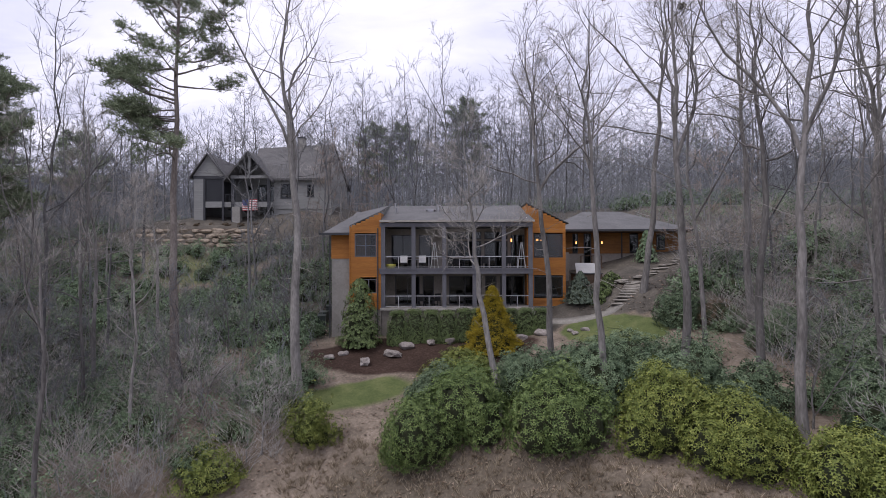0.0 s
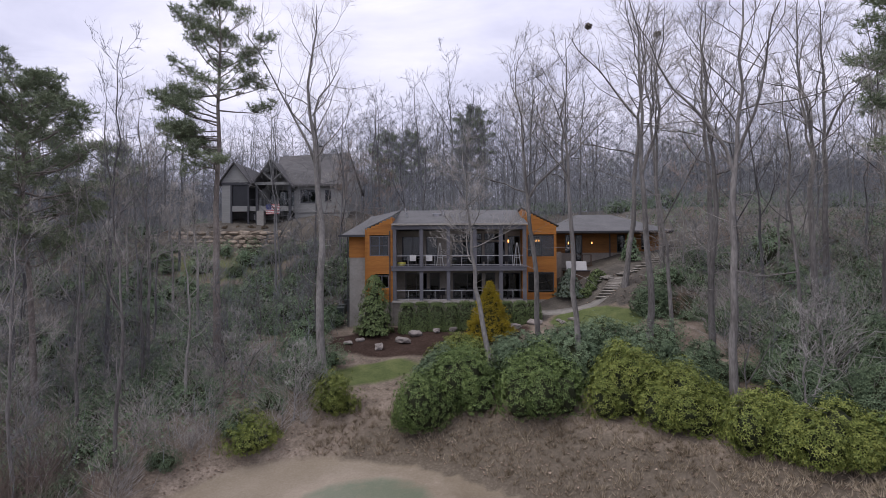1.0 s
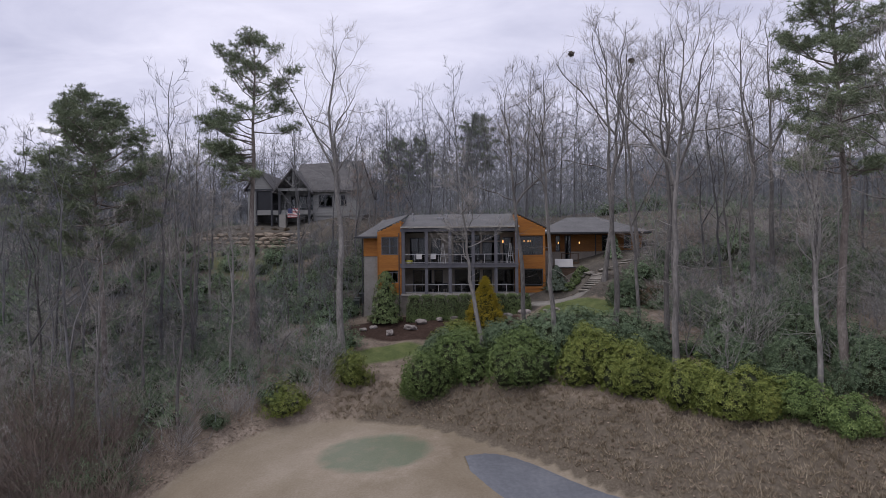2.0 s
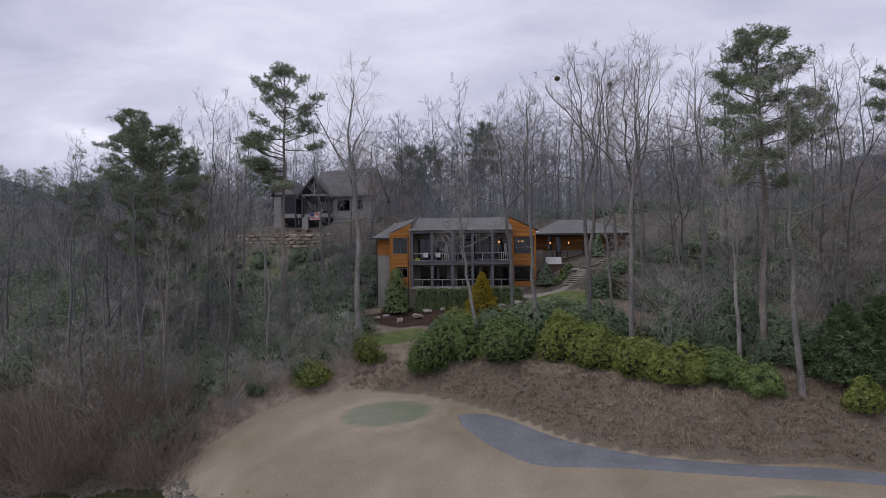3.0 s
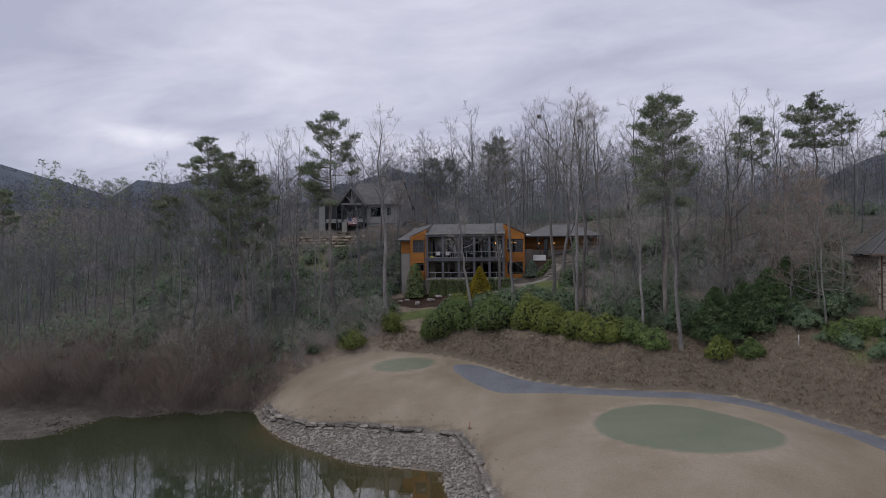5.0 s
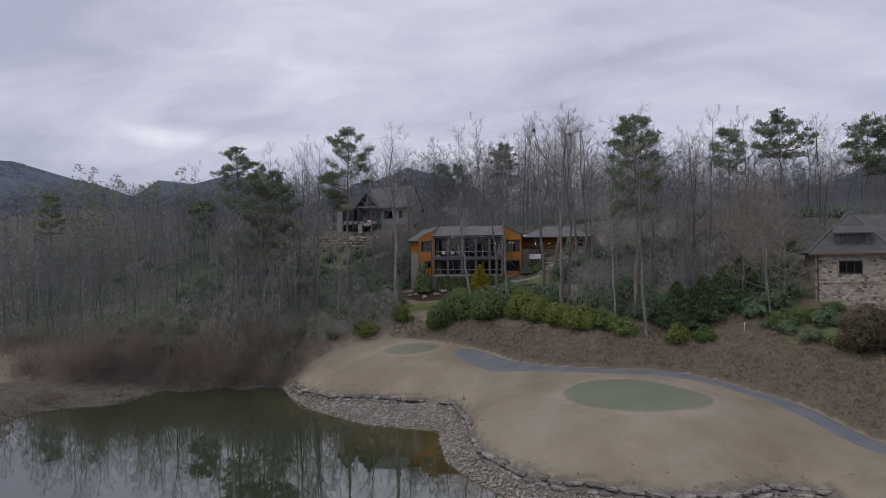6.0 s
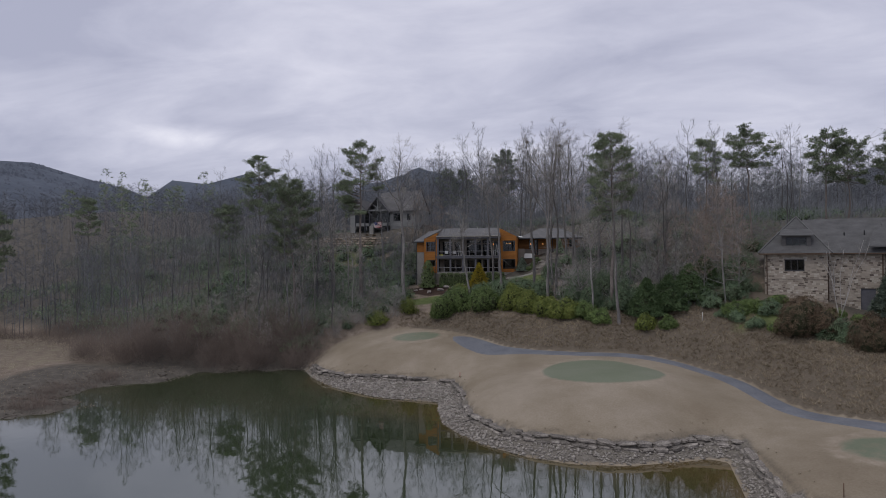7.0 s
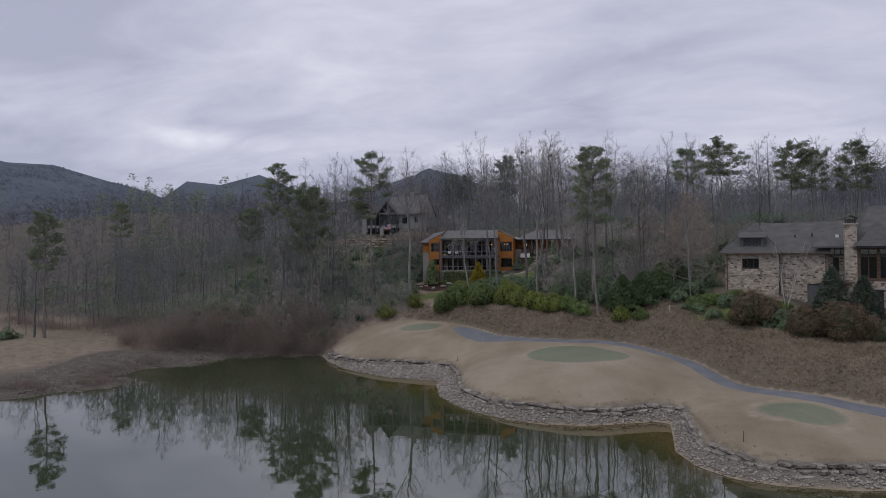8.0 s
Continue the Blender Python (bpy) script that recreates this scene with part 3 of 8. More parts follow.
M_PINEBARK = mat("pine_bark", [(0.11, 0.093, 0.084), (0.17, 0.148, 0.134), (0.25, 0.225, 0.205)], 1.5, 0.95, 0.7, 9, stretch=(1, 1, 0.4))
M_NEEDLE = plant_mat("pine_needles", [(0.115, 0.146, 0.09), (0.172, 0.21, 0.13), (0.24, 0.28, 0.176)], 0.7, 0.2)
M_RUST = plant_mat("dry_brush", [(0.098, 0.077, 0.066), (0.14, 0.112, 0.097), (0.19, 0.156, 0.137)], 0.9, 0.15, 0.1, 0.3)


class Shape:
    """Gathers tubes and spikes into one array mesh."""

    def __init__(self):
        self.V, self.F, self.n = [], [], 0

    def add(self, V, F):
        self.V.append(V)
        self.F.append(F + self.n)
        self.n += len(V)

    def tube(self, pts, radii, sides):
        pts = np.asarray(pts, float)
        t = np.gradient(pts, axis=0)
        t /= np.linalg.norm(t, axis=1)[:, None] + 1e-9
        ref = np.array([1.0, 0.2, 0.1]) if abs(t[0][2]) > 0.7 else np.array([0.1, 0.2, 1.0])
        u = np.cross(t, ref)
        u /= np.linalg.norm(u, axis=1)[:, None] + 1e-9
        w = np.cross(t, u)
        a = np.arange(sides) * 2 * np.pi / sides
        V = pts[:, None] + np.asarray(radii)[:, None, None] * (np.cos(a)[None, :, None] * u[:, None] + np.sin(a)[None, :, None] * w[:, None])
        n = len(pts)
        i = np.arange(n - 1)[:, None] * sides + np.arange(sides)[None, :]
        j = np.arange(n - 1)[:, None] * sides + (np.arange(sides)[None, :] + 1) % sides
        F = np.concatenate([np.stack([i, j, j + sides], -1).reshape(-1, 3), np.stack([i, j + sides, i + sides], -1).reshape(-1, 3)])
        start = self.n
        self.add(V.reshape(-1, 3), F)
        return start

    def root(self, start, sides, corner):
        """Closes a tube's first ring onto a corner of the limb that it grows from."""
        k = start + np.arange(sides)
        self.F.append(np.stack([np.roll(k, -1), k, np.full(sides, corner)], 1))

    def spikes(self, P, D, length, radius, bend=0.0):
        """Three-sided twigs from P along D, with a kink half way if bent."""
        n = len(P)
        D = D / (np.linalg.norm(D, axis=1)[:, None] + 1e-9)
        U = np.cross(D, np.array([0.3, 0.5, 0.81]))
        U /= np.linalg.norm(U, axis=1)[:, None] + 1e-9
        W = np.cross(D, U)
        a = np.array([0, 2.094, 4.188])
        ring = P[:, None] + radius[:, None, None] * (np.cos(a)[None, :, None] * U[:, None] + np.sin(a)[None, :, None] * W[:, None])
        tip = P + D * length[:, None] + np.array([0, 0, 1.0]) * (bend * length)[:, None]
        V = np.concatenate([ring, tip[:, None]], 1).reshape(-1, 3)
        k = 4 * np.arange(n)[:, None, None]
        F = (np.array([(0, 1, 3), (1, 2, 3), (2, 0, 3)])[None] + k).reshape(-1, 3)
        self.add(V, F)

    def data(self, name, material, smooth=False):
        return tri_mesh(name, np.concatenate(self.V), np.concatenate(self.F), material, smooth)


def curve_from(p, d, length, n, r, up=0.25, wander=0.15):
    """A limb's line: starts along d, turns up, wavers."""
    d = np.asarray(d, float) / np.linalg.norm(d)
    out, q = [np.array(p, float)], np.array(p, float)
    for _ in range(n - 1):
        d = d + np.array([0, 0, up / n]) + r.normal(0, wander / math.sqrt(n), 3)
        d /= np.linalg.norm(d)
        q = q + d * length / (n - 1)
        out.append(q)
    return np.array(out)


def bare_tree_data(seed, H, clear=0.45, reach=0.24, girth=0.0, limbs=13, subs=5, twiglets=4, twigs=4, lean=(0.0, 0.0), fine=0.007, bark=None, twig=None, fork=0.0, flat=0.0, stubs=8, full=False):
    """A leafless forest tree: a leader that wavers up through the crown, rising limbs, side branches and fine twigs. Stem and limbs are one mesh, the fine branching another."""
    r = np.random.default_rng(seed)
    stem, crown = Shape(), Shape()
    R = girth or 0.0062 * H + 0.03
    n = 15
    t = np.linspace(0, 1, n)
    loose = np.interp(t, [0, clear, 1], [0.0025, 0.006, 0.014]) * H
    sway = np.cumsum(r.normal(0, 1, (n, 2)) * loose[:, None], axis=0) * 0.8
    sway[0] = 0
    line = np.stack([sway[:, 0] + lean[0] * t, sway[:, 1] + lean[1] * t, H * t], 1)
    rad = R * (1 - t) ** 0.8 * np.where(t > clear, 0.86, 1.0) + 0.012
    rad[0] *= 1.35
    main = stem.tube(line, rad, 8)
    starts = []
    sides = 5 if full else 4

    def along(pts, u):
        x = min(u, 0.999) * (len(pts) - 1)
        k = int(x)
        ax = pts[k + 1] - pts[k]
        return pts[k] + ax * (x - k), ax / np.linalg.norm(ax), k

    def aside(axis, angle, turn):
        p = np.cross(axis, np.array([0.31, 0.17, 0.93]) if abs(axis[2]) < 0.9 else np.array([1.0, 0.2, 0.1]))
        p /= np.linalg.norm(p)
        q = np.cross(axis, p)
        return axis * math.cos(angle) + (p * math.cos(turn) + q * math.sin(turn)) * math.sin(angle)

    az = r.random() * 6.28
    for i in range(limbs):
        rel = (i + r.random() * 0.8) / limbs
        f = clear + (0.98 - clear) * rel
        p, ax, k = along(line, f)
        az += 2.4 + r.uniform(-0.6, 0.6)
        lead = i < fork
        angle = r.uniform(0.3, 0.5) if lead else r.uniform(0.8, 1.25) * (1 - 0.4 * rel) + flat
        length = (1 - f) * H * r.uniform(0.75, 0.95) if lead else reach * H * (1.12 - 0.78 * rel) * r.uniform(0.65, 1.15)
        thick = rad[k] * (0.72 if lead else r.uniform(0.34, 0.5)) * (1 - 0.2 * rel)
        m = 8 if full else 5
        lim = curve_from(p, aside(ax, angle, az), length, m, r, 0.5 * (1 - flat), 0.55)
        lr = thick * np.linspace(1, 0.2, m) + 0.006
        arm = stem.tube(lim, lr, sides)
        stem.root(arm, sides, main + 8 * k)
        starts.append((lim, length, lr))
        count = int(subs * (1.7 if lead else 1))
        for j in range(count):
            u = r.uniform(0.22, 0.97) if j else 0.97
            q, bx, kk = along(lim, u)
            sl = length * r.uniform(0.3, 0.55) * (1.25 - 0.75 * u) + 0.25
            sub = curve_from(q, aside(bx, r.uniform(0.5, 1.0), r.random() * 6.28), sl, 5 if full else 3, r, 0.5 * (1 - flat), 0.5)
            side = stem.tube(sub, np.maximum(lr[kk] * 0.5 * np.linspace(1, 0.3, len(sub)), fine * 1.1), 3)
            stem.root(side, 3, arm + sides * kk)
            starts.append((sub, sl, None))
    TP, TD, TL = [], [], []
    for pts, length, lr in starts:
        if lr is not None:
            continue
        for _ in range(twiglets):
            q, bx, _k = along(pts, r.uniform(0.15, 1.0))
            d = aside(bx, r.uniform(0.35, 0.95), r.random() * 6.28)
            tl = min(length * r.uniform(0.35, 0.7), 1.7) + 0.15
            tw = curve_from(q, d, tl, 3, r, 0.5 * (1 - flat), 0.5)
            if full:
                crown.tube(tw, fine * np.array([1.0, 0.85, 0.4]), 3)
            else:
                TP.append(q[None])
                TD.append((tw[2] - q)[None])
                TL.append(np.array([tl]))
            u = r.uniform(0.1, 1.0, twigs)
            k = np.minimum((u * 2).astype(int), 1)
            TP.append(tw[k] + (tw[k + 1] - tw[k]) * (u * 2 - k)[:, None])
            TD.append((tw[k + 1] - tw[k]) / tl * 1.6 + r.normal(0, 0.45, (twigs, 3)) + np.array([0, 0, 0.22 * (1 - flat)]))
            TL.append(r.uniform(0.3, 0.8, twigs) * min(tl, 1.3) + 0.1)
    P, D, Ln = np.concatenate(TP), np.concatenate(TD), np.concatenate(TL)
    crown.spikes(P, D, Ln, fine * r.uniform(0.6, 0.95, len(P)))
    for _ in range(stubs):
        p, ax, k = along(line, r.uniform(0.22, max(clear, 0.3)))
        tw = curve_from(p, aside(ax, r.uniform(1.1, 1.6), r.random() * 6.28), r.uniform(0.6, 2.4), 4, r, 0.1, 0.5)
        crown.tube(tw, np.linspace(0.016, fine * 0.7, 4), 3)
        crown.spikes(tw[1:], r.normal(0, 0.6, (3, 3)) + (tw[-1] - tw[0]), np.full(3, 0.5), np.full(3, fine * 0.7))
    return stem.data("trunk", bark or M_BARK, True), crown.data("crown", twig or M_TWIG)


def make_tree(kind, data, x, y, label, rz=0.0, scale=1.0, group="", sink=0.25, category="tree"):
    ob = empty(kind)
    data_part("trunk", data[0], ob)
    data_part("crown", data[1], ob)
    ob.scale = (scale, scale, scale)
    ob.matrix_basis = pose(x, y, ground_z(x, y) - sink, 0, 0, rz) @ Matrix.Scale(scale, 4)
    return tagged(ob, label, category, group)


def needle_tufts(shape, C, r, size, count, flat=0.75, w=0.0):
    """Tufts of needles about the points C: thin triangles fanned out, mostly up and outward."""
    n = len(C)
    D = r.normal(0, 1, (n, count, 3)) * np.array([1, 1, flat]) + np.array([0, 0, 0.45])
    D /= np.linalg.norm(D, axis=2)[..., None]
    L = size * r.uniform(0.6, 1.15, (n, count, 1))
    side = np.cross(D, r.normal(0, 1, (n, count, 3)))
    side /= np.linalg.norm(side, axis=2)[..., None]
    w = w or size * (0.1 if count < 12 else 0.055)
    base = C[:, None] + D * size * 0.05
    V = np.stack([base - side * w, base + side * w, base + D * L], 2).reshape(-1, 3)
    shape.add(V, np.arange(len(V)).reshape(-1, 3))


def pine_data(seed, H, clear=0.5, width=4.0, limbs=34, lean=(0.0, 0.0), girth=0.0, near=False, dome=0.5, hang=None):
    """A loblolly-like pine: clean stem, rising limbs whose outer halves carry rounded puffs of needles, with gaps between them."""
    r = np.random.default_rng(seed)
    stem, crown = Shape(), Shape()
    n = 12
    t = np.linspace(0, 1, n)
    wob = np.cumsum(r.normal(0, 0.09, (n, 2)), axis=0)
    pts = np.stack([wob[:, 0] + lean[0] * t ** 1.5, wob[:, 1] + lean[1] * t, (H - 0.4) * t], 1)
    rad = (girth or 0.0085 * H + 0.03) * (1 - 0.85 * t)
    rad[0] *= 1.25
    main = stem.tube(pts, rad, 8)
    C, S = [], []
    az = r.random() * 6
    limbs = int(limbs * 1.25)
    for i in range(limbs):
        rel = (i + r.random()) / limbs
        f = clear + (0.985 - clear) * rel
        x = f * (n - 1)
        k = min(int(x), n - 2)
        p = pts[k] + (pts[k + 1] - pts[k]) * (x - k)
        az += 2.4 + r.uniform(-0.5, 0.5)
        a = az
        if hang is not None and rel < 0.4 and r.random() < 0.75:
            a = hang + r.normal(0, 0.5)
        full = max(0.25, 1 - abs((rel - dome) / (1.02 - dome if rel > dome else dome + 0.28)) ** 2.2)
        length = width * full ** 0.6 * r.uniform(0.55, 1.1)
        rise = r.uniform(-0.22, 0.15) + 0.95 * rel ** 1.6
        lim = curve_from(p, (math.cos(a), math.sin(a), rise), length, 7, r, 0.35, 0.4)
        arm = stem.tube(lim, np.minimum((0.013 * length + 0.02) * np.linspace(1, 0.25, 7), rad[k] * 0.7), 4)
        stem.root(arm, 4, main + 8 * k)
        count = max(4, int(length * 3.0))
        for j in range(count):
            u = r.uniform(0.3, 0.97)
            y = u * 6
            m = min(int(y), 5)
            q = lim[m] + (lim[m + 1] - lim[m]) * (y - m)
            ax = lim[m + 1] - lim[m]
            ax = ax / np.linalg.norm(ax)
            side = np.cross(ax, np.array([0, 0, 1.0])) * r.choice([-1, 1])
            bl = r.uniform(0.5, 1.25) * (1.35 - 0.6 * u) * min(1.0, 0.35 + length / 4)
            d = ax * 0.6 + side * r.uniform(0.3, 1.0) + np.array([0, 0, r.uniform(0.0, 0.55)])
            end = q + d / np.linalg.norm(d) * bl
            stem.root(stem.tube(np.array([q, end]), [0.018, 0.008], 3), 3, arm + 4 * m)
            C.append(end)
            S.append(r.uniform(0.32, 0.6))
        C.append(lim[-1])
        S.append(r.uniform(0.4, 0.65))
    for _ in range(5):
        C.append(pts[-1] + r.normal(0, 0.35, 3))
        S.append(0.5)
    C, S = np.array(C), np.array(S) * (0.8 + 0.05 * width)
    per = 10 if near else 6
    off = r.normal(0, 1, (len(C), per, 3))
    off /= np.linalg.norm(off, axis=2)[..., None]
    off *= r.random((len(C), per, 1)) ** 0.4 * S[:, None, None] * np.array([1.15, 1.15, 0.62])
    P = (C[:, None] + off + np.array([0, 0, 0.1])).reshape(-1, 3)
    if near:
        needle_tufts(crown, P, r, 0.34, 10, 0.8, 0.02)
    else:
        needle_tufts(crown, P, r, 0.44, 6, 0.8, 0.038)
    return stem.data("trunk", M_PINEBARK, True), crown.data("crown", M_NEEDLE)


CROWNS = {}
HERO = {
    # x, y, height, clear part of the stem, reach of the limbs, lean, forks, pale bark
    "a": (-9.36, 31.2, 26.0, 0.52, 0.27, (-1.0, 0.0), 2, True),
    "b": (5.46, 31.7, 21.5, 0.50, 0.27, (-1.2, 0.0), 1, False),
    "c": (7.09, 26.3, 21.0, 0.56, 0.22, (-0.8, 0.3), 1, False),
    "d": (11.76, 28.5, 24.5, 0.48, 0.27, (0.2, 0.0), 1, False),
    "e": (14.03, 21.7, 23.0, 0.5, 0.3, (-0.6, 0.0), 2, False),
    "f": (15.15, 27.2, 22.0, 0.5, 0.24, (0.0, 0.0), 0, False),
    "g": (19.8, 16.5, 15.0, 0.5, 0.22, (-0.6, 0.3), 1, True),
    "h": (22.9, 14.7, 21.0, 0.5, 0.24, (-0.8, 0.0), 0, False),
    "i": (21.2, 27.5, 22.5, 0.45, 0.26, (0.5, 0.0), 2, False),
    "j": (25.5, 33, 23.0, 0.5, 0.24, (0.0, 0.0), 1, False),
    "k": (18.2, 34, 23.5, 0.46, 0.25, (-1.0, 0.0), 2, False),
    "l": (-22.5, 41, 14.5, 0.6, 0.14, (0.2, 0.0), 0, True),
    "m": (-27.2, 46.4, 13.0, 0.6, 0.12, (0.0, 0.0), 0, True),
    "n": (13.75, 40.8, 25.2, 0.56, 0.19, (2.3, 0.0), 2, False),
    "p": (17.4, 41.6, 23.0, 0.55, 0.2, (-1.6, 0.0), 1, False),
    "o": (-33.5, 29.5, 15.0, 0.35, 0.26, (0.6, 0.0), 1, False),
}
for i, (key, (x, y, H, clear, reach, lean, fork, pale)) in enumerate(HERO.items()):
    d = bare_tree_data(100 + i, H, clear, reach, (0.0085 if key != "a" else 0.0108) * H + 0.02, 13, 6, 4, 4, lean, 0.0075, M_PALE if pale else M_BARK, None, fork, 0.05, 9, True)
    CROWNS[key] = make_tree("bare_tree", d, x, y, "tall leafless " + ("pale-barked" if pale else "grey-barked") + " hardwood tree on the wooded slope", 0, 1, "bare hardwood trees").name



def build_nest(tree, seed, drop):
    """A ragged ball of dead leaves lodged on the leader near a tree's top."""
    x, y, H = HERO[tree][:3]
    r = np.random.default_rng(seed)
    stem = bpy.data.objects[CROWNS[tree]].children[0].data
    co = np.array([tuple(v.co) for v in stem.vertices[:120]])
    ring = co[-8 * (1 + drop):][:8].mean(0)
    P = r.normal(0, 1, (130, 3))
    P = P / np.linalg.norm(P, axis=1)[:, None] * r.uniform(0.08, 0.23, (130, 1)) * np.array([1, 1, 0.8])
    D = P + r.normal(0, 0.2, P.shape)
    D /= np.linalg.norm(D, axis=1)[:, None]
    leaf = Shape()
    leaf_whorls(leaf, P, D, r, 4, 0.16, 0.09, 0.1)
    ob = new("squirrel_nest", leaf.data("squirrel_nest", M_NEST))
    ob.matrix_basis = pose(x + ring[0], y + ring[1], ground_z(x, y) - 0.25 + ring[2])
    tagged(ob, "ragged dark ball of dead leaves lodged high in a bare tree", "nest", "squirrel nests")


leaning = bare_tree_data(131, 15.4, 0.5, 0.26, 0.19, 12, 7, 5, 5, (-2.6, 1.2), 0.0075, M_PALE, None, 0, 0.3, 4, True)
make_tree("leaning_tree", leaning, 2.14, 28.4, "slender pale leaning leafless tree before the orange house", 0, 1)

PINES = (
    # x, y, height, clear part, reach, limbs, lean, fullest part of the crown
    (-17.35, 33.0, 26.6, 0.54, 4.4, 34, (0.5, 0.0), 0.45),
    (-27.0, 28.4, 28.2 - ground_z(-27.0, 28.4), 0.47, 5.0, 50, (-0.8, 0.0), 0.5),
    (22.75, 19.0, 23.6, 0.52, 3.6, 42, (0.0, 0.0), 0.5),
    (46.0, 37.0, 17.8, 0.7, 4.2, 26, (0.0, 0.0), 0.6),
    (42.4, 50.0, 16.0, 0.6, 3.2, 28, (0.0, 0.0), 0.5),
    (56.8, 38.4, 15.4, 0.62, 3.2, 24, (0.0, 0.0), 0.5),
    (60.0, 38.0, 13.8, 0.5, 3.4, 28, (0.0, 0.0), 0.5),
    (2.5, 100.0, 20.0, 0.42, 4.6, 46, (0.0, 0.0), 0.55),
    (-8.0, 92.0, 15.0, 0.35, 3.4, 34, (0.0, 0.0), 0.45),
    (-12.5, 96.0, 15.5, 0.35, 3.4, 34, (0.0, 0.0), 0.45),
    (-45.0, 67.0, 12.5, 0.4, 3.6, 36, (0.0, 0.0), 0.5),
    (-54.0, 54.0, 13.5, 0.48, 3.8, 38, (0.0, 0.0), 0.5),
    (-73.6, 16.1, 22.5, 0.55, 3.6, 30, (0.0, 0.0), 0.4),
    (-100.0, 67.0, 17.5, 0.5, 3.6, 30, (0.0, 0.0), 0.5),
    (-48.5, 57.8, 38.0 - ground_z(-48.5, 57.8), 0.42, 4.6, 48, (-0.3, 0.0), 0.45),
    (66.0, 36.0, 13.5, 0.45, 3.4, 30, (0.0, 0.0), 0.5),
)
for i, (x, y, H, clear, width, limbs, lean, dome) in enumerate(PINES):
    d = pine_data(300 + i, H, clear, width, limbs, lean, 0.0115 * H, i < 3 or i == 14, dome, 3.3 if i == 0 else None)
    make_tree("pine_tree", d, x, y, "tall evergreen pine with a bare lower trunk", 0, 1, "pines")

# ---- broad-leaved evergreen shrubs ----
M_RHODO = plant_mat("rhododendron_leaves", [(0.05, 0.082, 0.026), (0.1, 0.148, 0.046), (0.175, 0.232, 0.076)], 0.6, 0.18, 0.2)
M_RHODO_PALE = plant_mat("grey_green_leaves", [(0.05, 0.08, 0.046), (0.095, 0.138, 0.078), (0.155, 0.205, 0.118)], 0.6, 0.15, 0.2)
M_RHODO_GOLD = plant_mat("yellow_green_leaves", [(0.068, 0.092, 0.021), (0.124, 0.152, 0.035), (0.205, 0.228, 0.057)], 0.6, 0.15, 0.2)
M_LAUREL = plant_mat("laurel_leaves", [(0.064, 0.102, 0.056), (0.112, 0.162, 0.093), (0.18, 0.24, 0.145)], 0.6, 0.3, 0.2)
# near-black green for solid shrub cores: shade between the leaves, painted dark
M_CORE = mat("shaded_inside", [(0.024, 0.03, 0.014), (0.04, 0.047, 0.024)], 3, 1.0, 0.8, 8)
M_HEDGE = plant_mat("hedge_leaves", [(0.05, 0.076, 0.026), (0.09, 0.128, 0.045), (0.15, 0.195, 0.07)], 0.5, 0.1, 0.3)
M_GOLD = plant_mat("golden_cypress", [(0.16, 0.125, 0.01), (0.26, 0.20, 0.015), (0.36, 0.29, 0.03)], 0.7, 0.1)
M_HEMLOCK = plant_mat("hemlock_needles", [(0.042, 0.072, 0.03), (0.072, 0.115, 0.048), (0.115, 0.168, 0.074)], 0.6, 0.15)
M_RUSTLEAF = plant_mat("russet_leaves", [(0.06, 0.042, 0.027), (0.098, 0.07, 0.045), (0.15, 0.11, 0.072)], 0.8, 0.15)


def lumpy_points(n, rx, ry, rz, lumps, r, low=0.0):
    """Points and outward ways over a mound made of many rounded lobes."""
    c = []
    for _ in range(lumps):
        a, u = r.random() * 6.28, r.random() ** 0.6
        h = r.uniform(0.15, 0.75)
        c.append((math.cos(a) * u * 0.62, math.sin(a) * u * 0.62, h * (1 - 0.55 * u), r.uniform(0.2, 0.4)))
    c.append((0, 0, 0.35, 0.5))
    c = np.array(c)
    P, D = [], []
    have = 0
    while have < n:
        k = r.integers(0, len(c), n)
        v = r.normal(0, 1, (n, 3))
        v /= np.linalg.norm(v, axis=1)[:, None]
        p = c[k, :3] + v * c[k, 3:4] * r.uniform(0.86, 1.2, (n, 1))
        inside = np.zeros(n, bool)
        for q in c:
            inside |= np.linalg.norm(p - q[:3], axis=1) < q[3] * 0.86
        ok = ~inside & (p[:, 2] > low) & (v[:, 2] > -0.55)
        P.append(p[ok])
        D.append(v[ok])
        have += ok.sum()
    P, D = np.concatenate(P)[:n], np.concatenate(D)[:n]
    return P * np.array([rx, ry, rz]), D, c


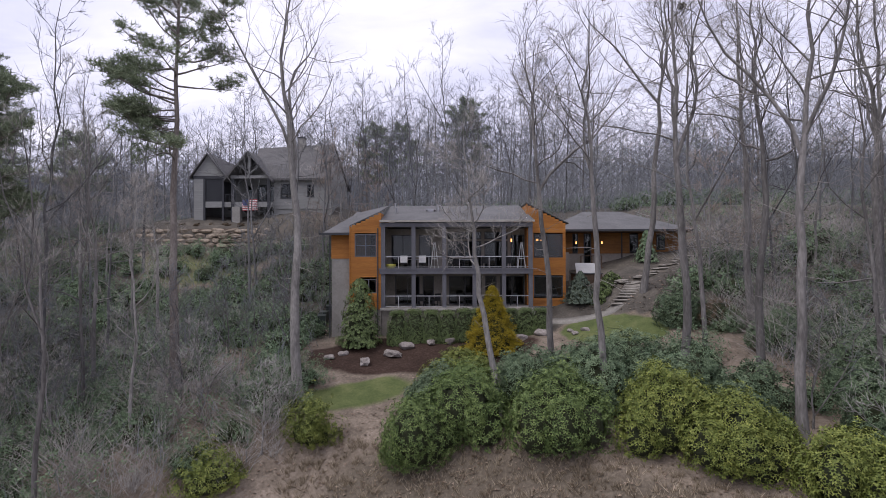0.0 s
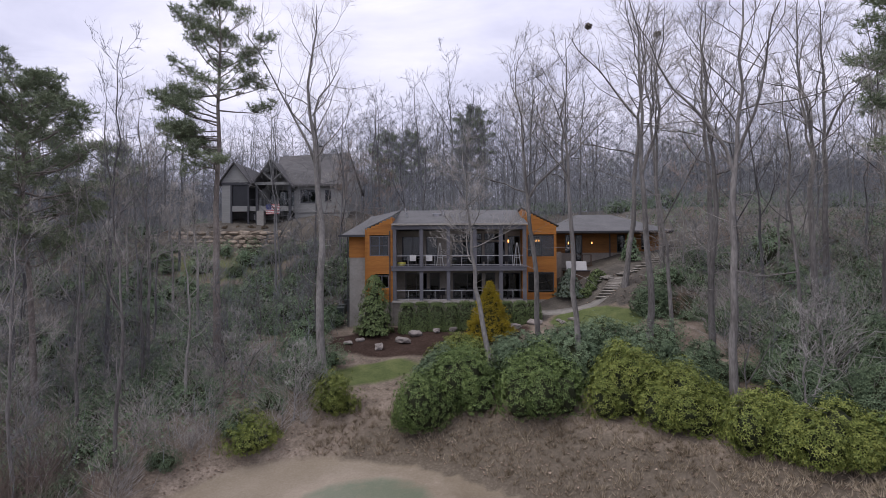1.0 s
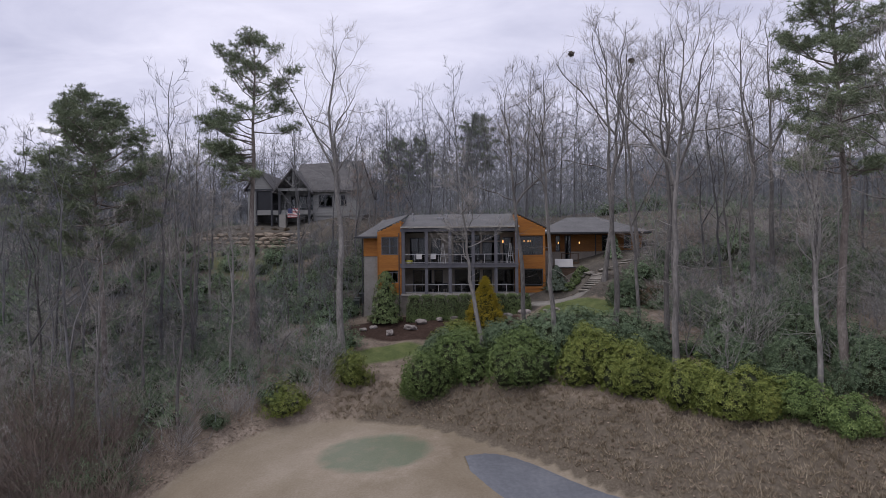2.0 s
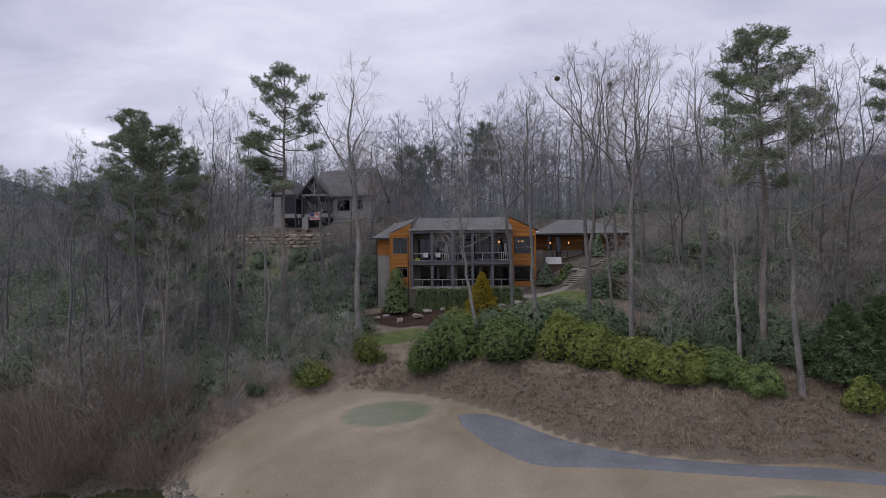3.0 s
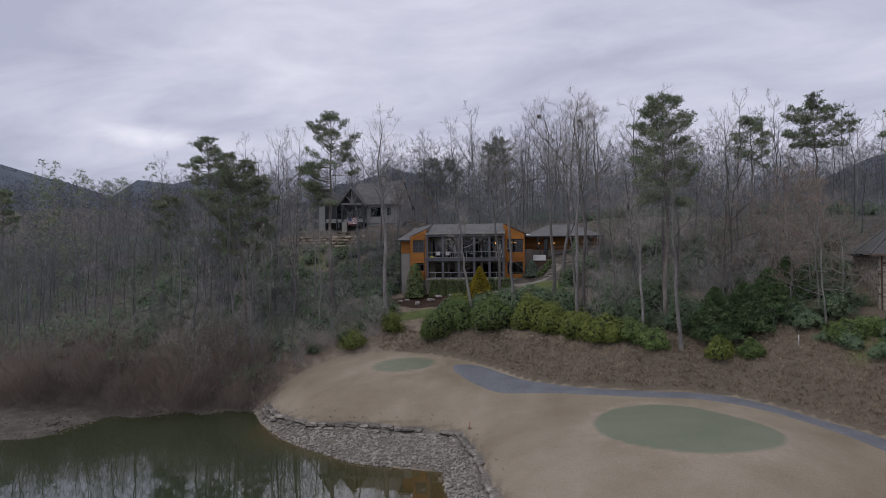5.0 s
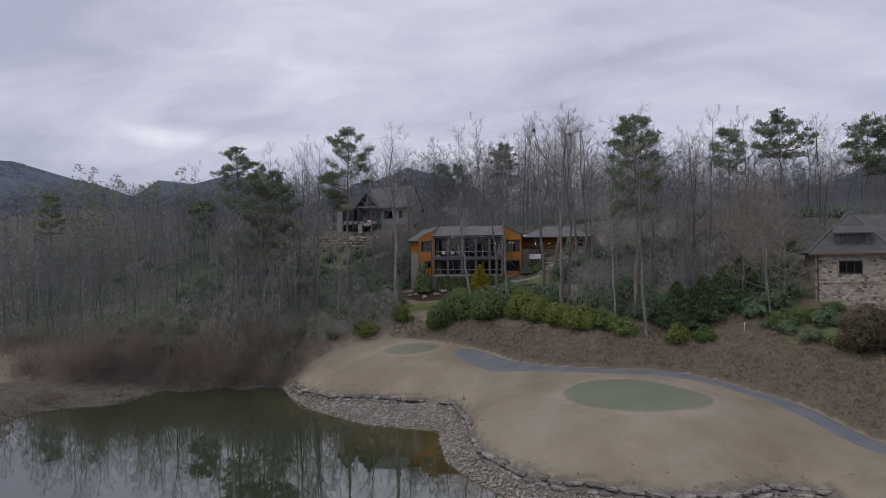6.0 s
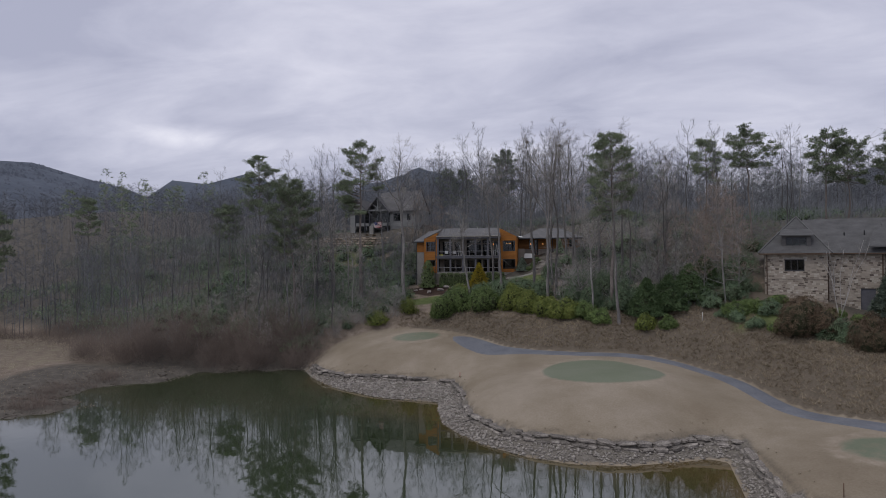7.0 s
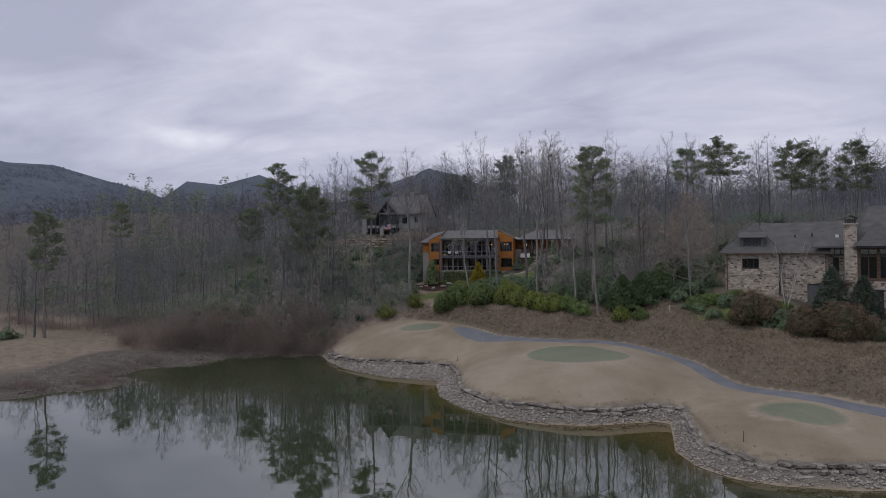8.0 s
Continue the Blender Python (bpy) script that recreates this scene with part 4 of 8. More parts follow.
def leaf_whorls(shape, P, D, r, leaves, length, width, droop=0.15, small=False):
    """A whorl of folded leaves at each point."""
    n = len(P)
    U = np.cross(D, r.normal(0, 1, (n, 3)))
    U /= np.linalg.norm(U, axis=1)[:, None] + 1e-9
    W = np.cross(D, U)
    a = (np.arange(leaves) * 6.283 / leaves)[None, :] + r.random((n, 1)) * 6.28
    out = np.cos(a)[..., None] * U[:, None] + np.sin(a)[..., None] * W[:, None] + D[:, None] * r.uniform(0.1, 0.75, (n, leaves, 1))
    out[..., 2] -= droop
    out /= np.linalg.norm(out, axis=2)[..., None]
    L = length * r.uniform(0.7, 1.2, (n, leaves, 1))
    side = np.cross(out, D[:, None] + 0.2 * r.normal(0, 1, (n, leaves, 3)))
    side /= np.linalg.norm(side, axis=2)[..., None] + 1e-9
    b = P[:, None] + out * L * 0.06
    mid = b + out * L * 0.5 + D[:, None] * width * 0.15
    tip = b + out * L
    if small:
        V = np.stack([b + out * L * 0.3 - side * width / 2, b + out * L * 0.3 + side * width / 2, tip], 2).reshape(-1, 3)
        shape.add(V, np.arange(len(V)).reshape(-1, 3))
        return
    V = np.stack([b, mid - side * width / 2, tip, mid + side * width / 2], 2).reshape(-1, 3)
    k = 4 * np.arange(n * leaves)[:, None]
    F = np.concatenate([k + np.array([[0, 1, 2]]), k + np.array([[0, 2, 3]])])
    shape.add(V, F)


def ball(level=2):
    bm = bmesh.new()
    bmesh.ops.create_icosphere(bm, subdivisions=level, radius=1)
    v = np.array([tuple(x.co) for x in bm.verts])
    f = np.array([[y.index for y in x.verts] for x in bm.faces])
    bm.free()
    return v, f


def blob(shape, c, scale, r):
    """The shaded inside of a shrub: one dark lump that follows its lobes, a little smaller than its leaves."""
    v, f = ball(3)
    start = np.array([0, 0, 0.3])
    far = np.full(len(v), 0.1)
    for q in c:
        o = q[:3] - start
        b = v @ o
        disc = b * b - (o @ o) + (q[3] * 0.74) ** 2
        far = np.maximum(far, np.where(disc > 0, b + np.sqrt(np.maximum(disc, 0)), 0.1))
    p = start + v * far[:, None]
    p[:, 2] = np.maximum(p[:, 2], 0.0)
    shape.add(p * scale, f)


def shrub_data(seed, rx, ry, rz, whorls, leaves, length, width, material, lumps=9, small=False, loose=0.0):
    r = np.random.default_rng(seed)
    P, D, c = lumpy_points(whorls, rx, ry, rz, lumps, r)
    P = P * (1 + loose * r.normal(0, 1, (len(P), 1)))
    P[:, 2] = np.maximum(P[:, 2], 0.05)
    crown, core = Shape(), Shape()
    leaf_whorls(crown, P, D, r, leaves, length, width, 0.15, small)
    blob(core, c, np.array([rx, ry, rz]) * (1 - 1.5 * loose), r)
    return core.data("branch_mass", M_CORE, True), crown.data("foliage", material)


def make_shrub(kind, data, x, y, label, rz=0.0, scale=1.0, group="", sink=0.15, z=None):
    ob = empty(kind)
    data_part("branch_mass", data[0], ob)
    data_part("foliage", data[1], ob)
    ob.matrix_basis = pose(x, y, (ground_z(x, y) if z is None else z) - sink, 0, 0, rz) @ Matrix.Scale(scale, 4)
    return tagged(ob, label, "shrub", group)


M_NEST = plant_mat("dead_leaves", [(0.085, 0.072, 0.06), (0.14, 0.118, 0.1), (0.2, 0.17, 0.143)], 0.9, 0.1)
build_nest("n", 41, 1)
build_nest("p", 42, 1)

GREEN, PALE, GOLD = "dark green", "grey-green", "yellow-green"
RHODO = (
    # x, y, width/2, depth/2, height, leaf colour
    (-1.6, 26.4, 2.3, 2.1, 3.3, GREEN), (0.3, 27.2, 2.2, 2.2, 3.6, GREEN), (0.2, 31.0, 2.3, 2.0, 2.6, GOLD), (-1.2, 29.4, 2.2, 1.8, 2.6, PALE),
    (4.5, 25.0, 2.4, 2.3, 3.7, GREEN), (6.6, 27.6, 2.6, 2.2, 3.2, PALE), (3.9, 29.2, 2.2, 2.0, 2.8, PALE), (9.0, 30.2, 2.6, 2.2, 2.8, PALE),
    (8.9, 23.4, 2.4, 2.3, 3.5, GOLD), (11.0, 26.2, 2.6, 2.2, 3.2, PALE), (11.4, 21.2, 2.2, 2.0, 3.0, GOLD), 
    (14.0, 18.6, 2.2, 1.9, 2.6, GOLD), (16.4, 17.2, 2.3, 1.9, 2.7, GOLD), (18.6, 16.6, 1.9, 1.6, 2.2, GREEN), (20.6, 15.4, 1.4, 1.3, 1.8, GREEN),
    (26.0, 13.6, 1.3, 1.1, 1.6, GOLD), (28.6, 13.2, 1.2, 1.1, 1.5, GREEN), (-7.9, 28.2, 1.7, 1.4, 2.5, GOLD), (-12.3, 26.0, 1.8, 1.4, 1.9, GOLD),
    (14.9, 36.2, 1.7, 1.5, 2.5, PALE), (18.6, 31.0, 2.0, 1.7, 2.2, PALE), (13.2, 23.8, 1.9, 1.8, 2.7, PALE), (16.8, 20.8, 2.2, 1.9, 2.8, PALE),
    (19.6, 19.6, 2.2, 1.9, 2.8, PALE), (18.4, 24.4, 2.0, 1.9, 2.6, PALE), (21.6, 22.6, 2.3, 2.0, 3.0, PALE), (24.0, 18.6, 2.0, 1.8, 2.6, PALE),
)
LEAF = {GREEN: M_RHODO, PALE: M_RHODO_PALE, GOLD: M_RHODO_GOLD}
for i, (x, y, a, b, h, c) in enumerate(RHODO):
    d = shrub_data(500 + i, a * 1.14, b * 1.14, h * 1.2, int(980 * a * b ** 0.5 * (0.75 if x > -6 else 0.5)), 6, 0.17, 0.075, LEAF[c], 24 if x > -6 else 12, True, 0.04 if x > -6 else 0.17)
    make_shrub("rhododendron", d, x, y, "dense " + c + " broad-leaved rhododendron on the bank", 0, 1, "rhododendrons on the bank")

laurel = [shrub_data(600 + i, 2.5, 2.2, 1.9 + 0.4 * i, 330, 4, 0.30, 0.13, M_LAUREL, 12, True, 0.12) for i in range(4)]

fine_laurel = [shrub_data(610 + i, 2.4, 2.1, 2.2 + 0.5 * i, 800, 4, 0.19, 0.08, M_LAUREL, 12, True, 0.14) for i in range(2)]

# ---- woods ----
HOUSES = ((-10, 9, 36, 54), (9, 21, 44, 58), (-33, -12, 61, 82), (38, 66, 4, 36))
EYES = ((-0.6, -2.9), (0.6, -12.3), (3, -24.6), (6.6, -38.6), (11.1, -53.1), (17.6, -73.5))
VIEWS = ((-9.5, 8.5, 41, 24), (9, 14, 48, 8), (-31, -17, 66, 36), (40, 62, 15, 30))


def screens(x, y, side=0.8):
    """How many of the walk's looks at a house front pass by this place."""
    k = 0
    for ex, ey in EYES:
        for x0, x1, yf, near in VIEWS:
            if x0 > 30 and ey > -50:
                continue
            if yf - near < y < yf + 3 and y > ey:
                u = ex + (x - ex) * (yf - ey) / (y - ey)
                k += x0 - (side if yf < 60 else 2.6) < u < x1 + (side if yf < 60 else 1.5)
    return k


def free(x, y, gap=0.0):
    if any(x0 - gap < x < x1 + gap and y0 - gap < y < y1 + gap for x0, x1, y0, y1 in HOUSES):
        return False
    return True


wood = np.random.default_rng(77)
FORMS = ((20, 0.34, 0.24, 1), (22, 0.42, 0.22, 0), (18, 0.28, 0.28, 1), (16, 0.3, 0.26, 0), (23, 0.44, 0.22, 1), (19, 0.28, 0.27, 1), (17, 0.34, 0.25, 0))
kinds = [bare_tree_data(200 + i, H, clear, reach, 0.0048 * H + 0.03, 13, 5, 4, 3, (wood.uniform(-1.5, 1.5), wood.uniform(-1.2, 1.2)), 0.0095, M_PALE if i == 3 else M_BARK, None, fork, 0.0, 6)
         for i, (H, clear, reach, fork) in enumerate(FORMS)]
# the same forms in dimmed bark and twigs, for the shaded woods behind
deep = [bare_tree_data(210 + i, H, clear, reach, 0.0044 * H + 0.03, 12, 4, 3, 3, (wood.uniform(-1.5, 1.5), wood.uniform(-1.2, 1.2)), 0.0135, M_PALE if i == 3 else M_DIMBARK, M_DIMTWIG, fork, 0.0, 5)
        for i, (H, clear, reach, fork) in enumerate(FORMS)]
small = [bare_tree_data(230 + i, H, 0.12, 0.36, 0.05, 14, 4, 3, 3, (0.3, 0), 0.0115, M_PALE if i else M_BARK, M_PALETWIG if i else M_DIMTWIG, 1, 0.2, 0) for i, H in enumerate((7.0, 6.0, 5.0))]


def scatter(n, box, gap, taken, test):
    """Up to n places in a box, none nearer than gap to another."""
    got, tries = [], 0
    while len(got) < n and tries < n * 40:
        tries += 1
        x, y = wood.uniform(box[0], box[1]), wood.uniform(box[2], box[3])
        if test(x, y) and all((x - a) ** 2 + (y - b) ** 2 > gap * gap for a, b in taken):
            got.append((x, y))
            taken.append((x, y))
    return got


def bank_dist(x, y):
    return float(polyline_distance(FOOT, np.array([x]), np.array([y]), False)[0])


taken = [(v[0], v[1]) for v in HERO.values()] + [(p[0], p[1]) for p in PINES]


def wooded(x, y):
    s = bank_dist(x, y)
    if s < 2 or not free(x, y, 1.5):
        return False
    if -10 < x < 10 and y < 52:
        return False
    if x > 10 and s < (6 if x < 24 else 8):
        return False
    if 8 < x < 17 and 33 < y < 44:
        return False
    return screens(x, y) <= (1 if wood.random() < 0.25 else 0)


def west_edge(x, y):
    return y > float(np.interp(x, [-93, -80, -68, -54, -44], [29, 26, 24.5, 18.5, 14]))


spots = scatter(80, (-75, -9, 18, 64), 2.6, taken, wooded) + scatter(10, (10, 32, 17, 46), 3.4, taken, wooded) + scatter(26, (26, 80, 22, 66), 3.0, taken, wooded) + scatter(50, (-80, 95, 56, 105), 3.2, taken, wooded) + scatter(14, (-62, 12, 82, 112), 3.2, taken, wooded) + scatter(16, (-13, 17, 57, 92), 3.0, taken, wooded) + scatter(30, (-112, -50, 13, 46), 2.4, taken, west_edge)
spots += [(-18.6, 52), (-16.4, 57), (-12.6, 53.5), (-14.0, 59.5), (-17.5, 47), (-34.5, 50)]
spots += [(-35.5, 62), (-38.2, 66.5), (-41.0, 61.0), (-36.4, 71), (-40.0, 74.5), (-44.5, 70), (-35.0, 79), (-31.0, 86), (-26.5, 87.5), (-22.0, 86), (-17.0, 87), (-38.5, 84), (-12.5, 84)]
spots += [(-75.3, 15.7), (-76.9, 17.4), (-80.5, 19.0), (-88.0, 22.5)]
for x, y in spots:
    k = int(wood.integers(len(kinds)))
    size = wood.uniform(0.78, 1.12) * (0.74 if x < -45 and y < 50 else 0.84 if x > 30 or x < -34 else 1.0)
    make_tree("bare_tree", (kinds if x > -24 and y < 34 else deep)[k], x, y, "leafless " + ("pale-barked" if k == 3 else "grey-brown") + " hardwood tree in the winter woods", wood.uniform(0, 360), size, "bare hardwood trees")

taken_low = [(r[0], r[1]) for r in RHODO]


def understorey(x, y):
    s = bank_dist(x, y)
    if abs(x - float(np.interp(y, [24, 27, 32, 37], [16.0, 15.4, 14.9, 13.6]))) < 1.9 and 25 < y < 38:
        return False
    if s < 2.0 or not free(x, y, 1.0) or (-9.5 < x < 17 and 22 < y < 52 and not (y < 33 and x > 12.5)) or (-10 < x < 0 and y < 31) or (x > 22 and s < 6.5) or (9 < x < 22 and s < 5.5):
        return False
    return True


for x, y in scatter(130, (-48, -9.5, 18, 54), 1.6, taken_low, understorey) + scatter(50, (12, 40, 17, 46), 2.2, taken_low, understorey) + scatter(26, (-85, 70, 50, 75), 3.0, taken_low, understorey) + [(39.4, 25.0), (41.0, 27.6), (42.6, 29.8), (38.4, 21.6), (37.2, 18.6), (44.6, 32.6), (40.2, 23.0), (38.6, 19.6), (41.6, 25.8), (36.6, 15.6), (38.6, 16.4)] + scatter(30, (-37, -10.5, 38, 60), 2.1, taken_low, lambda x, y: free(x, y, 0.5) and y < 60.5) + [(-78.6, 13.7)]:
    make_shrub("laurel_bush", (fine_laurel[int(wood.integers(2))] if y < 36 and x > -30 else laurel[int(wood.integers(4))]), x, y, "dull green evergreen laurel bush under the trees", wood.uniform(0, 360), wood.uniform(0.55, 1.1), "laurel bushes")
for x, y in scatter(12, (-20, -11, 42, 59), 1.7, taken_low, lambda x, y: free(x, y, 0.5)) + scatter(10, (-46, -32, 38, 58), 2.0, taken_low, lambda x, y: free(x, y, 0.5)) + scatter(52, (-40, -9.5, 18, 42), 1.3, taken_low, lambda x, y: bank_dist(x, y) > 1.2 and free(x, y, 1)) + scatter(26, (14, 40, 19, 44), 1.7, taken_low, understorey):
    make_tree("sapling", small[int(wood.integers(3)) if y < 37 else 0], x, y, "small leafless grey sapling with dense twigs", wood.uniform(0, 360), wood.uniform(0.6, 1.15), "saplings")


def far_woods():
    """Hill and field edge woods further off: slim stems and brushes of twigs, too many to count."""
    r = np.random.default_rng(9)
    stems, brush = Shape(), Shape()
    n = 4300
    a, dist = r.uniform(-1.15, 0.95, n * 3), 60 + 330 * r.random(n * 3) ** 1.25
    X, Y = 10 + dist * np.sin(a), -20 + dist * np.cos(a) * 1.05
    s = polyline_distance(FOOT, X, Y, False)
    ok = (s > np.where(X < -50, -4, 3)) & (Y > np.interp(X, [-120, -93, -80, -68, -54], [40, 30, 27, 25.5, 20])) & ((Y > 64 + 8 * np.sin(X * 0.3)) | (X < -60) | (X > 76)) & ((X < 76) | (Y > 15)) & ~((X > -36) & (X < -9) & (Y < 84)) & ~((X > -2) & (X < 24) & (Y < 74))
    belt = 700
    X, Y = np.concatenate([X[ok][:n], r.uniform(-85, 60, belt), r.uniform(28, 150, belt)]), np.concatenate([Y[ok][:n], r.uniform(84, 140, belt), r.uniform(60, 125, belt)])
    Z = height(X, Y)
    tall = np.clip((X + 95) / 25, 0, 1) * np.clip((60 - X) / 40, 0, 1) * np.clip((Y - 78) / 10, 0, 1) * np.clip((165 - Y) / 25, 0, 1)
    tall = np.maximum(tall, 0.1 * (X < -60) * (Y > 60))
    H = (r.uniform(10, 17, len(X)) + 5.5 * tall) * np.where(X < -35, 0.84, 1.0) * np.interp(np.hypot(X, Y), [150, 380], [1, 0.8])
    D = np.hypot(X, Y)
    P = np.stack([X, Y, Z - 0.3], 1)
    up = np.stack([r.normal(0, 0.04, len(X)), r.normal(0, 0.04, len(X)), np.ones(len(X))], 1)
    stems.spikes(P, up, H, 0.035 + 0.00018 * D)
    m = 10
    f = r.uniform(0.25, 0.97, (len(X), m))
    base = P[:, None] + up[:, None] * (H[:, None] * f)[..., None]
    aa = r.random((len(X), m)) * 6.28
    d = np.stack([np.cos(aa), np.sin(aa), r.uniform(0.1, 1.2, aa.shape)], -1)
    ln = H[:, None] * 0.3 * (1.15 - 0.75 * f) * r.uniform(0.7, 1.3, f.shape)
    wide = np.repeat(0.011 + 0.0003 * D, m)
    brush.spikes(base.reshape(-1, 3), d.reshape(-1, 3), ln.ravel(), wide)
    mid = base + d / np.linalg.norm(d, axis=2)[..., None] * (ln * 0.5)[..., None]
    d2 = d + r.normal(0, 0.7, d.shape)
    brush.spikes(mid.reshape(-1, 3), d2.reshape(-1, 3), ln.ravel() * 0.6, wide * 0.7)
    tagged(new("far_woods", stems.data("far_woods", M_HAZETWIG)), "slim stems of the leafless hill woods, tinted blue-grey for haze", "woods", kind="stuff")
    tagged(new("far_branches", brush.data("far_branches", M_HAZETWIG)), "twigs of the leafless hill woods, tinted blue-grey for haze", "woods", kind="stuff")


far_woods()


def far_pines():
    """Dark evergreens among the far woods, as one mass of tufts."""
    r = np.random.default_rng(21)
    tufts, stems = Shape(), Shape()
    ridge = [(-99.4, 97.6), (-122, 106), (-117, 112), (-113, 105), (-108, 114), (-103, 109), (-99, 116), (-127, 113)]
    for i in range(42):
        a, dist = r.uniform(-1.0, 0.85), r.uniform(110, 300)
        x, y = (10 + dist * math.sin(a), -20 + dist * math.cos(a)) if i < 34 else ridge[i - 34]
        if bank_dist(x, y) < 25 or (i < 34 and y < 98 and -72 < x < 90):
            continue
        z, H = ground_z(x, y), r.uniform(15, 22)
        n = 60
        f = r.uniform(0.4, 1, n)
        w = 3.4 * np.sqrt(1.04 - f) * np.sqrt(r.random(n)) * 1.3
        g = r.random(n) * 6.28
        needle_tufts(tufts, np.stack([x + w * np.cos(g), y + w * np.sin(g), z + H * f], 1), r, 0.9, 12)
        stems.spikes(np.array([[x, y, z - 0.3]]), np.array([[0, 0, 1.0]]), np.array([H]), np.array([0.2]))
    tagged(new("far_pines", tufts.data("far_pines", M_NEEDLE)), "dark evergreen pine crowns scattered over the far hills", "woods", kind="stuff")
    tagged(new("far_pine_stems", stems.data("far_pine_stems", M_PINEBARK)), "slim dark pine stems on the far hills", "woods", kind="stuff")


far_pines()


# ridge trees, their blue-grey base colour standing in for haze
M_HAZERIDGE = plant_mat("haze_tinted_ridge", [(0.066, 0.076, 0.098), (0.088, 0.099, 0.126), (0.112, 0.126, 0.156)], 0.9, 0.1, 0.1, 0.02)


def ridge_woods():
    """The rough edge of woods on the ridges beyond."""
    r = np.random.default_rng(71)
    X, Y = np.concatenate([r.uniform(-1250, -330, 30000), r.uniform(-1000, 1000, 90000)]), np.concatenate([r.uniform(100, 1150, 30000), r.uniform(330, 1700, 90000)])
    Z = height(X, Y)
    xs, ys = ground_axes()
    i, j = np.searchsorted(xs, X) - 1, np.searchsorted(ys, Y) - 1
    u, v = (X - xs[i]) / (xs[i + 1] - xs[i]), (Y - ys[j]) / (ys[j + 1] - ys[j])
    Z = np.minimum(Z, (1 - v) * ((1 - u) * height(xs[i], ys[j]) + u * height(xs[i + 1], ys[j])) + v * ((1 - u) * height(xs[i], ys[j + 1]) + u * height(xs[i + 1], ys[j + 1])))
    tall = (Z > 34) & (r.random(len(X)) < np.where(Y < 1150, 1.0, 0.6))
    keep = np.flatnonzero(tall)
    keep = np.concatenate([keep[keep < 30000][:15000], keep[keep >= 30000][:15000]])
    X, Y, Z = X[keep], Y[keep], Z[keep]
    m = len(X)
    brush = Shape()
    H = r.uniform(0.5, 3.6, m)
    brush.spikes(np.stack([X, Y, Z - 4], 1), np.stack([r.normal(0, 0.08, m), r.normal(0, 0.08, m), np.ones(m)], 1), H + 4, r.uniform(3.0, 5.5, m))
    tagged(new("ridge_woods", brush.data("ridge_woods", M_HAZERIDGE)), "leafless woods along the far ridges, tinted blue-grey for haze", "woods", kind="stuff")


ridge_woods()


def grass_bank():
    """Long dry grass on the bank above the path: tufts of bent blades."""
    r = np.random.default_rng(31)
    n = 90000
    X, Y = r.uniform(-9, 70, n), r.uniform(-45, 32, n)
    s = polyline_distance(FOOT, X, Y, False)
    reach = np.interp(X, [-10, 4, 14, 22, 30, 60], [2.5, 4.2, 5.2, 8, 12, 14])
    ok = (s > 0.35) & (s < reach) & ((X < 38) | (Y < 9) | (X > 66))
    X, Y = X[ok][:17000], Y[ok][:17000]
    # stray tufts on the turf's edge above the ledge
    ex, ey = r.uniform(-18, 40, 9000), r.uniform(-26, 14, 9000)
    dl = polyline_distance(LEDGE, ex, ey, False)
    edge = (dl > 0.1) & (dl < r.uniform(0.2, 2.2, 9000)) & (r.random(9000) < 0.12)
    big = np.concatenate([r.uniform(0.4, 0.9, len(X)) * np.where(r.random(len(X)) < 0.12, 1.6, 1.0), r.uniform(0.25, 0.45, edge.sum())])
    X, Y = np.concatenate([X, ex[edge]]), np.concatenate([Y, ey[edge]])
    n, k = len(X), 14
    a = r.random((n, k)) * 6.28
    out = np.stack([np.cos(a), np.sin(a), 0 * a], -1)
    C = np.stack([X, Y, height(X, Y)], 1)[:, None] + out * (r.random((n, k, 1)) * 0.16 * big[:, None, None])
    D = out * r.uniform(0.15, 1.1, (n, k, 1)) + np.array([0, 0, 1.0]) + r.normal(0, 0.25, (n, 1, 3)) * np.array([1, 1, 0])
    D /= np.linalg.norm(D, axis=2)[..., None]
    L = r.uniform(0.28, 0.6, (n, k, 1)) * big[:, None, None]
    side = np.cross(D, r.normal(0, 1, (n, k, 3)))
    side /= np.linalg.norm(side, axis=2)[..., None]
    V = np.stack([C - side * 0.013, C + side * 0.013, C + D * L], 2).reshape(-1, 3)
    n = 30000
    X, Y = r.uniform(-110, -36, n), r.uniform(-18, 32, n)
    d = polyline_distance(POND, X, Y, True)
    ok = (d > 0.8) & (polyline_distance(FOOT, X, Y, False) < 3) & (np.sin(X * 0.31 + 2 * np.sin(Y * 0.23)) + np.sin(Y * 0.43) > r.uniform(-1.4, 1.2, n))
    X, Y = X[ok][:8000], Y[ok][:8000]
    n = len(X)
    C = np.stack([X, Y, height(X, Y)], 1)
    a = r.random(n) * 6.28
    side = np.stack([np.cos(a), np.sin(a), 0 * a], 1) * 0.025
    tip = C + np.stack([r.normal(0, 0.15, n), r.normal(0, 0.15, n), r.uniform(0.1, 0.28, n)], 1)
    V = np.concatenate([V, np.stack([C - side, C + side, tip], 1).reshape(-1, 3)])
    M = plant_mat("dry_grass", [(0.13, 0.102, 0.07), (0.25, 0.205, 0.147), (0.46, 0.392, 0.292)], 0.9, 0.0, 0.1, 0.25)
    tagged(new("dry_grass", tri_mesh("dry_grass", V, np.arange(len(V)).reshape(-1, 3), M)), "long dry tan grass on the bank above the path", "grass", kind="stuff")


grass_bank()


